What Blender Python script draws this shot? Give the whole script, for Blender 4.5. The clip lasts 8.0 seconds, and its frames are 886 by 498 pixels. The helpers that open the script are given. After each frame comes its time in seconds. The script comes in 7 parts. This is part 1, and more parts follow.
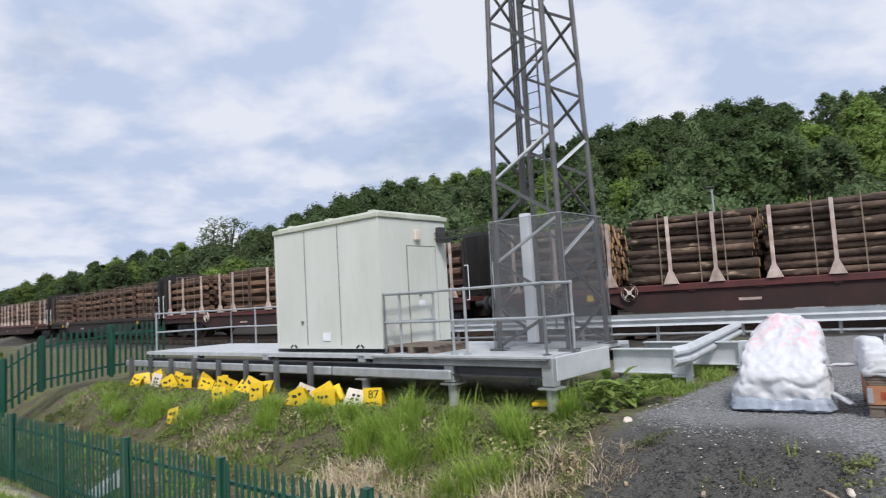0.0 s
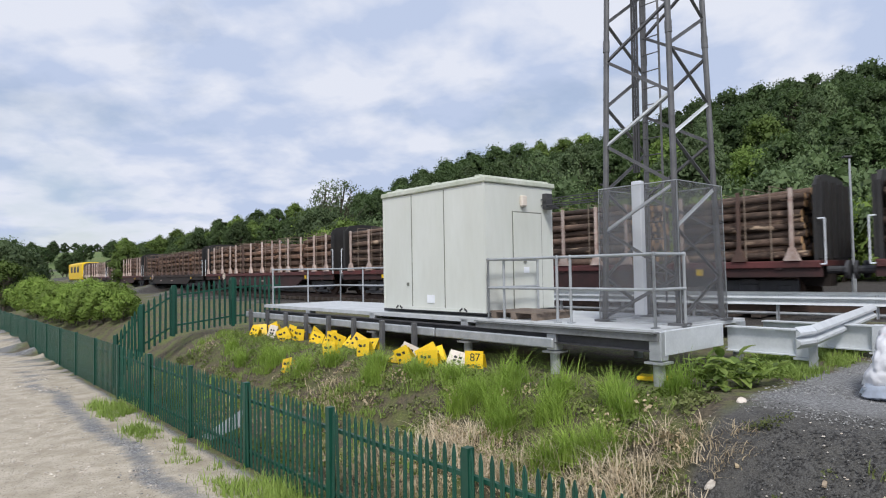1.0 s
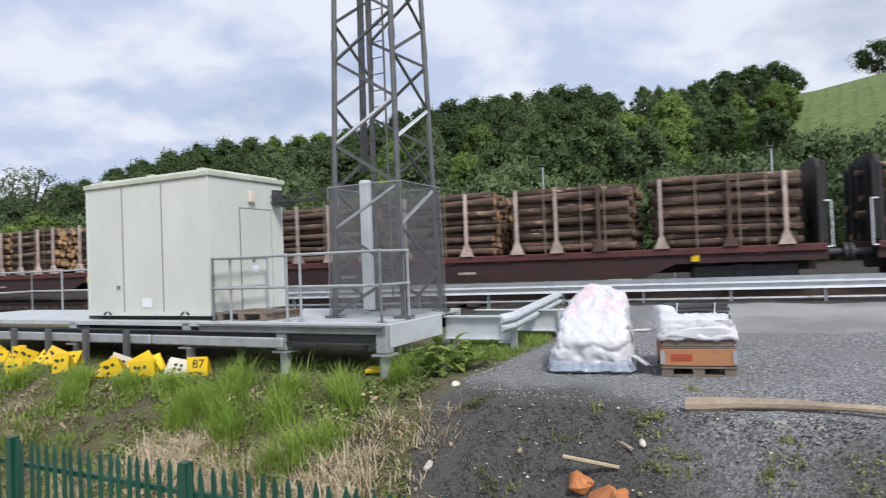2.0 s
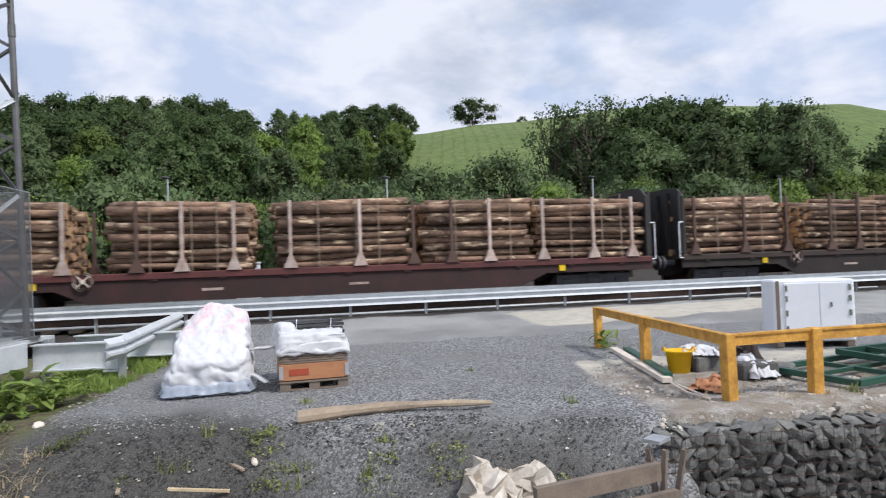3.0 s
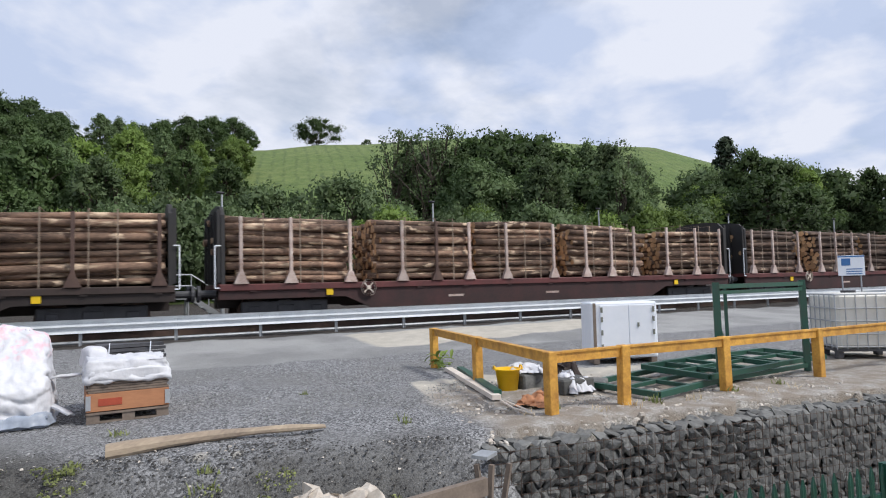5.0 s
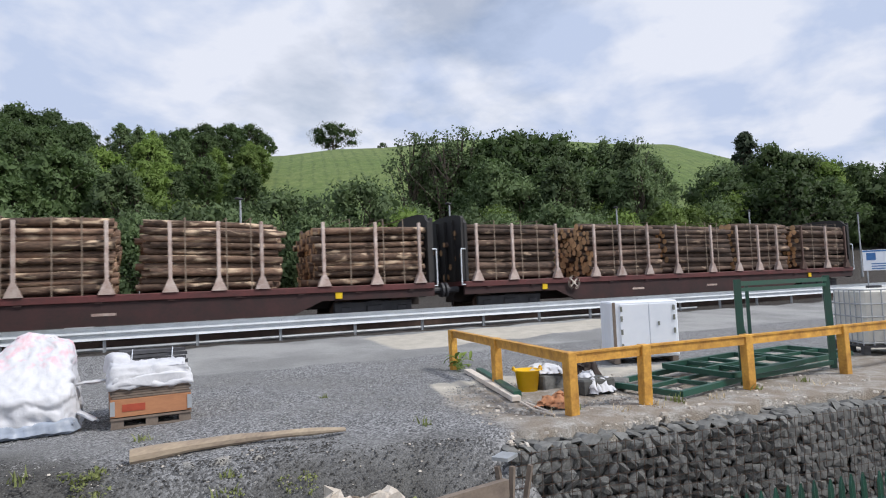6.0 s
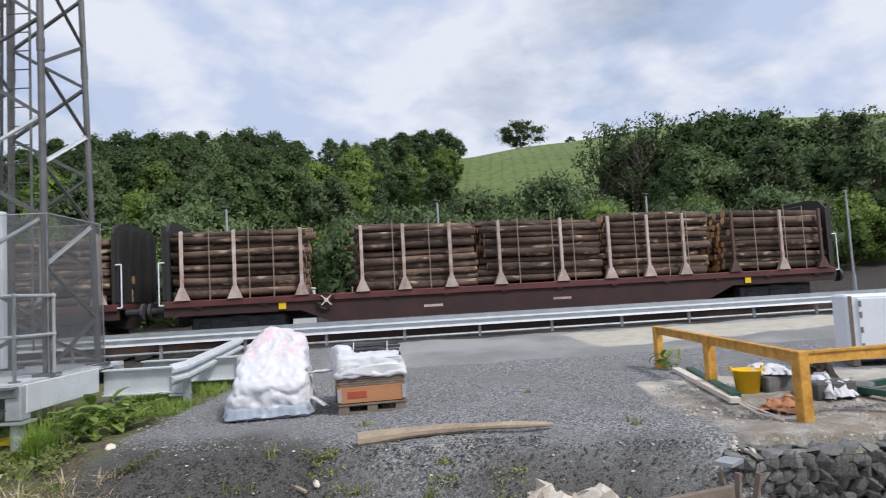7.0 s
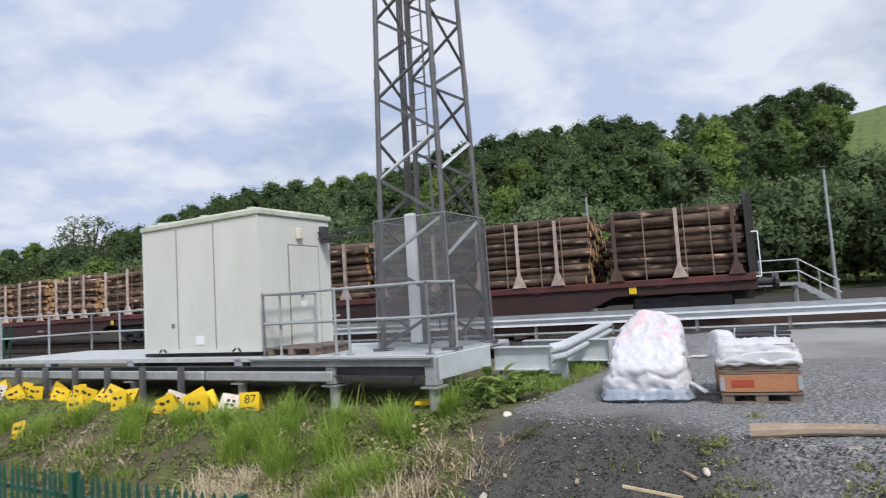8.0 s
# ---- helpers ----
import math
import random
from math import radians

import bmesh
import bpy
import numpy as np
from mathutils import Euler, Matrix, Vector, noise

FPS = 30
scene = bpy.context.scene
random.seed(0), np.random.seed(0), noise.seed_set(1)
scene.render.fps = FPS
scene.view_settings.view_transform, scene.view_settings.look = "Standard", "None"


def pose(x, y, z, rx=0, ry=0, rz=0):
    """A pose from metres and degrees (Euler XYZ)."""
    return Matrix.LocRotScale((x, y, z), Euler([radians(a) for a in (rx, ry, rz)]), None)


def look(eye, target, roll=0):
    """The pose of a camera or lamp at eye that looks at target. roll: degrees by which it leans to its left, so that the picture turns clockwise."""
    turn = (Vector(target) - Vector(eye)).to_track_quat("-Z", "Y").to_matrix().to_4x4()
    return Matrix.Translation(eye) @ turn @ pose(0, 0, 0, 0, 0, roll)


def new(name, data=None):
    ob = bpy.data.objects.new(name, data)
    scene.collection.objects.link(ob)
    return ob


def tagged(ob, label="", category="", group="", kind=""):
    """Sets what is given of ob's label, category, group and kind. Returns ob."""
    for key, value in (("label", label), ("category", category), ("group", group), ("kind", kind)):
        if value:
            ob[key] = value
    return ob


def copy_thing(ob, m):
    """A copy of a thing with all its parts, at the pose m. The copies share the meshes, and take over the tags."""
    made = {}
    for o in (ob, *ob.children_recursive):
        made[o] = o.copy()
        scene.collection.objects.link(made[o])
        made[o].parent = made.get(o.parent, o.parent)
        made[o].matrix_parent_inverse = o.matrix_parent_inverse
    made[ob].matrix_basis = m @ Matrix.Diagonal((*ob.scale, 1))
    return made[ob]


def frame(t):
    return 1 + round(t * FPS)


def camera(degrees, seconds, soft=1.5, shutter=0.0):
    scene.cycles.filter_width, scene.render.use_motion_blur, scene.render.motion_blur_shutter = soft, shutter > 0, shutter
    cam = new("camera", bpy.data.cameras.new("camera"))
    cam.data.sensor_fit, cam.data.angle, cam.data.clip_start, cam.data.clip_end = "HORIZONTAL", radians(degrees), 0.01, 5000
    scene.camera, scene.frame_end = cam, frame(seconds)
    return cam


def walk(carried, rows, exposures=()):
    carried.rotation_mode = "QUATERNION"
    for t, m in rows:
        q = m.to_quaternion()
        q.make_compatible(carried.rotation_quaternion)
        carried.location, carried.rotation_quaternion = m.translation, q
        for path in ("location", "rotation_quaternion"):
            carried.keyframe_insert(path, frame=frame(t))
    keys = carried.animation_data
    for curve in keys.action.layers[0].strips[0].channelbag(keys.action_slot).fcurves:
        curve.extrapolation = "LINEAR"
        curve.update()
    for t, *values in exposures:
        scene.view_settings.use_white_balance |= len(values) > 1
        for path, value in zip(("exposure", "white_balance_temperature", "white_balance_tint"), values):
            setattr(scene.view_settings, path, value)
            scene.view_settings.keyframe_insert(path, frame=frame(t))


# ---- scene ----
cam = camera(69.70, 8.0, soft=1.1, shutter=0.1)
# seconds, x, y, z, yaw, pitch, roll
PATH = [
    (0.0, 0.077, -0.055, 1.533, 0.29, 4.69, 3.41),
    (0.5, 0.024, -0.039, 1.525, 10.84, 3.12, 1.62),
    (1.0, 0.027, -0.039, 1.519, 9.40, 2.01, 1.03),
    (1.5, 0.066, -0.013, 1.497, 0.85, 1.57, 1.30),
    (2.0, 0.141, 0.013, 1.515, -13.99, 1.14, 2.19),
    (2.2, 0.168, -0.012, 1.551, -21.21, 1.03, 2.07),
    (3.3, 0.339, -0.048, 1.461, -52.13, 2.08, 2.02),
    (3.5, 0.347, -0.054, 1.458, -54.89, 2.34, 1.87),
    (4.0, 0.356, -0.067, 1.462, -58.72, 2.88, 1.49),
    (4.5, 0.351, -0.067, 1.461, -60.26, 3.24, 1.42),
    (6.0, 0.363, -0.074, 1.461, -58.55, 3.46, 2.38),
    (6.5, 0.355, -0.052, 1.462, -52.39, 3.62, 2.89),
    (7.0, 0.270, -0.002, 1.454, -41.45, 3.99, 3.12),
    (7.5, 0.198, 0.074, 1.458, -26.38, 4.27, 3.43),
    (8.0, 0.093, 0.033, 1.431, -10.04, 4.57, 3.58),
]
walk(cam, [(t, pose(x, y, z, 90 + pitch, roll, yaw)) for t, x, y, z, yaw, pitch, roll in PATH], [(0.0, -0.07), (1.0, -0.08), (2.0, 0.0), (3.5, 0.05), (4.5, 0.0), (6.0, -0.04), (7.0, -0.05), (8.0, -0.07)])

# ---- light ----
SUN_AZ, SUN_EL = radians(172), radians(50)
world = bpy.data.worlds.new("sky")
scene.world = world
world.use_nodes = True
wn, wl = world.node_tree.nodes, world.node_tree.links
wn.clear()
w_out = wn.new("ShaderNodeOutputWorld")
w_bg = wn.new("ShaderNodeBackground")
w_sky = wn.new("ShaderNodeTexSky")
w_sky.sky_type = "NISHITA"
w_sky.sun_disc = False
w_sky.sun_elevation, w_sky.sun_rotation = SUN_EL, SUN_AZ
w_bg.inputs["Strength"].default_value = 0.108
w_co = wn.new("ShaderNodeTexCoord")
w_sep, w_lift = wn.new("ShaderNodeSeparateXYZ"), wn.new("ShaderNodeMath")
w_lift.operation, w_lift.inputs[1].default_value = "ADD", 0.30
w_map = wn.new("ShaderNodeVectorMath")
w_map.operation = "DIVIDE"
w_cmb = wn.new("ShaderNodeCombineXYZ")
w_n1 = wn.new("ShaderNodeTexNoise")
w_n1.inputs["Scale"].default_value, w_n1.inputs["Detail"].default_value, w_n1.inputs["Roughness"].default_value = 1.25, 12.0, 0.56
w_n1.inputs["Distortion"].default_value = 0.1
w_r1 = wn.new("ShaderNodeValToRGB")
w_r1.color_ramp.elements[0].position, w_r1.color_ramp.elements[1].position = 0.36, 0.50
w_r1.color_ramp.elements[0].color = (0.5, 0.5, 0.5, 1)
w_n2 = wn.new("ShaderNodeTexNoise")
w_n2.inputs["Scale"].default_value, w_n2.inputs["Detail"].default_value = 3.4, 12.0
w_n2.inputs["Roughness"].default_value, w_n2.inputs["Distortion"].default_value = 0.5, 0.15
w_r2 = wn.new("ShaderNodeValToRGB")
w_r2.color_ramp.elements[0].position, w_r2.color_ramp.elements[1].position = 0.41, 0.57
w_r2.color_ramp.elements[0].color, w_r2.color_ramp.elements[1].color = (5.1, 5.95, 7.9, 1), (7.5, 7.85, 8.9, 1)
w_mix = wn.new("ShaderNodeMix")
w_mix.data_type = "RGBA"
wl.new(w_co.outputs["Generated"], w_sep.inputs["Vector"])
wl.new(w_sep.outputs["Z"], w_lift.inputs[0])
for w_k in ("X", "Y", "Z"):
    wl.new(w_lift.outputs[0], w_cmb.inputs[w_k])
wl.new(w_co.outputs["Generated"], w_map.inputs[0])
wl.new(w_cmb.outputs["Vector"], w_map.inputs[1])
wl.new(w_map.outputs["Vector"], w_n1.inputs["Vector"])
wl.new(w_map.outputs["Vector"], w_n2.inputs["Vector"])
wl.new(w_n1.outputs["Fac"], w_r1.inputs["Fac"])
wl.new(w_n2.outputs["Fac"], w_r2.inputs["Fac"])
wl.new(w_r1.outputs["Color"], w_mix.inputs["Factor"])
wl.new(w_sky.outputs["Color"], w_mix.inputs["A"])
wl.new(w_r2.outputs["Color"], w_mix.inputs["B"])
wl.new(w_mix.outputs["Result"], w_bg.inputs["Color"])
wl.new(w_bg.outputs["Background"], w_out.inputs["Surface"])
sun = new("sun", bpy.data.lights.new("sun", "SUN"))
sun.data.energy, sun.data.angle, sun.data.color = 3.0, radians(12), (1.0, 0.97, 0.93)
sun.matrix_world = look((math.sin(SUN_AZ) * math.cos(SUN_EL) * 50, math.cos(SUN_AZ) * math.cos(SUN_EL) * 50, math.sin(SUN_EL) * 50), (0, 0, 0))
scene.view_settings.exposure = 0.0


# ---- materials ----
def material(name, base, other=None, scale=8.0, rough=0.8, metal=0.0, bump=0.0, fine=60.0, mid=0.5, spread=0.25, each=0.0, stretch=(1, 1, 1), island=False):
    """Two colours mixed by coarse and fine noise in metres, with relief; each: how far single pieces differ in brightness."""
    m = bpy.data.materials.new(name)
    m.use_nodes = True
    nd, ln = m.node_tree.nodes, m.node_tree.links
    b = nd["Principled BSDF"]
    b.inputs["Roughness"].default_value, b.inputs["Metallic"].default_value = rough, metal
    other = other or tuple(c * 0.72 for c in base)
    co = nd.new("ShaderNodeTexCoord")
    mp = nd.new("ShaderNodeMapping")
    mp.inputs["Scale"].default_value = stretch
    ln.new(co.outputs["Object"], mp.inputs["Vector"])
    n1, n2 = nd.new("ShaderNodeTexNoise"), nd.new("ShaderNodeTexNoise")
    n1.inputs["Scale"].default_value, n1.inputs["Detail"].default_value = scale, 6.0
    n2.inputs["Scale"].default_value, n2.inputs["Detail"].default_value = fine, 4.0
    for n in (n1, n2):
        ln.new(mp.outputs["Vector"], n.inputs["Vector"])
    add = nd.new("ShaderNodeMath")
    add.operation = "MULTIPLY_ADD"
    add.inputs[1].default_value = 0.45
    ln.new(n2.outputs["Fac"], add.inputs[0])
    ln.new(n1.outputs["Fac"], add.inputs[2])
    ramp = nd.new("ShaderNodeMapRange")
    ramp.inputs["From Min"].default_value, ramp.inputs["From Max"].default_value = mid + 0.225 - spread, mid + 0.225 + spread
    ln.new(add.outputs[0], ramp.inputs["Value"])
    mix = nd.new("ShaderNodeMix")
    mix.data_type = "RGBA"
    mix.inputs["A"].default_value, mix.inputs["B"].default_value = (*other, 1), (*base, 1)
    ln.new(ramp.outputs["Result"], mix.inputs["Factor"])
    last = mix.outputs["Result"]
    if each:
        if island:
            rnd = nd.new("ShaderNodeNewGeometry").outputs["Random Per Island"]
        else:
            rnd = nd.new("ShaderNodeObjectInfo").outputs["Random"]
        hv = nd.new("ShaderNodeHueSaturation")
        mr = nd.new("ShaderNodeMapRange")
        mr.inputs["To Min"].default_value, mr.inputs["To Max"].default_value = 1 - each, 1 + each
        ln.new(rnd, mr.inputs["Value"])
        ln.new(mr.outputs["Result"], hv.inputs["Value"])
        ln.new(last, hv.inputs["Color"])
        last = hv.outputs["Color"]
    ln.new(last, b.inputs["Base Color"])
    if bump:
        bp = nd.new("ShaderNodeBump")
        bp.inputs["Strength"].default_value, bp.inputs["Distance"].default_value = 0.6, bump
        ln.new(add.outputs[0], bp.inputs["Height"])
        ln.new(bp.outputs["Normal"], b.inputs["Normal"])
    return m


def leaf_material(name, dark, light, translucent=0.4):
    m = material(name, light, dark, scale=0.9, fine=7.0, rough=0.75, each=0.12, island=True, spread=0.3)
    nd, ln = m.node_tree.nodes, m.node_tree.links
    b, out = nd["Principled BSDF"], nd["Material Output"]
    whole, span, tone = nd.new("ShaderNodeObjectInfo"), nd.new("ShaderNodeMapRange"), nd.new("ShaderNodeHueSaturation")
    span.inputs["To Min"].default_value, span.inputs["To Max"].default_value = 0.72, 1.28
    ln.new(whole.outputs["Random"], span.inputs["Value"])
    ln.new(span.outputs["Result"], tone.inputs["Value"])
    ln.new(b.inputs["Base Color"].links[0].from_socket, tone.inputs["Color"])
    ln.new(tone.outputs["Color"], b.inputs["Base Color"])
    tr, mx = nd.new("ShaderNodeBsdfTranslucent"), nd.new("ShaderNodeMixShader")
    mx.inputs["Fac"].default_value = translucent
    ln.new(b.inputs["Base Color"].links[0].from_socket, tr.inputs["Color"])
    ln.new(b.outputs["BSDF"], mx.inputs[1])
    ln.new(tr.outputs["BSDF"], mx.inputs[2])
    ln.new(mx.outputs["Shader"], out.inputs["Surface"])
    return m


M_CABIN = material("grey_green_panel", (0.70, 0.725, 0.69), (0.58, 0.60, 0.55), scale=1.3, fine=9, rough=0.55, stretch=(1, 1, 0.25), spread=0.35, bump=0.001)
M_CABIN_ROOF = material("roof_panel", (0.62, 0.64, 0.58), (0.42, 0.46, 0.36), scale=2.5, fine=14, rough=0.6)
M_SEAM = material("dark_seam", (0.22, 0.23, 0.2), rough=0.7)
M_GALV = material("galvanised_steel", (0.50, 0.52, 0.54), (0.36, 0.38, 0.40), scale=5, fine=40, rough=0.5, metal=0.45, bump=0.0008)
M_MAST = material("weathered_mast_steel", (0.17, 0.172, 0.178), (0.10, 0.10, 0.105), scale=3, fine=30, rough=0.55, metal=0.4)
M_FASCIA = material("dull_zinc", (0.25, 0.26, 0.27), (0.15, 0.155, 0.16), scale=3, fine=24, rough=0.6, metal=0.3)
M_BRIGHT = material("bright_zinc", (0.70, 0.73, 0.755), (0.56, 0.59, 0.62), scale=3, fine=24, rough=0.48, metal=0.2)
M_DECKING = material("deck_grating", (0.56, 0.58, 0.60), (0.42, 0.44, 0.45), scale=4, fine=50, rough=0.65, bump=0.002)
M_DARKSTEEL = material("dark_steel", (0.07, 0.07, 0.075), (0.035, 0.035, 0.04), scale=3, fine=30, rough=0.6)
M_GREEN = material("green_paint", (0.008, 0.075, 0.048), (0.005, 0.05, 0.033), scale=2, fine=22, rough=0.42, each=0.15)
M_GREEN2 = material("green_gate_paint", (0.012, 0.085, 0.055), (0.03, 0.07, 0.05), scale=5, fine=30, rough=0.5)
M_YELLOW_WOOD = material("yellow_wood", (0.74, 0.40, 0.07), (0.36, 0.165, 0.03), scale=6, fine=34, rough=0.62, bump=0.002, each=0.12)
M_YELLOW = material("yellow_sign", (0.85, 0.58, 0.01), (0.75, 0.47, 0.01), scale=4, fine=18, rough=0.5, each=0.12)
M_WHITE_SIGN = material("white_sign", (0.75, 0.68, 0.60), (0.62, 0.54, 0.46), scale=5, fine=25, rough=0.55)
M_BLACK = material("black_print", (0.02, 0.02, 0.022), rough=0.6)
M_TUB = material("yellow_plastic", (0.9, 0.55, 0.005), (0.8, 0.46, 0.005), scale=4, fine=25, rough=0.4)
M_BAG = material("white_polythene", (0.70, 0.70, 0.725), (0.55, 0.56, 0.595), scale=5, fine=28, rough=0.55, bump=0.014, spread=0.3)


def printed_film():
    """White film with a faded pink print showing in a band of broken patches."""
    m = material("printed_white_film", (0.70, 0.70, 0.725), (0.57, 0.58, 0.615), scale=5, fine=28, rough=0.55, bump=0.012, spread=0.3)
    nd, ln = m.node_tree.nodes, m.node_tree.links
    b = nd["Principled BSDF"]
    co = next(n for n in nd if n.type == "TEX_COORD")
    sp, n, r, band, mul, x = (nd.new("ShaderNode" + k) for k in ("SeparateXYZ", "TexNoise", "MapRange", "MapRange", "Math", "Mix"))
    ln.new(co.outputs["Object"], sp.inputs["Vector"])
    ln.new(co.outputs["Object"], n.inputs["Vector"])
    n.inputs["Scale"].default_value, n.inputs["Detail"].default_value = 9.0, 4.0
    r.inputs["From Min"].default_value, r.inputs["From Max"].default_value, r.inputs["To Max"].default_value = 0.46, 0.66, 0.75
    band.interpolation_type = "SMOOTHSTEP"
    band.inputs["From Min"].default_value, band.inputs["From Max"].default_value = 0.66, 0.82
    mul.operation = "MULTIPLY"
    ln.new(n.outputs["Fac"], r.inputs["Value"])
    ln.new(sp.outputs["Z"], band.inputs["Value"])
    ln.new(r.outputs["Result"], mul.inputs[0])
    ln.new(band.outputs["Result"], mul.inputs[1])
    x.data_type = "RGBA"
    x.inputs["B"].default_value = (0.80, 0.42, 0.48, 1)
    ln.new(mul.outputs[0], x.inputs["Factor"])
    ln.new(b.inputs["Base Color"].links[0].from_socket, x.inputs["A"])
    ln.new(x.outputs["Result"], b.inputs["Base Color"])
    return m


M_FILM = printed_film()
M_BAG_BASE = material("blue_grey_film", (0.38, 0.43, 0.52), (0.25, 0.28, 0.33), scale=6, fine=25, rough=0.4)
M_COLLAR = material("orange_brown_timber", (0.50, 0.23, 0.11), (0.36, 0.16, 0.08), scale=5, fine=40, rough=0.75, stretch=(0.3, 1, 1), bump=0.002)
M_PALLET = material("grey_timber", (0.24, 0.19, 0.15), (0.14, 0.11, 0.09), scale=5, fine=40, rough=0.85, bump=0.002)
M_PLANK = material("weathered_plank", (0.52, 0.42, 0.30), (0.22, 0.17, 0.13), scale=3, fine=40, rough=0.85, stretch=(0.25, 1, 1), bump=0.004)
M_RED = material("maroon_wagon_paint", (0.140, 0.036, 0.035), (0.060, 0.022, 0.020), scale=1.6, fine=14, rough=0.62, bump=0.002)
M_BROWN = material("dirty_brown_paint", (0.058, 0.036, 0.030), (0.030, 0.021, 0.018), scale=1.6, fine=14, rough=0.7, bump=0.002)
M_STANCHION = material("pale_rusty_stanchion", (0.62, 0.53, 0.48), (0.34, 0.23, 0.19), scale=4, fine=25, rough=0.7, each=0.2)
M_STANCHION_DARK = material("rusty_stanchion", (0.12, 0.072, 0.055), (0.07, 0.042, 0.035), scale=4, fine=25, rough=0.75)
M_BULKHEAD = material("black_bulkhead", (0.018, 0.018, 0.02), (0.03, 0.027, 0.025), scale=2, fine=20, rough=0.65)
M_BARK = material("log_bark", (0.275, 0.172, 0.118), (0.040, 0.026, 0.020), scale=3.2, fine=26, rough=0.9, stretch=(0.35, 1, 1), bump=0.012, each=0.45, spread=0.22)
M_BARK_FAR = material("far_log_bark", (0.24, 0.14, 0.09), (0.06, 0.036, 0.027), scale=3.2, fine=26, rough=0.9, stretch=(0.35, 1, 1), each=0.45, spread=0.22, island=True)


def scarred(m, pale, amount):
    """Lays long pale patches, where bark is torn off, over a bark material."""
    nd, ln = m.node_tree.nodes, m.node_tree.links
    b = nd["Principled BSDF"]
    mp = next(n for n in nd if n.type == "MAPPING")
    n, r, x, oi, ad = nd.new("ShaderNodeTexNoise"), nd.new("ShaderNodeMapRange"), nd.new("ShaderNodeMix"), nd.new("ShaderNodeObjectInfo"), nd.new("ShaderNodeVectorMath")
    n.inputs["Scale"].default_value, n.inputs["Detail"].default_value = 5.5, 5.0
    r.inputs["From Min"].default_value, r.inputs["From Max"].default_value = 1 - amount - 0.03, 1 - amount + 0.05
    x.data_type = "RGBA"
    x.inputs["B"].default_value = (*pale, 1)
    ad.operation = "ADD"
    ln.new(mp.outputs["Vector"], ad.inputs[0])
    ln.new(oi.outputs["Location"], ad.inputs[1])
    ln.new(ad.outputs["Vector"], n.inputs["Vector"])
    ln.new(n.outputs["Fac"], r.inputs["Value"])
    ln.new(r.outputs["Result"], x.inputs["Factor"])
    ln.new(b.inputs["Base Color"].links[0].from_socket, x.inputs["A"])
    ln.new(x.outputs["Result"], b.inputs["Base Color"])


scarred(M_BARK, (0.62, 0.47, 0.33), 0.40)
# darker copy of the log bark, for the loads of three wagons
M_BARK_DARK = material("dark_log_bark", (0.150, 0.098, 0.072), (0.030, 0.021, 0.017), scale=3.2, fine=26, rough=0.9, stretch=(0.35, 1, 1), bump=0.014, each=0.4, spread=0.22)
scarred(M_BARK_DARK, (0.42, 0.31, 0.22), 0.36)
# darker colours for the side beams' webs and the centre sill
M_MAROON_WEB = material("dark_maroon_web", (0.060, 0.022, 0.021), (0.026, 0.015, 0.014), scale=1.6, fine=14, rough=0.68, bump=0.002)
M_WAGON_DARK = material("dark_brown_paint", (0.034, 0.023, 0.020), (0.016, 0.012, 0.011), scale=1.6, fine=14, rough=0.7, bump=0.002)
M_CUT = material("cut_log_end", (0.55, 0.36, 0.19), (0.40, 0.22, 0.11), scale=5, fine=30, rough=0.85, each=0.3)
M_STRAP = material("grey_strap", (0.27, 0.21, 0.16), rough=0.8)
M_RAIL = material("rusty_rail", (0.09, 0.052, 0.036), (0.05, 0.03, 0.022), scale=6, fine=40, rough=0.7)
M_SLEEPER = material("dark_sleeper", (0.07, 0.055, 0.045), rough=0.9)
M_STONE = material("gabion_stone", (0.19, 0.19, 0.182), (0.07, 0.07, 0.066), scale=5, fine=30, rough=0.9, bump=0.01, each=0.4)
M_WHITE = material("white_plastic_cabinet", (0.86, 0.89, 0.94), (0.78, 0.82, 0.88), scale=2, fine=12, rough=0.4)
M_BLUE = material("blue_print", (0.05, 0.18, 0.45), rough=0.5)
M_IBC = material("ibc_plastic", (0.75, 0.74, 0.69), (0.64, 0.63, 0.58), scale=3, fine=14, rough=0.4)
M_TRUNK = material("tree_bark", (0.10, 0.08, 0.06), (0.05, 0.04, 0.03), scale=4, fine=25, rough=0.9)
L_WOOD = leaf_material("woodland_leaves", (0.050, 0.086, 0.029), (0.104, 0.158, 0.056))
L_OAK = leaf_material("dark_oak_leaves", (0.040, 0.073, 0.025), (0.088, 0.140, 0.045))
L_BRIGHT = leaf_material("fresh_leaves", (0.100, 0.165, 0.034), (0.200, 0.285, 0.068))
L_BIRCH = leaf_material("birch_leaves", (0.082, 0.128, 0.054), (0.158, 0.222, 0.096))
L_BRAMBLE = leaf_material("bramble_leaves", (0.150, 0.235, 0.042), (0.290, 0.400, 0.085))
L_CONIFER = leaf_material("conifer_needles", (0.034, 0.056, 0.030), (0.066, 0.096, 0.050), 0.1)
M_GRASS = leaf_material("long_grass", (0.15, 0.23, 0.045), (0.33, 0.43, 0.10), 0.35)
M_STRAW = leaf_material("dry_straw", (0.36, 0.28, 0.17), (0.66, 0.55, 0.38), 0.25)


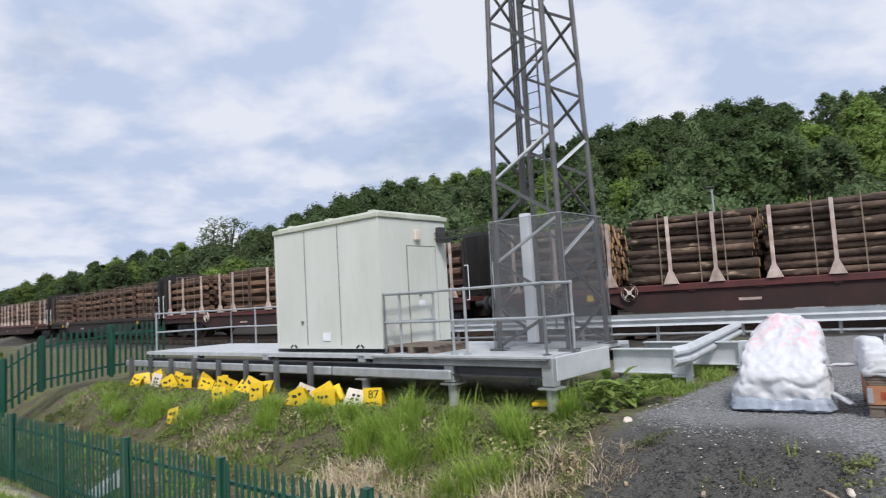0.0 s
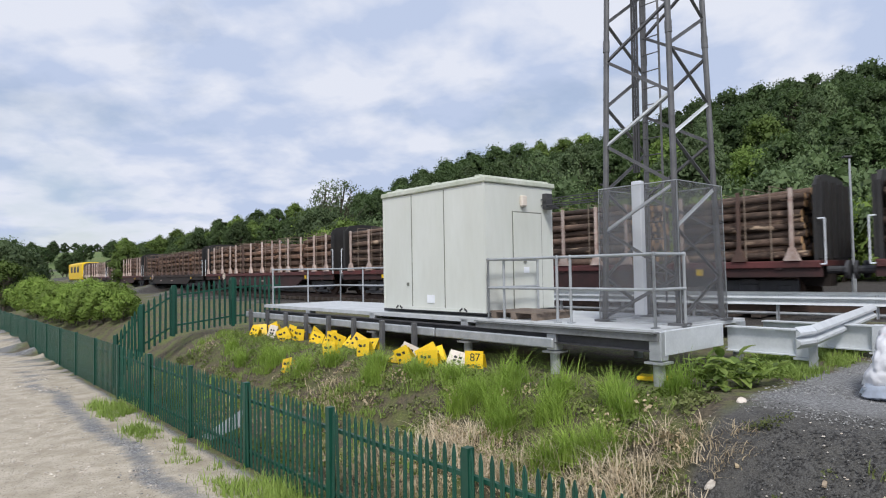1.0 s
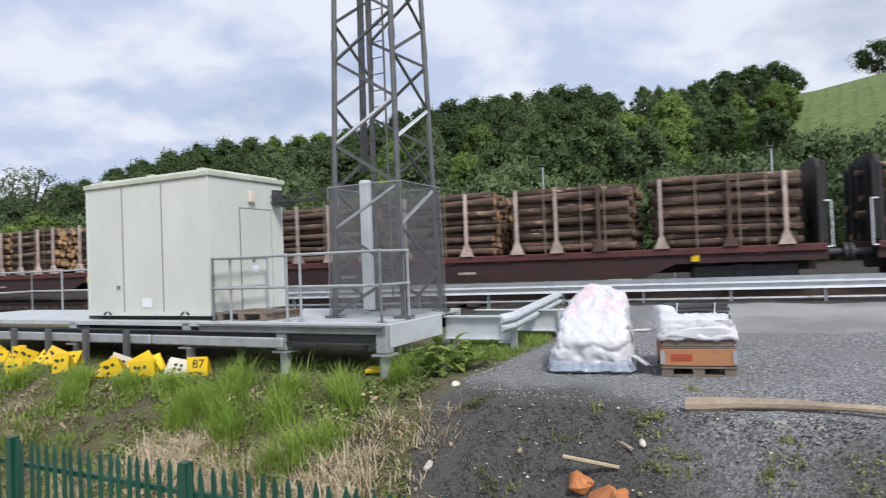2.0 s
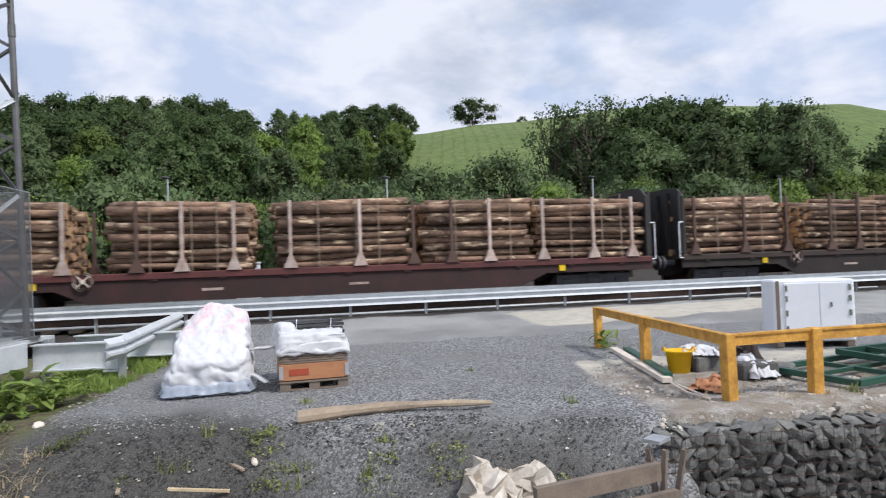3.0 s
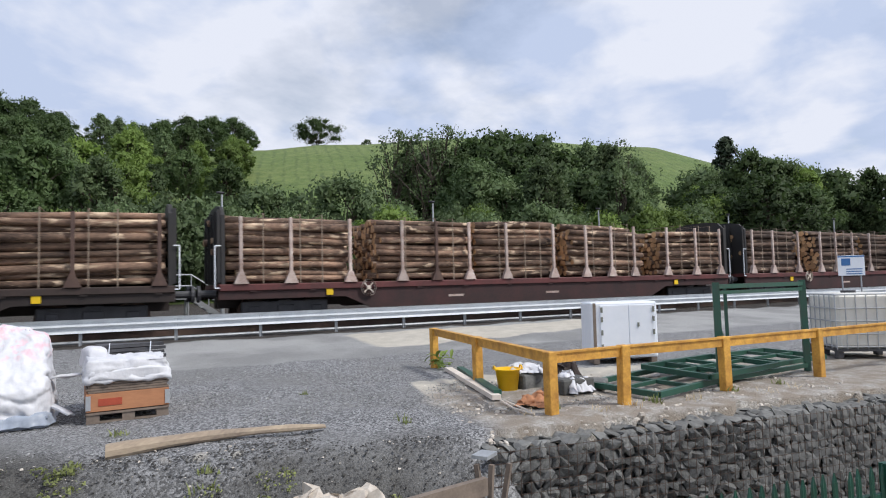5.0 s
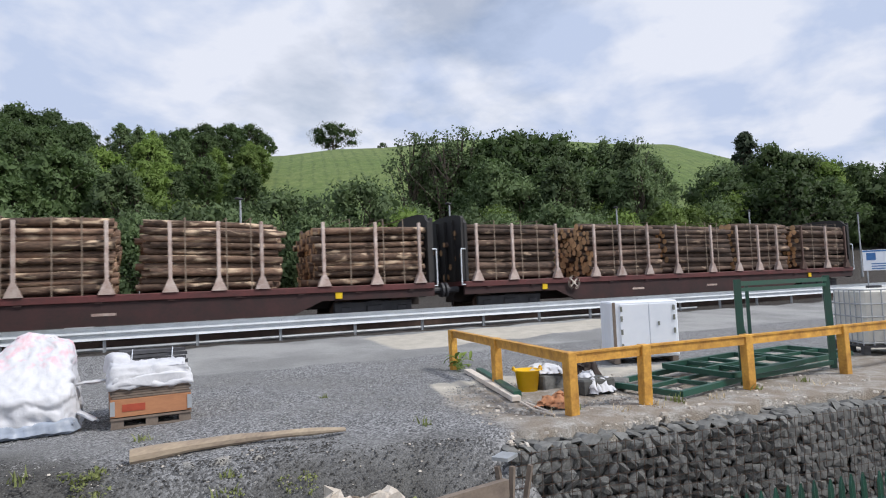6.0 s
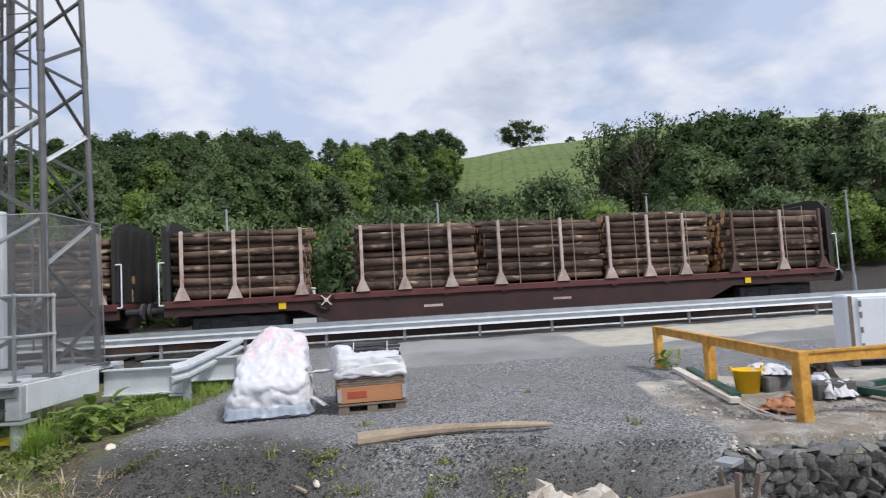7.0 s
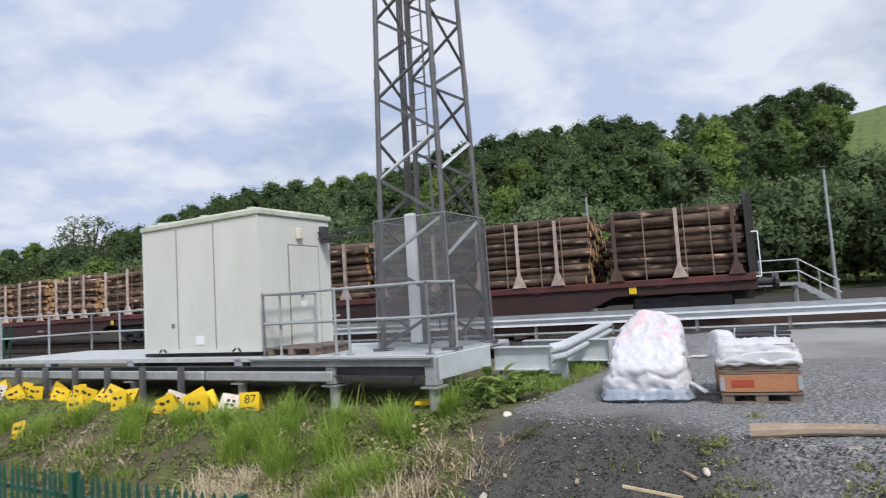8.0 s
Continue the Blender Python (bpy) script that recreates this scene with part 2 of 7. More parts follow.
# ---- building helpers ----
def part(name, bm, mat, parent=None, label="", smooth=False):
    """Links a bmesh as one mesh object, under a thing or a part."""
    me = bpy.data.meshes.new(name)
    bm.to_mesh(me)
    bm.free()
    for m in (mat if isinstance(mat, (list, tuple)) else [mat]):
        me.materials.append(m)
    if smooth:
        me.polygons.foreach_set("use_smooth", [True] * len(me.polygons))
    ob = new(name, me)
    ob.parent = parent
    if label:
        ob["label"] = label
    return ob


def thing(name, m, label, category, group=""):
    ob = new(name)
    ob.empty_display_size = 0.2
    ob.matrix_world = m
    return tagged(ob, label, category, group)


def add_box(bm, c, size, m=None, bevel=0.0, mat=0):
    r = bmesh.ops.create_cube(bm, size=1, matrix=(m or Matrix()) @ Matrix.Translation(c) @ Matrix.Diagonal((*size, 1)))
    fs = list({f for v in r["verts"] for f in v.link_faces})
    for f in fs:
        f.material_index = mat
    if bevel:
        es = list({e for f in fs for e in f.edges})
        bmesh.ops.bevel(bm, geom=es, offset=bevel, segments=1, affect="EDGES")


def add_bar(bm, p, q, w, h=None, mat=0, up=(0, 0, 1)):
    """A bar of rectangular section between two points."""
    p, q = Vector(p), Vector(q)
    d = q - p
    z = d.normalized()
    x = Vector(up).cross(z)
    if x.length < 1e-3:
        x = Vector((1, 0, 0))
    x.normalize()
    y = z.cross(x)
    m = Matrix((x, y, z)).transposed().to_4x4()
    m.translation = (p + q) / 2
    add_box(bm, (0, 0, 0), (w, h or w, d.length), m, mat=mat)


def add_tube(bm, p, q, r, n=8, r2=None, mat=0):
    p, q = Vector(p), Vector(q)
    d = q - p
    m = d.to_track_quat("Z", "Y").to_matrix().to_4x4()
    m.translation = (p + q) / 2
    res = bmesh.ops.create_cone(bm, cap_ends=True, segments=n, radius1=r, radius2=r if r2 is None else r2, depth=d.length, matrix=m)
    for f in {f for v in res["verts"] for f in v.link_faces}:
        f.material_index = mat


def box_part(name, c, size, mat, parent, label="", bevel=0.0):
    bm = bmesh.new()
    add_box(bm, c, size, bevel=bevel)
    return part(name, bm, mat, parent, label)


def bar_part(name, p, q, w, h, mat, parent, label=""):
    bm = bmesh.new()
    add_bar(bm, p, q, w, h)
    return part(name, bm, mat, parent, label)


def tube_part(name, p, q, r, mat, parent, label="", n=8, r2=None):
    bm = bmesh.new()
    add_tube(bm, p, q, r, n, r2)
    return part(name, bm, mat, parent, label, smooth=False)


# ---- the plan ----
SITE = pose(-0.84, 6.74, 0, 0, 0, -40.25)       # x along the palisade fence, y away from it
TRACK = pose(7.25, 17.0, 0, 0, 0, -32.5)        # x along the railway, y across it, origin on the wagons' near side
SITE_INV, TRACK_INV = SITE.inverted(), TRACK.inverted()
DECK, RAIL_TOP = 1.63, 0.43


def site(a, q, z=0.0):
    return SITE @ Vector((a, q, z))


def along(s, off=0.0, z=0.0):
    """A point beside the railway: s metres to the right along it, off metres behind the wagons' near side."""
    return TRACK @ Vector((s, off, z))


# the centre line: straight, then easing into a gentle curve
LINE = [(0.0, 0.0, 0.0)]
_x, _y = 0.0, 0.0
for _k in range(1, 700):
    _s = -_k * 0.5
    _a = radians(-11.5 * min(1.0, max(0.0, (-_s - 0.0) / 30.0)))
    _x -= 0.5 * math.cos(_a)
    _y -= 0.5 * math.sin(_a)
    LINE.append((_x, _y, _a))


def track_at(s, off=1.35):
    """Place and turn of the railway at s metres along it."""
    if s >= 0:
        lx, ly, a = s, 0.0, 0.0
    else:
        k = min(-s / 0.5, len(LINE) - 1.001)
        i = int(k)
        w = k - i
        lx, ly, a = (LINE[i][j] * (1 - w) + LINE[i + 1][j] * w for j in range(3))
    p = TRACK @ Vector((lx - math.sin(a) * off, ly + math.cos(a) * off, 0))
    return p, radians(-32.5) + a


def across(t):
    """How far a point in the railway's frame lies behind the wagons' near side, also where the line bends."""
    i = int(min(max(0.0, -t.x) / 0.5, len(LINE) - 1))
    return (t.y - LINE[i][1]) * math.cos(LINE[i][2])


def smooth(lo, hi, v):
    t = min(1.0, max(0.0, (v - lo) / (hi - lo)))
    return t * t * (3 - 2 * t)


def table(rows, v):
    for (a, b), (c, d) in zip(rows, rows[1:]):
        if v <= c:
            return b + (d - b) * max(0.0, v - a) / (c - a)
    return rows[-1][1]


# rise of the valley side by bearing from the yard (degrees, metres at the ridge)
RIDGE = [(-180, 3), (-70, 2), (-50, 1), (-43, 1), (-35, 2.5), (-28, 5.5), (-20, 9.5), (-14, 12.5), (-8, 15.5), (0, 19.5), (10, 23), (20, 27), (30, 28), (38, 29.5), (45, 31), (51, 32.5), (57, 33), (63, 33.5), (70, 32), (79, 29), (83, 25), (90, 18), (96, 13), (110, 9), (150, 6), (180, 3)]


FAR = [(-180, 16), (-60, 24), (-45, 26), (-38, 30), (-33, 30), (-28, 24), (-20, 0), (100, 0), (120, 20), (180, 20)]


def height(x, y):
    """The lie of the land."""
    p = SITE_INV @ Vector((x, y, 0))
    t = TRACK_INV @ Vector((x, y, 0))
    a, q = p.x, p.y
    # path, bank and yard
    top = -0.22 + 0.22 * smooth(-0.5, 1.8, a + 0.25 * q - 0.9)
    edge = table([(-20, 2.7), (0.5, 2.7), (4.0, 1.9), (7.8, 1.3)], a)
    if a > 7.95:
        bank = 1.0 if q > 1.25 else 0.0
    else:
        bank = smooth(0.1, edge, q)
    z = -1.83 + (top + 1.83) * bank
    if q < -0.2:
        z = -1.83 - 0.12 * smooth(0, 6, -q)
    # rise to the railway
    ty = across(t)
    z += 0.28 * smooth(-8.0, -2.0, ty) * smooth(0.0, 1.5, q)
    r = math.hypot(x, y)
    if r > 250:
        z += table(FAR, math.degrees(math.atan2(x, y))) * smooth(250, 900, r)
    if ty > 3.5:
        az = math.degrees(math.atan2(x, y))
        z = z + 0.5 * smooth(3.5, 8, ty) + table(RIDGE, az) * smooth(24, 150, r) ** 1.15
    return z


# ---- ground ----
def ground_material():
    """Gravel, bank soil, sand and hill grass, laid out by the plan's own coordinates."""
    m = bpy.data.materials.new("ground_surfaces")
    m.use_nodes = True
    nd, ln = m.node_tree.nodes, m.node_tree.links
    b = nd["Principled BSDF"]
    b.inputs["Roughness"].default_value = 0.92
    geo = nd.new("ShaderNodeNewGeometry")

    def noise_at(scale, detail=6.0, rough=0.55):
        n = nd.new("ShaderNodeTexNoise")
        n.inputs["Scale"].default_value, n.inputs["Detail"].default_value, n.inputs["Roughness"].default_value = scale, detail, rough
        ln.new(geo.outputs["Position"], n.inputs["Vector"])
        return n.outputs["Fac"]

    def blend(f, c1, c2, lo=0.35, hi=0.65):
        r = nd.new("ShaderNodeMapRange")
        r.inputs["From Min"].default_value, r.inputs["From Max"].default_value = lo, hi
        ln.new(f, r.inputs["Value"])
        x = nd.new("ShaderNodeMix")
        x.data_type = "RGBA"
        ln.new(r.outputs["Result"], x.inputs["Factor"])
        for key, c in (("A", c1), ("B", c2)):
            if isinstance(c, tuple):
                x.inputs[key].default_value = (*c, 1)
            else:
                ln.new(c, x.inputs[key])
        return x.outputs["Result"]

    vor = nd.new("ShaderNodeTexVoronoi")
    vor.inputs["Scale"].default_value = 52.0
    ln.new(geo.outputs["Position"], vor.inputs["Vector"])
    sep = nd.new("ShaderNodeSeparateColor")
    ln.new(vor.outputs["Color"], sep.inputs["Color"])
    fine = noise_at(90, 3)
    gravel = blend(sep.outputs[0], (0.074, 0.075, 0.079), (0.40, 0.40, 0.405), 0.22, 1.0)
    gravel = blend(noise_at(0.45), gravel, blend(fine, (0.12, 0.12, 0.12), (0.25, 0.25, 0.245)), 0.45, 0.72)
    road = blend(noise_at(0.5), blend(fine, (0.18, 0.18, 0.18), (0.265, 0.265, 0.26)), blend(fine, (0.29, 0.29, 0.285), (0.38, 0.38, 0.37)), 0.4, 0.62)
    concrete = blend(noise_at(3), (0.44, 0.41, 0.35), (0.54, 0.50, 0.43))
    soil = blend(noise_at(2.5), blend(noise_at(20), (0.045, 0.037, 0.025), (0.15, 0.12, 0.078)), blend(noise_at(30), (0.07, 0.088, 0.024), (0.16, 0.18, 0.05)), 0.42, 0.64)
    sand = blend(noise_at(2.2), (0.36, 0.31, 0.235), (0.52, 0.46, 0.37))
    sand = blend(sep.outputs[1], sand, (0.24, 0.21, 0.17), 0.80, 0.95)
    field = blend(noise_at(0.05), blend(noise_at(0.55, 9.0, 0.7), (0.060, 0.105, 0.020), (0.125, 0.185, 0.045)), blend(noise_at(0.7, 9.0, 0.7), (0.085, 0.13, 0.03), (0.18, 0.22, 0.07)))
    field = blend(noise_at(0.03), field, (0.13, 0.105, 0.06), 0.66, 0.74)
    rows, lean = nd.new("ShaderNodeTexWave"), nd.new("ShaderNodeMapping")
    rows.inputs["Scale"].default_value, rows.inputs["Distortion"].default_value, rows.inputs["Detail"].default_value, rows.inputs["Detail Scale"].default_value = 0.17, 2.2, 4.0, 2.5
    lean.inputs["Rotation"].default_value = (0, 0, radians(47))
    ln.new(geo.outputs["Position"], lean.inputs["Vector"])
    ln.new(lean.outputs["Vector"], rows.inputs["Vector"])
    spotty = nd.new("ShaderNodeMath")
    spotty.operation = "MULTIPLY"
    ln.new(rows.outputs["Fac"], spotty.inputs[0])
    ln.new(noise_at(0.8, 4.0), spotty.inputs[1])
    field = blend(spotty.outputs[0], field, (0.055, 0.085, 0.022), 0.36, 0.72)
    ballast = blend(sep.outputs[2], (0.018, 0.016, 0.015), (0.085, 0.072, 0.062), 0.1, 1.0)
    dust = blend(noise_at(3.2), blend(fine, (0.20, 0.165, 0.13), (0.30, 0.26, 0.215)), blend(sep.outputs[1], (0.30, 0.285, 0.26), (0.46, 0.44, 0.41)), 0.42, 0.66)
    earth = blend(noise_at(5.0), blend(sep.outputs[2], (0.026, 0.025, 0.025), (0.10, 0.098, 0.094)), blend(fine, (0.055, 0.052, 0.046), (0.13, 0.125, 0.115)))
    last = gravel
    for name, col in (("road", road), ("concrete", concrete), ("ballast", ballast), ("soil", soil), ("sand", sand), ("field", field), ("dust", dust), ("earth", earth)):
        at = nd.new("ShaderNodeAttribute")
        at.attribute_name = name
        ad = nd.new("ShaderNodeMath")
        ad.operation = "MULTIPLY_ADD"
        ad.inputs[1].default_value = 0.5
        ln.new(noise_at(1.6), ad.inputs[0])
        ln.new(at.outputs["Fac"], ad.inputs[2])
        last = blend(ad.outputs[0], last, col, 0.62, 0.9)
    ln.new(last, b.inputs["Base Color"])
    hgt = nd.new("ShaderNodeMath")
    hgt.operation = "MULTIPLY_ADD"
    hgt.inputs[1].default_value = -0.9
    ln.new(vor.outputs["Distance"], hgt.inputs[0])
    ln.new(fine, hgt.inputs[2])
    bp = nd.new("ShaderNodeBump")
    bp.inputs["Strength"].default_value, bp.inputs["Distance"].default_value = 0.7, 0.015
    ln.new(hgt.outputs[0], bp.inputs["Height"])
    ln.new(bp.outputs["Normal"], b.inputs["Normal"])
    return m


def zones(x, y):
    """How much of each surface lies at a place: road, concrete, ballast, soil, sand, field, dust, earth."""
    p = SITE_INV @ Vector((x, y, 0))
    t = TRACK_INV @ Vector((x, y, 0))
    a, q = p.x, p.y
    t.y = across(t)
    road = smooth(-6.6, -5.4, t.y) * smooth(-1.2, -1.6, t.y) * smooth(1.0, 5.0, t.x) if t.y < -1.2 else 0
    concrete = smooth(8.2, 9.0, t.x) * smooth(18.0, 16.6, t.x) * smooth(-5.4 + 0.12 * (t.x - 9), -4.9 + 0.12 * (t.x - 9), t.y) * smooth(-2.3, -2.7, t.y)
    # this near-black surface runs from before the barrier to well behind the line
    ballast = smooth(-2.3, -1.7, t.y) * smooth(15.0, 12.0, t.y)
    edge = (1.5 + 0.05 * (q - 3.5) if q > 3.5 else 1.5 + 0.3 * (3.5 - q)) + 0.5 * noise.noise(Vector((x * 0.9, y * 0.9, 11)))
    soil = smooth(edge + 0.5, edge - 0.5, a) * smooth(-0.4, 0.1, q) * (1 - ballast)
    if a > 8.0 and 1.5 < q < 5.0 and t.y < -4:
        concrete = max(concrete, 0.62 * smooth(1.9, 2.5, q))
    dust = 0.8 * smooth(7.3, 8.4, a) * smooth(0.8, 1.1, q) * smooth(5.2, 3.4, q) * smooth(-3.5, -5.0, t.y)
    r, az = math.hypot(x, y), math.degrees(math.atan2(x, y))
    concrete = max(concrete, 0.62 * smooth(1.0, 0.4, math.hypot((a - 5.3) / 0.75, (q - 1.72) / 0.2)))
    dust = max(dust, 0.78 * smooth(2.6, 0.6, abs(az - 54.2)) * smooth(13, 6, abs(r - 139)))
    reach = 0.9 * smooth(5.2, 3.0, a)
    earth = (0.78 - 0.24 * smooth(3.4, 4.8, a)) * smooth(1.2, 1.9, a) * smooth(8.2, 7.4, a) * smooth(3.4 + reach, 0.9 + reach, q) * smooth(0.0, 0.3, q)
    sand = smooth(0.05, -0.5, q) * (1 - 0.62 * smooth(0.5, 0.1, abs(q + 1.25 + 0.3 * noise.noise(Vector((a * 0.4, 0, 5))))))
    field = smooth(11.0, 14.0, t.y)
    return road, concrete, ballast, soil, sand, field, dust, earth


def build_ground():
    def steps(fine_lo, fine_hi, step, far):
        v = list(np.arange(fine_lo, fine_hi + 1e-6, step))
        g, d = fine_hi, step
        while g < far:
            d *= 1.22
            g += d
            v.append(g)
        g, d = fine_lo, step
        while g > -far:
            d *= 1.22
            g -= d
            v.insert(0, g)
        return v
    xs, ys = steps(-14, 20, 0.22, 3000), steps(-3, 20, 0.22, 3000)
    verts, cols = [], []
    for y in ys:
        for x in xs:
            z = height(x, y)
            near = smooth(60, 20, math.hypot(x, y))
            z += near * 0.05 * noise.noise(Vector((x * 0.9, y * 0.9, 3))) + near * 0.02 * noise.noise(Vector((x * 4, y * 4, 7)))
            verts.append((x, y, z))
            cols.append(zones(x, y))
    n = len(xs)
    faces = [(j * n + i, j * n + i + 1, (j + 1) * n + i + 1, (j + 1) * n + i) for j in range(len(ys) - 1) for i in range(n - 1)]
    me = bpy.data.meshes.new("ground")
    me.from_pydata(verts, [], faces)
    cols = np.array(cols, dtype=np.float32)
    for k, name in enumerate(("road", "concrete", "ballast", "soil", "sand", "field", "dust", "earth")):
        at = me.attributes.new(name, "FLOAT", "POINT")
        at.data.foreach_set("value", np.ascontiguousarray(cols[:, k]))
    me.polygons.foreach_set("use_smooth", [True] * len(me.polygons))
    me.materials.append(ground_material())
    tagged(new("ground", me), "dark gravel yard, grassy bank, sandy path and green hillside", "ground", kind="structure")


build_ground()


# ---- railway ----
def build_rails():
    for k, off in enumerate((0.633, 2.067)):
        bm = bmesh.new()
        prev = None
        for s in np.arange(-150, 70.1, 5.0):
            p, _ = track_at(s, off)
            if prev is not None:
                add_bar(bm, (*prev.xy, RAIL_TOP - 0.07), (*p.xy, RAIL_TOP - 0.07), 0.07, 0.14)
            prev = p
        tagged(part("rail", bm, M_RAIL), "rusty steel running rail on sleepers", "rail", "running rails", "structure")
    bm = bmesh.new()
    for s in np.arange(-60, 60, 0.65):
        p, a = track_at(s, 1.35)
        add_box(bm, (0, 0, 0), (0.25, 2.5, 0.16), pose(p.x, p.y, RAIL_TOP - 0.22, 0, 0, math.degrees(a)))
    tagged(part("sleepers", bm, M_SLEEPER), "dark sleepers bedded in ballast under the rails", "sleepers", kind="stuff")


build_rails()


def w_beam(bm, p, q, h=0.31):
    """A crash-barrier beam: two bulges with a valley between, p to q at mid height."""
    p, q = Vector(p), Vector(q)
    d = (q - p).normalized()
    side = d.cross(Vector((0, 0, 1))).normalized()
    prof = [(-0.5, 0.0), (-0.42, 0.03), (-0.27, 0.08), (-0.15, 0.08), (0.0, 0.0), (0.15, 0.08), (0.27, 0.08), (0.42, 0.03), (0.5, 0.0)]
    rings = []
    for c in (p, q):
        rings.append([bm.verts.new(c + side * o + Vector((0, 0, zz * h))) for zz, o in prof] + [bm.verts.new(c + side * (o - 0.006) + Vector((0, 0, zz * h))) for zz, o in reversed(prof)])
    n = len(rings[0])
    for i in range(n):
        bm.faces.new((rings[0][i], rings[0][(i + 1) % n], rings[1][(i + 1) % n], rings[1][i]))
    for r in rings:
        bm.faces.new(r)


def build_main_barrier():
    top = thing("crash_barrier", pose(*along(0, -1.5, 0.28)), "long galvanised steel crash barrier between yard and railway", "crash barrier")
    inv = top.matrix_world.inverted()
    for s in np.arange(-14, 46, 4.0):
        bm = bmesh.new()
        w_beam(bm, inv @ along(s + 4.0, -1.56, 0.735), inv @ along(s, -1.56, 0.735))
        part("beam", bm, M_BRIGHT, top)
    for s in np.arange(-13.2, 46, 2.0):
        bm = bmesh.new()
        for dx, w in ((-0.03, 0.008), (0.03, 0.008)):
            add_box(bm, (dx, 0, 0), (w, 0.06, 0.75))
        add_box(bm, (0, 0, 0), (0.06, 0.008, 0.75))
        ob = part("post", bm, M_GALV, top)
        ob.matrix_world = Matrix.Translation(along(s, -1.46, 0.5)) @ pose(0, 0, 0, 0, 0, -32.5)
    # the low pipe rail behind it
    for s in np.arange(-14, 22, 4.0):
        bm = bmesh.new()
        add_tube(bm, inv @ along(s, -1.1, 0.34), inv @ along(s + 4, -1.1, 0.34), 0.04)
        part("pipe_rail", bm, M_GALV, top)


build_main_barrier()


def build_short_barrier():
    p, q = Vector((3.55, 9.55, 0.0)), Vector((6.1, 13.3, 0.12))
    top = thing("crash_barrier", pose(*p), "short galvanised crash barrier with a curled end beside the pallets", "crash barrier")
    d = (q - p).normalized()
    side = Vector((d.y, -d.x, 0))
    bm = bmesh.new()
    w_beam(bm, d * 0.25 + Vector((0, 0, 0.5)), q - p + Vector((0, 0, 0.48)))
    part("beam", bm, M_BRIGHT, top)
    bm = bmesh.new()
    w_beam(bm, side * 0.02 - d * 0.1 + Vector((0, 0, 0.5)) - side * 0.14, d * 0.25 + Vector((0, 0, 0.5)))
    part("end_piece", bm, M_BRIGHT, top)
    for k in (0.55, 2.2, 3.9):
        c = d * k - side * 0.06
        bm = bmesh.new()
        add_box(bm, (0, 0, 0.2), (0.1, 0.1, 0.78), pose(c.x, c.y, 0, 0, 0, math.degrees(math.atan2(d.y, d.x))))
        part("post", bm, M_GALV, top)


build_short_barrier()


# ---- train ----
def log_mesh(k, length, r, bark):
    """A trunk section, slightly bent and tapered, along x."""
    rnd = random.Random(100 + k)
    bm = bmesh.new()
    n, rings = 9, []
    by, bz = rnd.uniform(-0.03, 0.03), rnd.uniform(-0.03, 0.03)
    for i in range(5):
        u = i / 4
        rr = r * (1.08 - 0.18 * u) * rnd.uniform(0.95, 1.05)
        bend = math.sin(u * math.pi)
        rings.append([bm.verts.new(((u - 0.5) * length, by * bend + rr * math.cos(2 * math.pi * j / n), bz * bend + rr * math.sin(2 * math.pi * j / n))) for j in range(n)])
    for a, b in zip(rings, rings[1:]):
        for j in range(n):
            bm.faces.new((a[j], a[(j + 1) % n], b[(j + 1) % n], b[j])).smooth = True
    for ring in (rings[0], rings[-1]):
        bm.faces.new(ring).material_index = 1
    bmesh.ops.recalc_face_normals(bm, faces=bm.faces)
    me = bpy.data.meshes.new("log")
    bm.to_mesh(me)
    bm.free()
    me.materials.append(bark)
    me.materials.append(M_CUT)
    return me


LOGS = [log_mesh(k, random.Random(k).uniform(3.65, 4.0), random.Random(k + 50).uniform(0.076, 0.12), M_BARK) for k in range(20)]
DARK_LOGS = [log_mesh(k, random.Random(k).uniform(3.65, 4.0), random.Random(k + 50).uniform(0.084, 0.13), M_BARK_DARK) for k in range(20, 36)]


def log_places(seed, rows=10, cols=11):
    rnd = random.Random(seed)
    lean = rnd.uniform(-0.10, 0.10)
    tilt, rows = pose(0, 0, DECK, 0, rnd.uniform(-1.2, 1.2), 0) @ pose(0, 0, -DECK), rows - (1 if rnd.random() < 0.12 else 0)
    for i in range(rows):
        for j in range(cols):
            if i == rows - 1 and rnd.random() < 0.25:
                continue
            y = (j + 0.5 + (0.5 if i % 2 else 0)) * 2.35 / cols
            slip = rnd.uniform(-0.32, 0.32) if rnd.random() < 0.1 else 0
            yield rnd, tilt @ pose(rnd.uniform(-0.09, 0.09) + slip, y + 0.1, DECK + 0.13 + i * 0.186 + rnd.uniform(-0.035, 0.035) + lean * 0.2, rnd.uniform(0, 360), rnd.uniform(-1.2, 1.2), rnd.choice((0, 180)) + rnd.uniform(-0.8, 0.8))


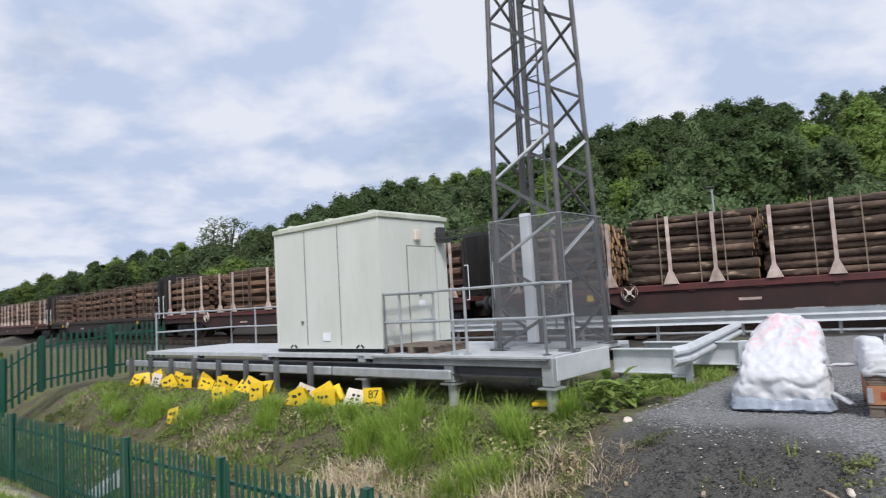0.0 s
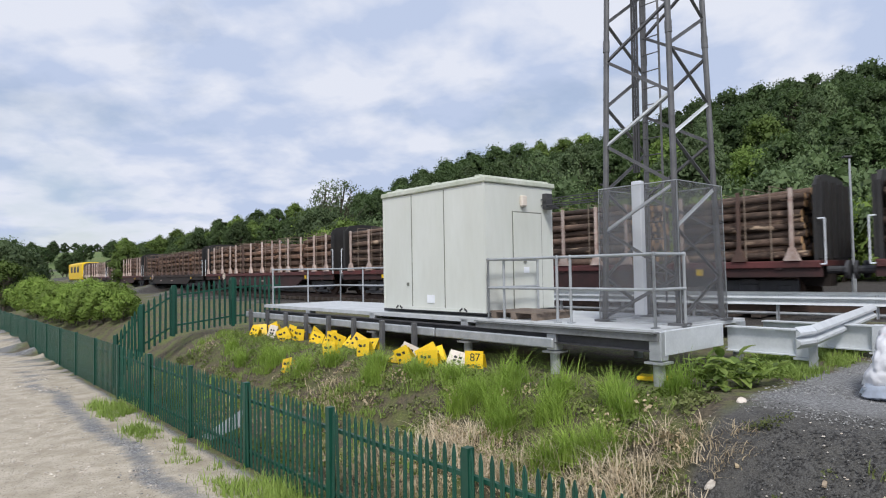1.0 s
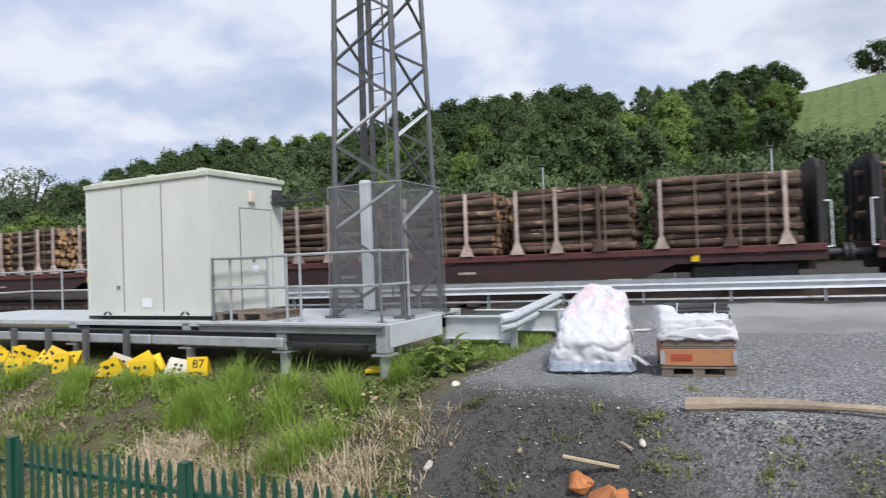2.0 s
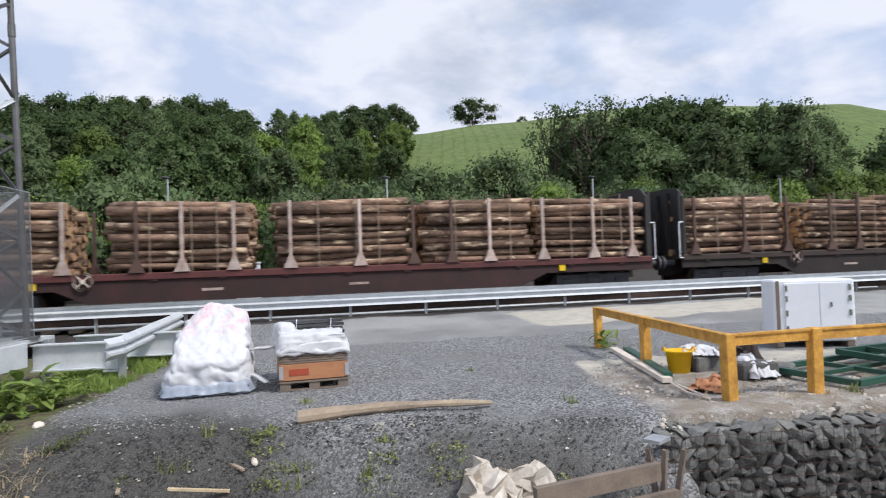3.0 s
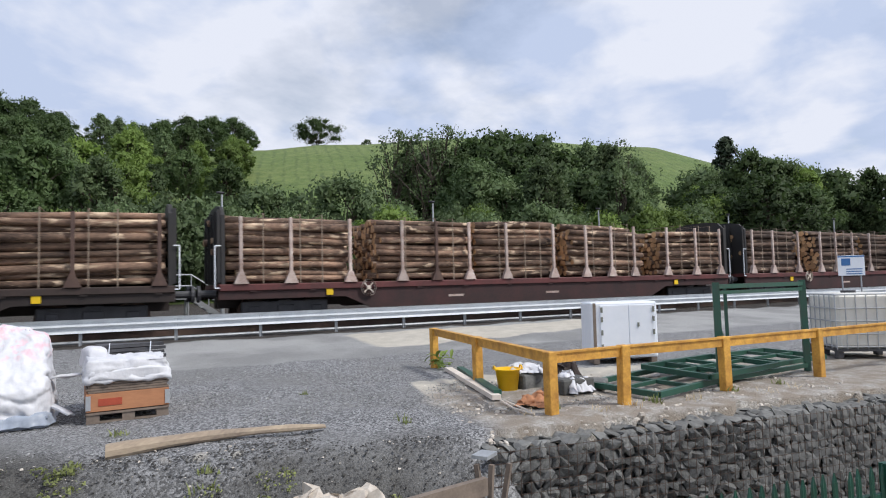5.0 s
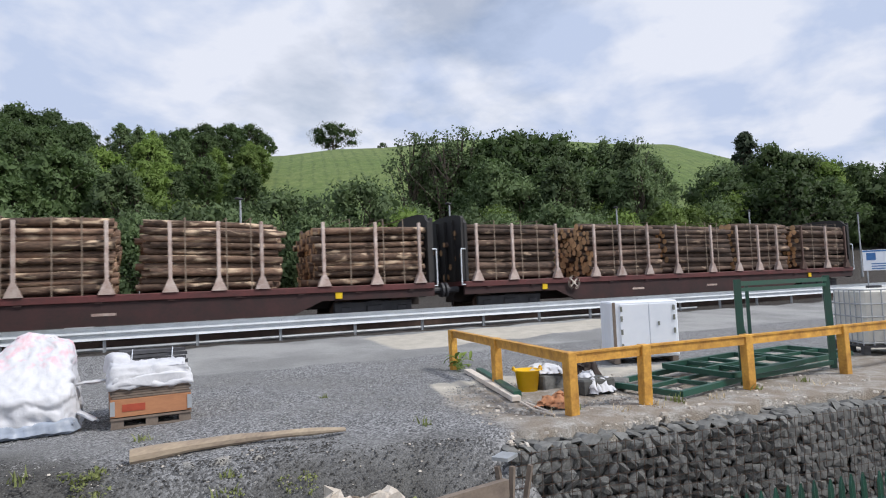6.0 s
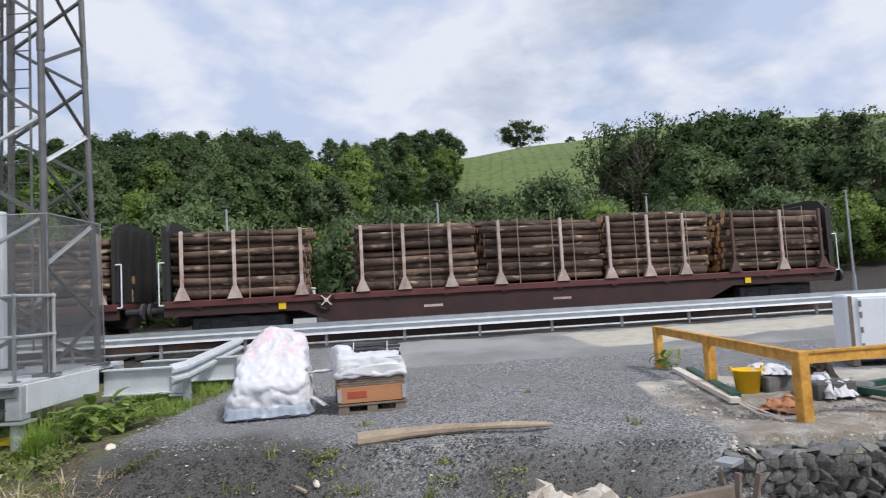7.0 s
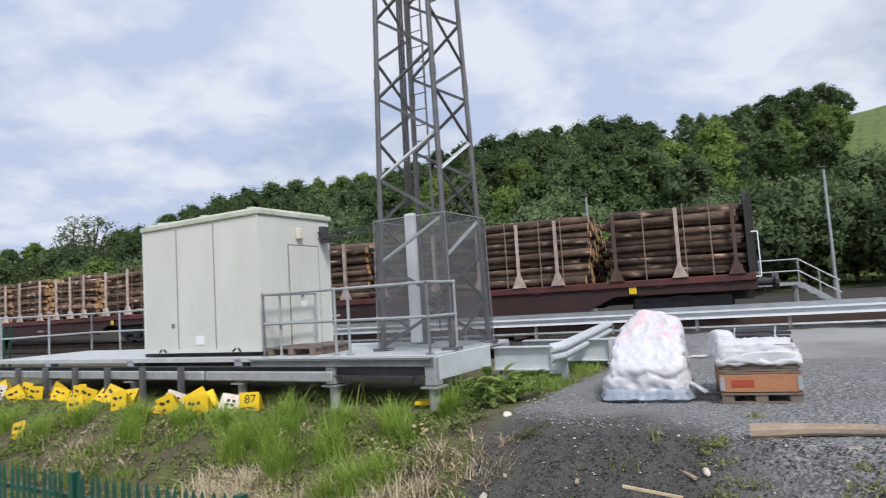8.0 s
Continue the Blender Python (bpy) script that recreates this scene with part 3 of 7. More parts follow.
def log_stack(x0, x1, seed, near, logs):
    """Logs piled from x0 to x1 along the wagon."""
    ob = thing("log_stack", Matrix(), "stack of peeled brown pine logs strapped on the wagon", "log stack", "log stacks on the train")
    x, k = (x0 + x1) / 2, (x1 - x0) / 3.9
    if near:
        for rnd, m in log_places(seed):
            o = new("log", rnd.choice(logs))
            o.parent = ob
            o.matrix_local = pose(x, 0, 0) @ m @ Matrix.Diagonal((k, 1, 1, 1))
    else:
        bm = bmesh.new()
        for rnd, m in log_places(seed, 10, 5):
            add_tube(bm, (pose(x, 0, 0) @ m) @ Vector((-1.9 * k, 0, 0)), (pose(x, 0, 0) @ m) @ Vector((1.9 * k, 0, 0)), 0.125, 6)
        o = part("log", bm, M_BARK_FAR, ob)
        tagged(o, kind="stuff")
    for k in (-0.75, 0.3, 0.95):
        bm = bmesh.new()
        for pts in (((0, -0.01), (0, 1.98)), ((0, 1.98), (2.5, 1.98)), ((2.5, 1.98), (2.5, 0))):
            (y0, z0), (y1, z1) = pts
            add_bar(bm, (x + k, y0 + 0.02, DECK + z0), (x + k, y1 + 0.02, DECK + z1), 0.03, 0.012)
        part("strap", bm, M_STRAP, ob)
    return ob


def stanchion(name, x, y, mat, parent, white):
    bm = bmesh.new()
    add_box(bm, (x, y, DECK + 0.94), (0.095, 0.08, 1.88), bevel=0.01)
    v = [bm.verts.new((x + dx, y + dy, DECK + dz)) for dx, dz in ((-0.2, 0.0), (0.2, 0.0), (0.055, 0.34), (-0.055, 0.34)) for dy in (-0.07, 0.06)]
    for f in ((0, 2, 4, 6), (1, 7, 5, 3), (0, 1, 3, 2), (2, 3, 5, 4), (4, 5, 7, 6), (6, 7, 1, 0)):
        bm.faces.new([v[i] for i in f])
    part(name, bm, mat, parent)


WHEELS = []


def bogie(x, parent, near):
    bm = bmesh.new()
    for y in (0.42, 2.28):
        add_box(bm, (x, y, RAIL_TOP + 0.54), (2.5, 0.12, 0.34), bevel=0.03)
        add_box(bm, (x, y, RAIL_TOP + 0.2), (1.3, 0.1, 0.14), bevel=0.02)
        for dx in (-0.9, 0.9):
            add_box(bm, (x + dx, y, RAIL_TOP + 0.42), (0.32, 0.2, 0.3), bevel=0.03)
        add_box(bm, (x, y, RAIL_TOP + 0.42), (0.5, 0.22, 0.36), bevel=0.03)
    add_box(bm, (x, 1.35, RAIL_TOP + 0.6), (0.4, 2.0, 0.25))
    part("bogie", bm, M_DARKSTEEL, parent)
    for dx in (-0.9, 0.9):
        bm = bmesh.new()
        add_tube(bm, (0, -0.72, 0), (0, 0.72, 0), 0.08, 8)
        for y in (-0.72, 0.72):
            add_tube(bm, (0, y - 0.065, 0), (0, y + 0.065, 0), 0.42, 20)
            for k in range(4):
                add_box(bm, (0.24, 0, 0), (0.12, 0.02, 0.06), Matrix.Translation((0, y - 0.07, 0)) @ pose(0, 0, 0, 0, 90 * k, 0))
        o = part("wheelset", bm, M_RAIL, parent)
        if near:
            WHEELS.append((o, x + dx))
        else:
            o.matrix_local = pose(x + dx, 1.35, RAIL_TOP + 0.42)


TRAIN = []
# stanchions and loads along a wagon, from its middle
RED_POSTS = (-9.62, -8.25, -6.5, -4.78, -3.6, -2.3, -0.86, 1.06, 2.6, 3.83, 4.96, 6.66, 8.3, 9.68)
BROWN_POSTS = (-8.67, -6.8, -5.15, -3.35, -2.2, -0.87, 0.92, 2.25, 3.46, 5.14, 6.83, 8.72)
RED_LOADS = ((-10.0, -6.4), (-4.9, -1.45), (-1.35, 2.4), (2.5, 5.9), (6.45, 9.95))
BROWN_LOADS = ((-8.95, -5.15), (-4.25, -0.5), (-0.35, 3.55), (4.75, 8.95))
LOADS = {
    48: ((-10.05, -6.45), (-5.55, -2.2), (-2.1, 1.3), (1.9, 5.5), (6.45, 10.05)),
    46: ((-10.2, -6.6), (-5.5, -1.9), (-1.2, 2.6), (3.0, 6.35), (6.5, 10.2)),
    45: ((-10.4, -6.85), (-5.9, -2.3), (-1.75, 1.95), (2.5, 5.9), (6.5, 10.05)),
    44: ((-10.0, -6.7), (-6.0, -2.65), (-2.4, 1.3), (1.5, 5.0), (6.4, 9.95)),
}


def wagon(s0, length, red, seed, near):
    """A bogie flat wagon that lies from s0 to s0 + length at 4.5 s; built about its middle, x along it."""
    label = "maroon bogie flat wagon with pale stanchions" if red else "dirty brown bogie flat wagon with rusty stanchions"
    w = thing("timber_wagon", Matrix(), label + ", loaded with logs", "wagon", "wagons of the train")
    body = M_RED if red else M_BROWN
    half = length / 2 - 0.55
    bm = bmesh.new()
    add_box(bm, (0, 1.35, DECK - 0.075), (2 * half, 2.7, 0.15), bevel=0.01)
    part("deck", bm, body, w)
    for y in (0.06, 2.64):
        bm = bmesh.new()
        prof = [(-half, -0.15), (-half, -0.42), (-half + 3.6, -0.42), (-half + 4.4, -0.78), (half - 4.4, -0.78), (half - 3.6, -0.42), (half, -0.42), (half, -0.15)]
        f = [bm.verts.new((px, y - 0.04, DECK + pz)) for px, pz in prof]
        g = [bm.verts.new((px, y + 0.04, DECK + pz)) for px, pz in prof]
        n = len(f)
        bm.faces.new(f)
        bm.faces.new(list(reversed(g)))
        for i in range(n):
            bm.faces.new((f[i], f[(i + 1) % n], g[(i + 1) % n], g[i]))
        for px in np.arange(-half + 0.9, half - 0.3, 1.7):
            add_box(bm, (px, y + (-0.06 if y < 1 else 0.06), DECK - 0.2), (0.16, 0.07, 0.05))
        bmesh.ops.recalc_face_normals(bm, faces=bm.faces)
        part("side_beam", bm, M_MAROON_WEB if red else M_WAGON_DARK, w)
        bm = bmesh.new()
        add_box(bm, (0, y + (-0.06 if y < 1 else 0.06), DECK - 0.1), (2 * half - 0.04, 0.09, 0.17), bevel=0.012)
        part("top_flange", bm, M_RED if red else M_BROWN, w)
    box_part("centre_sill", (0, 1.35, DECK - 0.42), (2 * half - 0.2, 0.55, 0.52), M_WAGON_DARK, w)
    for sx in (-1, 1):
        bogie(sx * (half - 1.9), w, near)
        bm = bmesh.new()
        ex = sx * (half - 0.12)
        prof = [(0.02, 0.0), (0.02, 1.9), (0.30, 2.16), (0.85, 2.24), (1.85, 2.24), (2.40, 2.16), (2.68, 1.9), (2.68, 0.0)]
        f = [bm.verts.new((ex - 0.05, py, DECK + pz)) for py, pz in prof]
        g = [bm.verts.new((ex + 0.05, py, DECK + pz)) for py, pz in prof]
        bm.faces.new(f)
        bm.faces.new(list(reversed(g)))
        for i in range(len(f)):
            bm.faces.new((f[i], f[(i + 1) % len(f)], g[(i + 1) % len(f)], g[i]))
        bmesh.ops.recalc_face_normals(bm, faces=bm.faces)
        bulk = part("end_bulkhead", bm, M_BULKHEAD, w, "black steel end bulkhead")
        for y in (0.1, 0.75, 1.35, 1.95, 2.6):
            box_part("rib", (ex + sx * 0.1, y, DECK + 1.05), (0.1, 0.1, 2.0), M_BULKHEAD, bulk)
        bm = bmesh.new()
        hx = ex + sx * 0.22
        add_tube(bm, (hx, -0.02, DECK - 0.1), (hx, -0.02, DECK + 1.05), 0.018, 6)
        add_tube(bm, (hx, -0.02, DECK + 1.05), (hx - sx * 0.15, -0.02, DECK + 1.05), 0.018, 6)
        add_tube(bm, (hx, -0.02, DECK - 0.1), (hx - sx * 0.15, -0.02, DECK - 0.1), 0.018, 6)
        part("handrail", bm, M_WHITE, w, "white tubular grab rail")
        for y in (0.5, 2.2):
            bm = bmesh.new()
            add_tube(bm, (sx * half, y, RAIL_TOP + 0.95), (sx * (half + 0.42), y, RAIL_TOP + 0.95), 0.1, 10)
            add_tube(bm, (sx * (half + 0.42), y, RAIL_TOP + 0.95), (sx * (half + 0.5), y, RAIL_TOP + 0.95), 0.23, 14)
            part("buffer", bm, M_DARKSTEEL, w)
        bm = bmesh.new()
        add_box(bm, (sx * (half - 1.9 - 1.2), -0.01, DECK - 0.27), (0.2, 0.02, 0.2), pose(0, 0, 0), bevel=0.005)
        part("data_plate", bm, M_YELLOW, w, "small yellow plate")
    bm = bmesh.new()
    bmesh.ops.create_cone(bm, cap_ends=False, segments=20, radius1=0.24, radius2=0.24, depth=0.05, matrix=pose(-half + 4.3, -0.06, DECK - 0.18, 90, 0, 0))
    bmesh.ops.create_cone(bm, cap_ends=False, segments=20, radius1=0.19, radius2=0.19, depth=0.05, matrix=pose(-half + 4.3, -0.06, DECK - 0.18, 90, 0, 0))
    for k in range(4):
        add_box(bm, (0.1, 0, 0), (0.2, 0.03, 0.03), pose(-half + 4.3, -0.06, DECK - 0.18, 90, 0, 0) @ pose(0, 0, 0, 0, 0, 45 + 90 * k))
    add_tube(bm, (-half + 4.3, -0.1, DECK - 0.18), (-half + 4.3, -0.03, DECK - 0.18), 0.06, 12)
    part("handwheel", bm, M_WHITE_SIGN if red else M_STANCHION, w, "brake handwheel")
    for k in (-0.28, 0.1):
        box_part("lettering_bar", (k * half, -0.002 + 0.018, DECK - 0.5), (0.55, 0.01, 0.07), M_STANCHION, w, "worn pale lettering")
    rnd = random.Random(seed)
    TRAIN.append((w, s0 + length / 2, half))
    posts = BROWN_POSTS if length < 20 else RED_POSTS
    for k, (x0, x1) in enumerate(LOADS.get(seed, BROWN_LOADS if length < 20 else RED_LOADS)):
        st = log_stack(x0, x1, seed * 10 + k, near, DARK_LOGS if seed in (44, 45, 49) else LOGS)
        TRAIN.append((st, s0 + length / 2, half))
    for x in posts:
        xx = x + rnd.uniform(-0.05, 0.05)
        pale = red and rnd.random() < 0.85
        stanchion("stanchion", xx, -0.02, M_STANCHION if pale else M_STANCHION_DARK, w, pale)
        # the far row always takes the darker brown
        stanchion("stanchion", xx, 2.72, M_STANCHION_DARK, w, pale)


def locomotive(s0):
    o = thing("locomotive", Matrix(), "yellow and orange diesel locomotive at the head of the train", "locomotive")
    bm = bmesh.new()
    add_box(bm, (0, 1.35, 2.55), (17.0, 2.65, 2.9), bevel=0.25)
    part("body", bm, M_YELLOW, o)
    bm = bmesh.new()
    add_box(bm, (0, 1.35, 0.95), (17.5, 2.6, 0.35), bevel=0.03)
    part("underframe", bm, M_DARKSTEEL, o)
    for x in (-5.8, 5.8):
        bogie(x, o, False)
    for x in (-4, 0, 4):
        box_part("grille", (x, 0.005, 2.9), (2.2, 0.03, 1.0), M_DARKSTEEL, o)
    TRAIN.append((o, s0 + 9, 8.0))


GAPS = [-159.2, -137.5, -115.8, -94.1, -72.4, -50.7, -28.5, -6.7, 12.7, 34.2, 55.6]
for k, (g0, g1) in enumerate(zip(GAPS, GAPS[1:])):
    wagon(g0, g1 - g0, k not in (2, 7), 40 + k, k >= 4)
locomotive(-178.0)
SPEED = 14.5


def train_pose(c, half, t):
    """A wagon stands on the line by its two bogies."""
    s = c - SPEED * (t - 4.5)
    (p, _), (q, _) = track_at(s - half + 1.9), track_at(s + half - 1.9)
    mid, d = (p + q) / 2, q - p
    a = math.atan2(d.y, d.x)
    return Matrix.Translation((mid.x, mid.y, 0)) @ Matrix.Rotation(a, 4, "Z") @ Matrix.Translation((0, -1.35, 0))


# ---- cabin, platform and mast ----
def panel_door(parent, x, y0, y1, z0, z1):
    bm = bmesh.new()
    add_box(bm, (x + 0.006, (y0 + y1) / 2, (z0 + z1) / 2), (0.03, y1 - y0, z1 - z0), bevel=0.006)
    d = part("door", bm, M_CABIN, parent)
    for a, b, c, e in ((y0 - 0.026, y0, z0, z1 + 0.026), (y1, y1 + 0.022, z0, z1 + 0.026), (y0, y1, z1, z1 + 0.026)):
        box_part("door_gap", (x + 0.002, (a + b) / 2, (c + e) / 2), (0.01, b - a, e - c), M_SEAM, d)
    box_part("lock", (x + 0.03, y0 + 0.3, z0 + 1.0), (0.03, 0.07, 0.1), M_SEAM, d, "black door lock")
    box_part("notice", (x + 0.024, y0 + 0.35, z0 + 0.8), (0.006, 0.16, 0.12), M_WHITE, d, "small white notice")


def build_cabin():
    a0, a1, q0, q1, z0, z1 = -7.16, -3.76, 3.95, 5.97, 0.70, 3.24
    c = thing("equipment_cabin", SITE @ pose(a0, q0, z0), "pale grey-green steel equipment cabin with a side door", "cabin")
    L, W, H = a1 - a0, q1 - q0, z1 - z0
    bm = bmesh.new()
    add_box(bm, (L / 2, W / 2, H / 2), (L, W, H), bevel=0.02)
    part("wall", bm, M_CABIN, c)
    bm = bmesh.new()
    add_box(bm, (L / 2, W / 2, H + 0.05), (L + 0.08, W + 0.08, 0.10), bevel=0.015)
    add_box(bm, (L / 2, W / 2, H + 0.12), (L - 0.1, W - 0.1, 0.05), bevel=0.02)
    part("roof", bm, M_CABIN_ROOF, c, "mossy pale roof")
    for x in (0.3, 1.65, L - 0.4):
        box_part("roof_lug", (x, 0.25, H + 0.17), (0.16, 0.12, 0.06), M_CABIN_ROOF, c, bevel=0.01)
    for x in (1.08, 2.18):
        box_part("panel_seam", (x, -0.002, H / 2), (0.018, 0.012, H - 0.06), M_SEAM, c)
    for x in (0.02, L - 0.02):
        box_part("corner_trim", (x, -0.004, H / 2), (0.05, 0.014, H), M_CABIN, c)
    box_part("bottom_rail", (L / 2, -0.006, 0.03), (L, 0.02, 0.07), M_CABIN, c)
    box_part("lock", (0.93, -0.012, 0.55), (0.07, 0.02, 0.07), M_SEAM, c, "dark square lock")
    box_part("notice", (1.72, -0.008, 0.24), (0.24, 0.01, 0.17), M_WHITE, c, "white notice")
    for x in (0.6, 2.75):
        for k in (-1, 1):
            bm = bmesh.new()
            add_box(bm, (0, 0, 0), (0.1, 0.01, 0.035), pose(x + k * 0.07, -0.02, 0.04, 0, 35 * k, 0))
            part("lifting_mark", bm, M_BLACK, c)
    panel_door(c, L, 0.78, 1.62, 0.02, 1.98)
    box_part("sounder", (L + 0.04, 1.06, 2.22), (0.08, 0.16, 0.22), M_WHITE_SIGN, c, "cream alarm box", 0.02)
    bm = bmesh.new()
    add_box(bm, (L + 0.06, 1.78, 2.26), (0.12, 0.2, 0.3), bevel=0.01)
    add_box(bm, (L + 0.16, 1.78, 2.1), (0.26, 0.22, 0.04))
    part("cable_entry", bm, M_DARKSTEEL, c, "dark cable entry box")
    bm = bmesh.new()
    add_box(bm, (L / 2, 0.3, -0.16), (L + 0.6, 0.2, 0.3))
    add_box(bm, (L / 2, W - 0.3, -0.16), (L + 0.6, 0.2, 0.3))
    part("skid", bm, M_DARKSTEEL, c, "dark steel skid beams")


build_cabin()


def handrail(name, pts, base, label, h=1.1, posts=None):
    """Tubular guard rail with two rails along site points; posts at every corner and at the given fractions."""
    o = thing(name, SITE @ pose(pts[0][0], pts[0][1], base), label, "handrail", "platform handrails")
    off = Vector((pts[0][0], pts[0][1], 0))
    pv = [Vector((*p, 0)) - off for p in pts]
    for p, q in zip(pv, pv[1:]):
        for z in (h, h * 0.52):
            tube_part("rail", p + Vector((0, 0, z)), q + Vector((0, 0, z)), 0.024, M_GALV, o)
        n = max(1, round((q - p).length / 1.3))
        for k in range(n + 1):
            c = p.lerp(q, k / n)
            bm = bmesh.new()
            add_tube(bm, c, c + Vector((0, 0, h)), 0.024)
            add_box(bm, c + Vector((0, 0, 0.01)), (0.1, 0.1, 0.02))
            for z in (h, h * 0.52):
                bmesh.ops.create_icosphere(bm, subdivisions=1, radius=0.04, matrix=Matrix.Translation(c + Vector((0, 0, z))))
            part("post", bm, M_GALV, o)


def build_platform():
    p = thing("equipment_platform", SITE @ pose(0, 3.75, 0), "raised galvanised steel platform on short columns", "platform")
    z = 0.62
    bm = bmesh.new()
    add_box(bm, (-1.85, 1.3, z - 0.03), (3.7, 2.9, 0.06))
    part("deck", bm, M_DECKING, p)
    bm = bmesh.new()
    add_box(bm, (-8.5, 1.3, z - 0.05), (9.4, 2.6, 0.08))
    part("deck", bm, M_DECKING, p)
    for q in (0.0, 2.5):
        bm = bmesh.new()
        add_box(bm, (-6.6, q, z - 0.17), (13.0, 0.16, 0.02))
        add_box(bm, (-6.6, q, z - 0.32), (13.0, 0.16, 0.02))
        add_box(bm, (-6.6, q, z - 0.245), (13.0, 0.03, 0.15))
        part("floor_beam", bm, M_DARKSTEEL, p)
    bm = bmesh.new()
    add_box(bm, (-1.85, -0.1, z - 0.10), (3.8, 0.03, 0.14), bevel=0.006)
    add_box(bm, (-1.85, -0.12, z - 0.04), (3.8, 0.08, 0.02))
    part("edge_channel", bm, M_FASCIA, p)
    bm = bmesh.new()
    add_box(bm, (0.06, 0.9, z - 0.2), (0.06, 1.75, 0.36), bevel=0.008)
    part("end_beam", bm, M_BRIGHT, p)
    for q, x1 in ((1.95, 1.15), (3.3, 1.75)):
        bm = bmesh.new()
        add_box(bm, (x1 / 2 + 0.08, q, z - 0.08), (x1, 0.2, 0.02))
        add_box(bm, (x1 / 2 + 0.08, q, z - 0.46), (x1, 0.2, 0.02))
        add_box(bm, (x1 / 2 + 0.08, q, z - 0.27), (x1, 0.04, 0.36))
        part("outrigger_beam", bm, M_BRIGHT, p)
        bm = bmesh.new()
        add_box(bm, (x1 + 0.1, q, z - 0.27), (0.2, 0.2, 0.42), bevel=0.01)
        add_box(bm, (x1 + 0.1, q, z - 0.5), (0.26, 0.26, 0.03))
        part("beam_end", bm, M_BRIGHT, p)
    for a, q in ((-0.02, 0.02), (-1.95, 0.02), (-4.2, 0.1), (-7.4, 0.1), (-10.5, 0.1), (-0.02, 2.5), (-1.95, 2.5), (-4.2, 2.5), (-7.4, 2.5), (-10.5, 2.5)):
        bm = bmesh.new()
        add_box(bm, (a, q, z - 0.24), (0.2, 0.2, 0.42), bevel=0.01)
        add_box(bm, (a, q, z - 0.48), (0.3, 0.3, 0.03))
        add_tube(bm, (a, q, z - 0.48), (a, q, -0.5), 0.085, 12)
        part("column", bm, M_GALV, p)
    # pallet-like step board by the cabin door
    st = thing("step_pallet", SITE @ pose(-3.0, 4.35, z), "grey wooden pallet used as a door step", "pallet")
    for k in range(5):
        box_part("board", (0, -0.4 + k * 0.2, 0.13), (1.2, 0.15, 0.025), M_PALLET, st)
    for x in (-0.5, 0.0, 0.5):
        box_part("runner", (x, 0, 0.058), (0.12, 0.95, 0.115), M_PALLET, st)
    handrail("handrail", [(-3.55, 5.2), (-3.55, 3.80), (-1.9, 3.80)], z, "tubular galvanised handrail round the door step")
    handrail("handrail", [(-3.2, 3.86), (-0.08, 3.80), (-0.02, 4.55)], z, "tubular galvanised handrail on the platform edge")
    handrail("handrail", [(-7.6, 6.25), (-12.9, 6.25), (-12.9, 3.9)], z - 0.06, "tubular galvanised handrail at the far end of the platform")


build_platform()


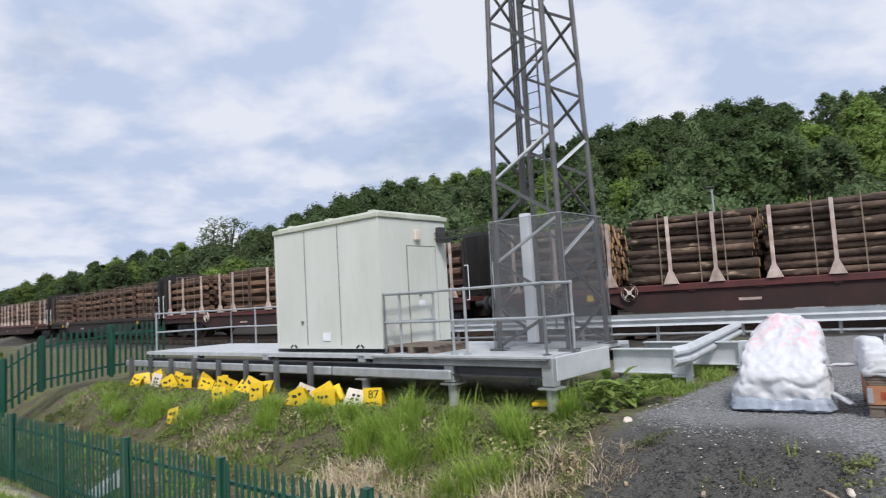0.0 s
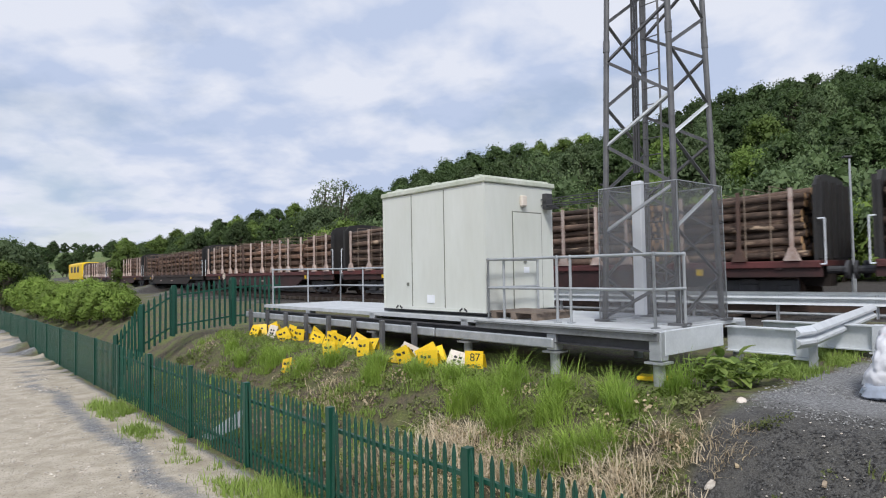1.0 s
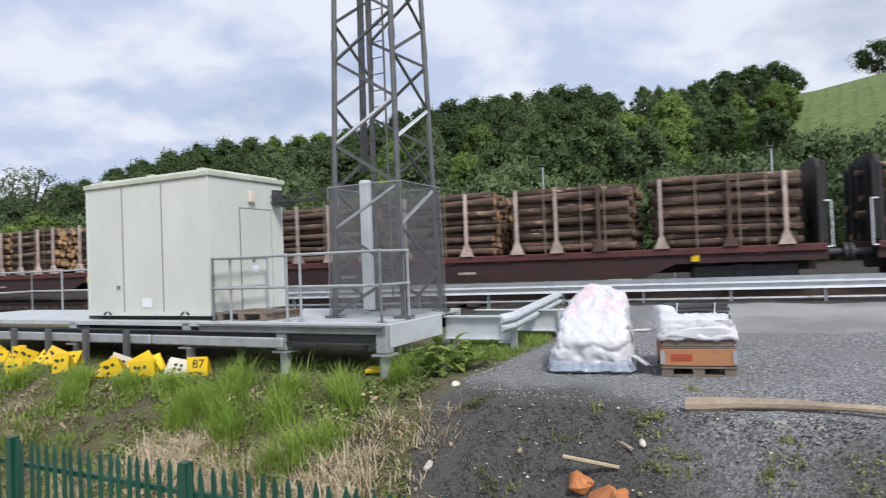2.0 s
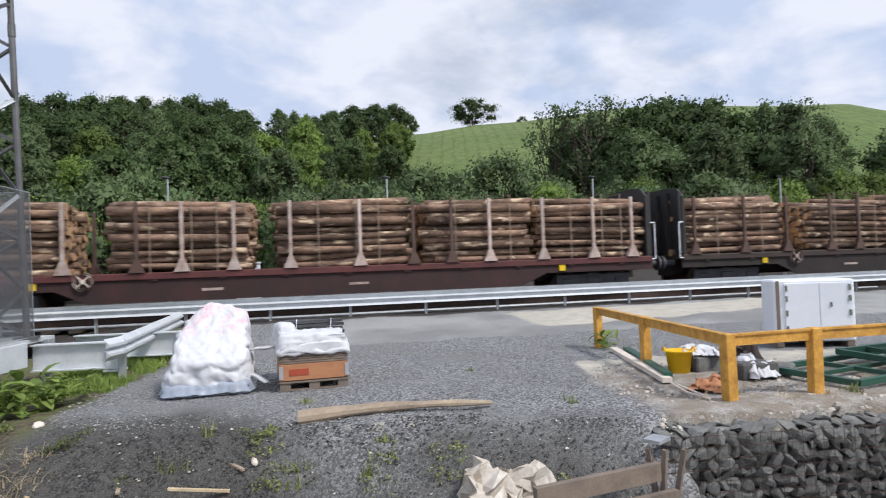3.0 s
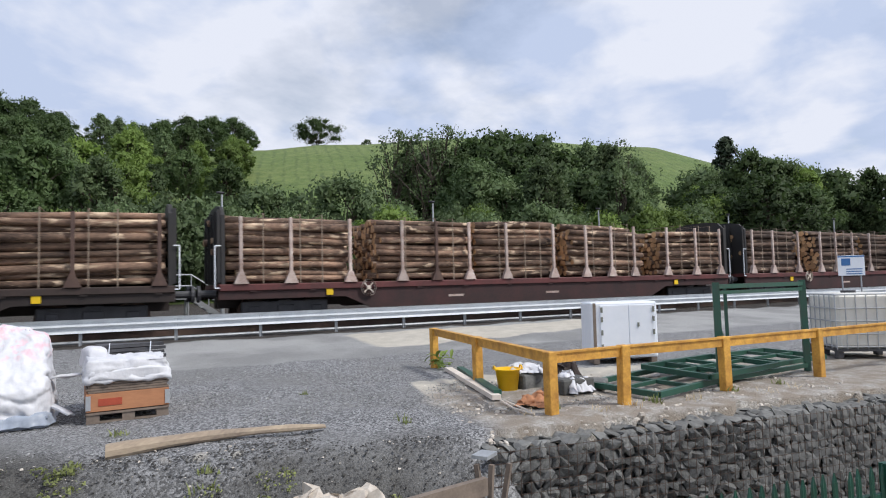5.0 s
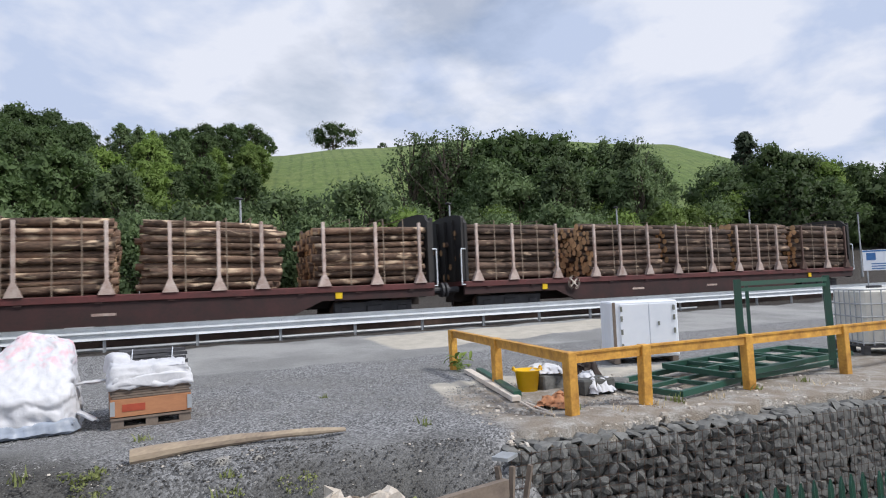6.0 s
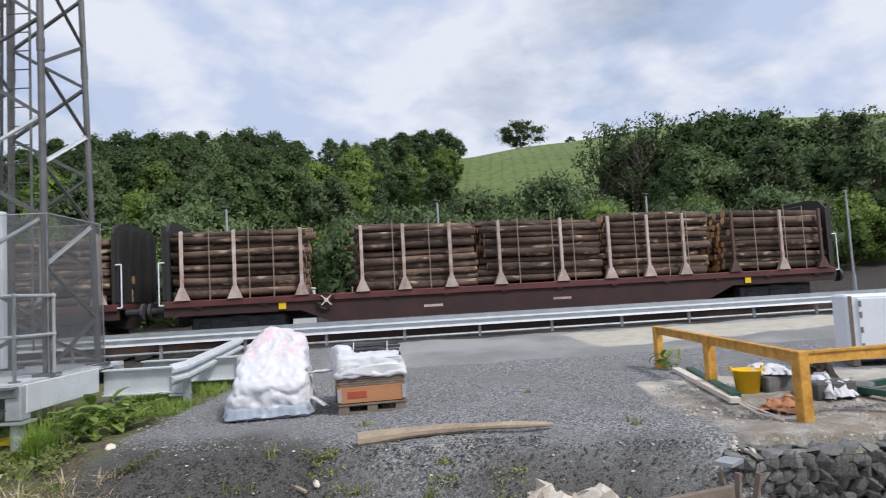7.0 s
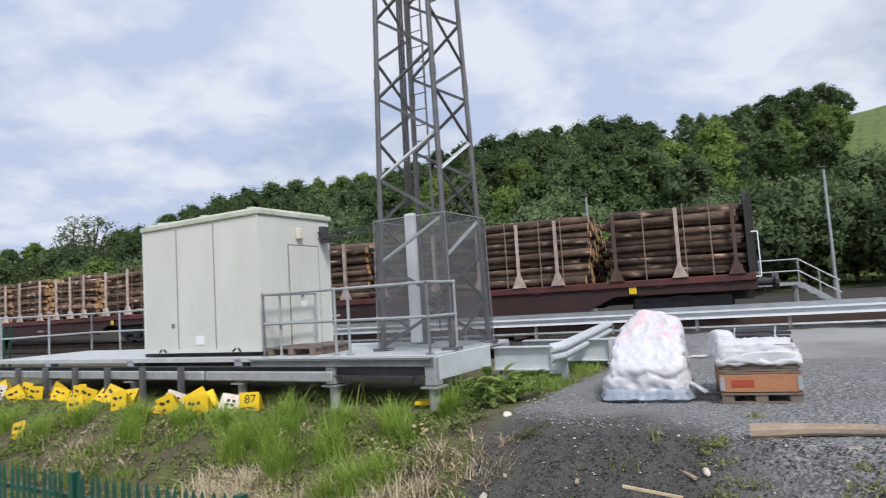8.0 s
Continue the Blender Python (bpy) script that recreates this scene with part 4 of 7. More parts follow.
def build_mast():
    cx, cy, base, top, s0, s1 = -0.78, 5.2, 0.62, 16.0, 1.36, 0.72
    o = thing("lattice_mast", SITE @ pose(cx, cy, base), "tall weathered galvanised lattice radio mast", "mast")

    def corner(k, z):
        h = (s0 + (s1 - s0) * z / (top - base)) / 2
        sx, sy = ((-1, -1), (1, -1), (1, 1), (-1, 1))[k % 4]
        return Vector((sx * h, sy * h, z))
    H = top - base
    for k in range(4):
        bm = bmesh.new()
        add_tube(bm, corner(k, 0), corner(k, H), 0.05, 10, 0.042)
        add_box(bm, corner(k, 0.02), (0.26, 0.26, 0.04))
        for z in (4.72, 10.6):
            add_tube(bm, corner(k, z - 0.1), corner(k, z + 0.1), 0.056, 10)
        part("leg", bm, M_MAST, o, smooth=False)
    # every face is laced in a zigzag of angle bars
    bay = 1.46
    for i in range(int(H / bay)):
        for k in range(4):
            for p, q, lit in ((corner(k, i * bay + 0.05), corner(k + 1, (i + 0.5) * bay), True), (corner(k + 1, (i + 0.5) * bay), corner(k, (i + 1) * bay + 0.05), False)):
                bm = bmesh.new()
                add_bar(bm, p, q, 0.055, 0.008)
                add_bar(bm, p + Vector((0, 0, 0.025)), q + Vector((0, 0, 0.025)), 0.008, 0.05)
                # low braces on two faces are coloured paler: the light on them, put into colour
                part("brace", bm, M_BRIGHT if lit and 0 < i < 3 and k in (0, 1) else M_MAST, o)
    # climbing ladder inside
    bm = bmesh.new()
    for x in (-0.17, 0.17):
        add_bar(bm, (x - 0.3, 0.35, 0.3), (x - 0.22, 0.15, H), 0.035, 0.02)
    for z in np.arange(0.5, H, 0.3):
        u = z / H
        add_tube(bm, (-0.47 + 0.08 * u, 0.35 - 0.2 * u, z), (-0.13 + 0.08 * u, 0.35 - 0.2 * u, z), 0.011, 6)
    part("ladder", bm, M_MAST, o)
    bm = bmesh.new()
    for k in range(3):
        add_tube(bm, (-0.6 + 0.05 * k, 0.2, 2.6), (-0.42 + 0.05 * k, 0.1, H), 0.02, 6)
    part("feeder_cable", bm, M_DARKSTEEL, o)
    bm = bmesh.new()
    add_box(bm, (-0.46, 0.06, 1.25), (0.19, 0.13, 2.35), bevel=0.015)
    part("cable_trunking", bm, M_WHITE, o, "tall pale blue-grey cable trunking")
    # mesh guard panels
    m = bpy.data.materials.new("expanded_mesh")
    m.use_nodes = True
    nd, ln = m.node_tree.nodes, m.node_tree.links
    b = nd["Principled BSDF"]
    b.inputs["Base Color"].default_value, b.inputs["Roughness"].default_value, b.inputs["Metallic"].default_value = (0.20, 0.205, 0.215, 1), 0.5, 0.4
    co, vo, lt = nd.new("ShaderNodeTexCoord"), nd.new("ShaderNodeTexNoise"), nd.new("ShaderNodeMapRange")
    vo.inputs["Scale"].default_value = 3.0
    lt.inputs["To Min"].default_value, lt.inputs["To Max"].default_value = 0.30, 0.46
    ln.new(co.outputs["Object"], vo.inputs["Vector"])
    ln.new(vo.outputs["Fac"], lt.inputs["Value"])
    ln.new(lt.outputs["Result"], b.inputs["Alpha"])
    for k in range(4):
        g0, g1 = 1.10, 1.14
        p, q = corner(k, 0.03) * g0, corner(k + 1, 0.03) * g0
        r, s = corner(k + 1, 2.25) * g1, corner(k, 2.25) * g1
        for v, z in ((p, 0.03), (q, 0.03), (r, 2.25), (s, 2.25)):
            v.z = z
        bm = bmesh.new()
        bm.faces.new([bm.verts.new(v) for v in (p, q, r, s)])
        g = part("mesh_panel", bm, m, o, "grey expanded metal guard panel")
        bm = bmesh.new()
        for v, w in ((p, q), (q, r), (r, s), (s, p)):
            add_bar(bm, v, w, 0.012, 0.012)
        part("panel_frame", bm, M_GALV, g)


build_mast()


def build_cable_ladder():
    z = 2.98
    o = thing("cable_ladder", SITE @ pose(-3.8, 5.6, z), "dark steel cable ladder from cabin to mast", "cable ladder")
    for y in (0, 0.35):
        for dz in (0, -0.12):
            bar_part("side_rail", (0, y, dz), (2.6, y - 0.1, dz), 0.014, 0.022, M_DARKSTEEL, o)
    for x in np.arange(0.2, 2.6, 0.3):
        bar_part("rung", (x, 0, -0.12), (x, 0.33, -0.12), 0.016, 0.016, M_DARKSTEEL, o)
        bar_part("rung", (x, 0, -0.12), (x, 0, -0.02), 0.014, 0.014, M_DARKSTEEL, o)


build_cable_ladder()


def build_low_barrier():
    o = thing("low_barrier", SITE @ pose(-13.9, 3.5, 0.12), "weathered grey barrier beam with steel posts before the platform", "barrier")
    for x in np.arange(0, 9.2, 3.05):
        bm = bmesh.new()
        add_box(bm, (x + 1.5, 0, 0.19), (3.0, 0.07, 0.17), bevel=0.02)
        part("beam", bm, M_GALV, o)
    for x in np.arange(0.5, 9.2, 1.15):
        bm = bmesh.new()
        add_box(bm, (x, -0.09, 0.02), (0.1, 0.09, 0.66), bevel=0.006)
        part("post", bm, M_MAST, o)


build_low_barrier()


# ---- palisade fence ----
def pale_mesh(h):
    """A W-section pale with a pointed triple head."""
    bm = bmesh.new()
    prof = [(-0.034, 0.0), (-0.02, 0.014), (0.0, 0.004), (0.02, 0.014), (0.034, 0.0)]
    rows = []
    for z, k in ((0.03, 1.0), (h - 0.09, 1.0), (h, 0.25)):
        rows.append([bm.verts.new((x * k, -y * k, z)) for x, y in prof] + [bm.verts.new((x * k, -y * k + 0.004, z)) for x, y in reversed(prof)])
    n = len(rows[0])
    for a, b in zip(rows, rows[1:]):
        for i in range(n):
            bm.faces.new((a[i], a[(i + 1) % n], b[(i + 1) % n], b[i]))
    bm.faces.new(rows[-1])
    bmesh.ops.recalc_face_normals(bm, faces=bm.faces)
    me = bpy.data.meshes.new("pale")
    bm.to_mesh(me)
    bm.free()
    me.materials.append(M_GREEN)
    return me


PALE = pale_mesh(1.46)


def palisade(name, pts, label, singles=True, pitch=0.148):
    """pts: world points on the ground; a bay and a post between each pair."""
    o = thing(name, pose(*pts[0]), label, "fence", "green palisade fences")
    base = Vector(pts[0])
    far = bmesh.new()
    for i, (p, q) in enumerate(zip(pts, pts[1:])):
        p, q = Vector(p) - base, Vector(q) - base
        d = q - p
        flat = Vector((d.x, d.y, 0)).normalized()
        side = Vector((flat.y, -flat.x, 0))
        ang = math.degrees(math.atan2(flat.y, flat.x))
        for z in (0.28, 1.16):
            bar_part("rail", p + Vector((0, 0, z)) - side * 0.03, q + Vector((0, 0, z)) - side * 0.03, 0.05, 0.05, M_GREEN, o)
        bm = bmesh.new()
        add_box(bm, (0, 0, 0.72), (0.1, 0.1, 1.5), pose(p.x, p.y, p.z, 0, 0, ang))
        part("post", bm, M_GREEN, o)
        n = int(d.length / pitch)
        for k in range(n):
            c = p.lerp(q, (k + 0.5) / n) + side * 0.012
            if singles:
                e = new("pale", PALE)
                e.parent = o
                e.matrix_local = pose(c.x, c.y, c.z, random.uniform(-1, 1), random.uniform(-0.8, 0.8), ang)
            else:
                add_box(far, (0, 0, 0.74), (0.066, 0.012, 1.44), pose(c.x, c.y, c.z, 0, 0, ang))
    if singles:
        far.free()
    else:
        tagged(part("pale", far, M_GREEN, o), kind="stuff")


def fence_point(a):
    return (*site(a, 0).xy, -1.83)


palisade("palisade_fence", [fence_point(a) for a in np.arange(-14.36, 19, 2.865)], "dark green steel palisade fence along the foot of the bank")
palisade("palisade_fence", [fence_point(a) for a in np.arange(-54.47, -14.2, 2.865)], "dark green steel palisade fence running on along the path", singles=False)
palisade("palisade_fence", [(-12.2, 16.4, -1.6), (-11.6, 16.7, -0.75), (-10.9, 17.2, -0.22), (-9.6, 18.3, -0.02), (-8.5, 19.4, 0.02)], "dark green palisade fence climbing the bank to the platform")


# ---- loads on pallets ----
def pallet_part(parent, w, d, z=0.0, mat=M_PALLET):
    for y in (0.06, d / 2, d - 0.06):
        box_part("bottom_board", (w / 2, y, z + 0.012), (w, 0.1, 0.022), mat, parent)
    for x in (0.07, w / 2, w - 0.07):
        for y in (0.06, d / 2, d - 0.06):
            box_part("block", (x, y, z + 0.062), (0.13, 0.1, 0.078), mat, parent)
    for k in range(6):
        box_part("top_board", (w / 2, 0.05 + k * (d - 0.1) / 5, z + 0.113), (w, 0.11, 0.022), mat, parent)


def lumpy(bm, amount, seed, scale=3.0):
    for v in bm.verts:
        n = Vector((noise.noise(v.co * scale + Vector((seed, 0, 0))), noise.noise(v.co * scale + Vector((0, seed, 0))), noise.noise(v.co * scale + Vector((0, 0, seed)))))
        v.co += n * amount


def crumple(bm, amount, seed, scale):
    """Sharp creases between flat facets, as in wrapped film."""
    bm.normal_update()
    for v in bm.verts:
        v.co += v.normal * amount * (0.5 - 2 * abs(noise.noise(v.co * scale + Vector((seed, seed * 2.3, 0)))))


def sack(name, c, size, seed, mat, parent, turn=0.0):
    bm = bmesh.new()
    bmesh.ops.create_cube(bm, size=1)
    bmesh.ops.subdivide_edges(bm, edges=bm.edges, cuts=7, use_grid_fill=True)
    for v in bm.verts:
        x, y, z = v.co * 2
        k = 1 - 0.28 * (abs(x) ** 4) * 1.0
        v.co.z *= k * (1 - 0.25 * abs(y) ** 4)
        v.co.x *= 1 - 0.05 * abs(z) ** 2
    bmesh.ops.scale(bm, vec=size, verts=bm.verts)
    lumpy(bm, 0.035, seed, 5.0)
    bmesh.ops.transform(bm, matrix=pose(*c, 0, 0, turn), verts=bm.verts)
    return part(name, bm, mat, parent, smooth=True)


def build_bag_pallet():
    w, d = 1.02, 1.2
    o = thing("pallet_of_bags", pose(3.50, 7.86, 0, 0, 0, -32.5), "tall pallet of white plastic sacks wrapped in film", "pallet load")
    pallet_part(o, w, d, 0, M_BAG_BASE)
    rnd = random.Random(5)
    # rounded sacks that bulge under the film, course by course; the pile leans to one side as it rises
    left = lambda u: -0.03 + 0.30 * u ** 1.15 + 0.12 * smooth(0.82, 1.0, u)
    right = lambda u: w + 0.03 - 0.10 * u - 0.20 * smooth(0.80, 1.0, u) ** 2
    front = lambda u: -0.02 + 0.72 * smooth(0.22, 1.12, u)
    back = lambda u: d + 0.02 - 0.06 * u - 0.15 * smooth(0.84, 1.0, u)
    for i in range(6):
        u = (i + 0.5) / 6
        x0, x1, y0, y1 = left(u) + 0.07, right(u) - 0.07, front(u) + 0.1, back(u) - 0.07
        for j in range(2):
            for l in range(2):
                sack("sack", (x0 + (x1 - x0) * (0.25 + 0.5 * j), y0 + (y1 - y0) * (0.25 + 0.5 * l), 0.21 + 0.86 * u), ((x1 - x0) * 0.38, (y1 - y0) * 0.38, 0.15), i * 4 + j * 2 + l, M_BAG, o, rnd.uniform(-5, 5))
    bm = bmesh.new()
    bmesh.ops.create_cube(bm, size=1)
    bmesh.ops.subdivide_edges(bm, edges=bm.edges, cuts=44, use_grid_fill=True)
    for v in bm.verts:
        u = v.co.z + 0.5
        x, y = v.co.x * 2, v.co.y * 2
        side = max(abs(x), abs(y)) > 0.99
        if side:
            r = (abs(x) ** 6 + abs(y) ** 6) ** (1 / 6)
            x, y = x / r, y / r
            bulge = 1 + 0.04 * abs(math.sin(math.pi * (u * 5 + 0.5 * noise.noise(Vector((x * 2.2, y * 2.2, u * 2)))))) ** 0.7 - 0.03
            x, y = x * bulge, y * bulge
        x0, x1, y0, y1 = left(u), right(u), front(u), back(u)
        v.co = Vector(((x0 + x1) / 2 + x * (x1 - x0) / 2, (y0 + y1) / 2 + y * (y1 - y0) / 2, 0.13 + u * 0.93 + (0.06 * (1 - x * x) * (1 - y * y) if u > 0.98 else 0)))
    lumpy(bm, 0.035, 3, 3.0)
    crumple(bm, 0.024, 8, 4.0)
    crumple(bm, 0.017, 12, 9.0)
    crumple(bm, 0.008, 15, 20.0)
    part("film", bm, M_FILM, o, "creased white film", smooth=True)
    bm = bmesh.new()
    rings = []
    for z, out in ((0.03, 0.06), (0.06, 0.05), (0.09, 0.035), (0.13, 0.03), (0.16, 0.0)):
        ring = []
        for k in range(96):
            c, e = math.cos(k / 48 * math.pi), math.sin(k / 48 * math.pi)
            q = (abs(c) ** 8 + abs(e) ** 8) ** (-1 / 8)
            fold = out + 0.012 * math.sin(k * 1.9) * (0.25 - z) / 0.2
            ring.append(bm.verts.new((w / 2 + c * q * (w / 2 + fold), d / 2 + e * q * (d / 2 + fold), z)))
        rings.append(ring)
    for a, b in zip(rings, rings[1:]):
        for k in range(96):
            bm.faces.new((a[k], a[(k + 1) % 96], b[(k + 1) % 96], b[k]))
    bm.faces.new(rings[-1])
    lumpy(bm, 0.022, 21, 9.0)
    part("film_skirt", bm, M_BAG_BASE, o, "grey gathered film round the pallet", smooth=True)
    for e0, e1, ww, hh in (((w, 0.2, 0.22), (w + 0.22, 0.05, 0.1), 0.1, 0.03), ((w - 0.02, 0.5, 0.48), (w + 0.3, 0.6, 0.5), 0.14, 0.02)):
        bm = bmesh.new()
        add_bar(bm, e0, e1, ww, hh)
        bmesh.ops.subdivide_edges(bm, edges=bm.edges, cuts=3, use_grid_fill=True)
        lumpy(bm, 0.04, 4, 9.0)
        part("loose_film", bm, M_BAG, o, smooth=True)


build_bag_pallet()


def build_collar_pallet():
    w, d = 0.86, 1.15
    o = thing("pallet_box", pose(4.60, 7.00, 0, 0, 0, -30), "orange-brown timber collar box on a pallet, topped with white sacks", "pallet load")
    pallet_part(o, w, d)
    for c, size in (((w / 2, 0.012, 0.235), (w, 0.024, 0.2)), ((w / 2, d - 0.012, 0.235), (w, 0.024, 0.2)), ((0.012, d / 2, 0.235), (0.024, d - 0.05, 0.2)), ((w - 0.012, d / 2, 0.235), (0.024, d - 0.05, 0.2))):
        box_part("collar_board", c, size, M_COLLAR, o, bevel=0.003)
    for x in (0.02, w - 0.02):
        box_part("hinge", (x, -0.004, 0.235), (0.05, 0.012, 0.16), M_GALV, o)
    box_part("lettering_bar", (w * 0.28, -0.003, 0.235), (0.24, 0.008, 0.08), material("red_stencil", (0.45, 0.08, 0.04), rough=0.8), o, "faded red stencil")
    for k in range(4):
        box_part("slab", (w / 2 + 0.01 * (-1) ** k, d / 2, 0.35 + 0.03 * k), (w * 0.98, d * 0.96, 0.026), M_PALLET, o, bevel=0.004)
    for c, s, k, t in (((w / 2, 0.3, 0.53), (w * 0.98, 0.6, 0.16), 1, 2), ((w * 0.28, 0.7, 0.58), (w * 0.5, 0.62, 0.22), 2, 8), ((w * 0.78, 0.72, 0.56), (w * 0.46, 0.62, 0.2), 3, -6)):
        sack("sack", c, s, k, M_BAG, o, t)
    bm = bmesh.new()
    bmesh.ops.create_cube(bm, size=1)
    bmesh.ops.subdivide_edges(bm, edges=bm.edges, cuts=16, use_grid_fill=True)
    for v in bm.verts:
        u = v.co.z + 0.5
        v.co = Vector((w / 2 + v.co.x * w * (1.03 - 0.10 * u * u), 0.42 + v.co.y * 0.84 * (1.0 - 0.08 * u * u), 0.45 + 0.24 * u))
    crumple(bm, 0.05, 6, 4.0)
    crumple(bm, 0.022, 9, 11.0)
    part("film", bm, M_BAG, o, "creased white film over the sacks", smooth=True)
    sack("sack", (0.1, 0.82, 0.66), (0.24, 0.55, 0.3), 9, M_BAG, o, 8)
    bm = bmesh.new()
    for k in range(4):
        add_box(bm, (w * 0.6 + 0.01 * (-1) ** k, d - 0.16, 0.63 + 0.055 * k), (0.8, 0.34, 0.045))
    lumpy(bm, 0.03, 5, 3.0)
    part("folded_sheet", bm, M_DARKSTEEL, o, "folded dark sheeting")
    for x in (0.25, 0.72):
        bm = bmesh.new()
        add_bar(bm, (x, d - 0.35, 0.6), (x + 0.02, d - 0.35, 0.84), 0.03, 0.01)
        part("strap", bm, M_WHITE, o)


build_collar_pallet()


def build_plank():
    bm = bmesh.new()
    p, q = Vector((3.83, 5.42, 0.055)), Vector((5.45, 4.28, 0.03))
    d = q - p
    m = Matrix.Translation(p) @ Matrix.Rotation(math.atan2(d.y, d.x), 4, "Z")
    n, rings = 12, []
    for i in range(n + 1):
        u = i / n
        bend = 0.20 * math.sin(u * math.pi) ** 1.2
        h, wd = 0.13 - 0.085 * u + 0.010 * math.sin(17 * u), 0.12 - 0.05 * u
        rings.append([bm.verts.new(m @ Vector((u * d.length, bend + sy * wd / 2, sz * h / 2 + 0.004 * math.sin(9 * u)))) for sy, sz in ((-0.55, -1), (0.55, -1), (1, -0.5), (1, 0.35), (0.5, 1), (-0.45, 0.95), (-1, 0.25), (-1, -0.5))])
    for a, b in zip(rings, rings[1:]):
        for j in range(8):
            bm.faces.new((a[j], a[(j + 1) % 8], b[(j + 1) % 8], b[j]))
    bm.faces.new(rings[0])
    bm.faces.new(rings[-1])
    bmesh.ops.recalc_face_normals(bm, faces=bm.faces)
    bm.normal_update()
    o = part("timber_baulk", bm, M_PLANK)
    tagged(o, "bent weathered timber baulk lying on the gravel", "timber")


build_plank()


# ---- yellow post and rail fence ----
YPOSTS = [(10.2, 5.78), (8.68, 4.15), (7.07, 2.44), (7.99, 1.88), (9.42, 0.92), (11.1, -0.15), (12.9, -1.3), (14.7, -2.4), (16.5, -3.5)]


def build_yellow_fence():
    o = thing("post_and_rail_fence", pose(*YPOSTS[2], 0), "yellow-stained timber post and rail fence round stored goods", "fence")
    b = Vector((*YPOSTS[2], 0))
    for i, p in enumerate(YPOSTS):
        c = Vector((*p, 0)) - b
        bm = bmesh.new()
        add_box(bm, (0, 0, 0.25), (0.12, 0.12, 0.9), pose(c.x, c.y, 0, random.uniform(-1, 1), random.uniform(-1, 1), -35 + random.uniform(-5, 5)), bevel=0.008)
        part("post", bm, M_YELLOW_WOOD, o)
    for p, q in zip(YPOSTS, YPOSTS[1:]):
        p, q = Vector((*p, 0.62)) - b, Vector((*q, 0.62)) - b
        bar_part("rail", p, q, 0.05, 0.1, M_YELLOW_WOOD, o)
        bar_part("top_board", p + Vector((0, 0, 0.062)), q + Vector((0, 0, 0.062)), 0.085, 0.022, M_YELLOW_WOOD, o)


build_yellow_fence()


# ---- gabion wall ----
def stone_mesh(k):
    rnd = random.Random(k)
    bm = bmesh.new()
    for _ in range(15):
        v = Vector([rnd.uniform(-1, 1) for _ in range(3)])
        v = v / max(0.55, (abs(v.x) ** 3 + abs(v.y) ** 3 + abs(v.z) ** 3) ** (1 / 3)) * 0.56
        bm.verts.new((v.x * 1.3, v.y, v.z * 0.9))
    r = bmesh.ops.convex_hull(bm, input=bm.verts)
    bmesh.ops.delete(bm, geom=[v for v in r["geom_interior"] if isinstance(v, bmesh.types.BMVert)], context="VERTS")
    me = bpy.data.meshes.new("stone")
    bm.to_mesh(me)
    bm.free()
    me.materials.append(M_STONE)
    return me


STONES = [stone_mesh(k) for k in range(12)]


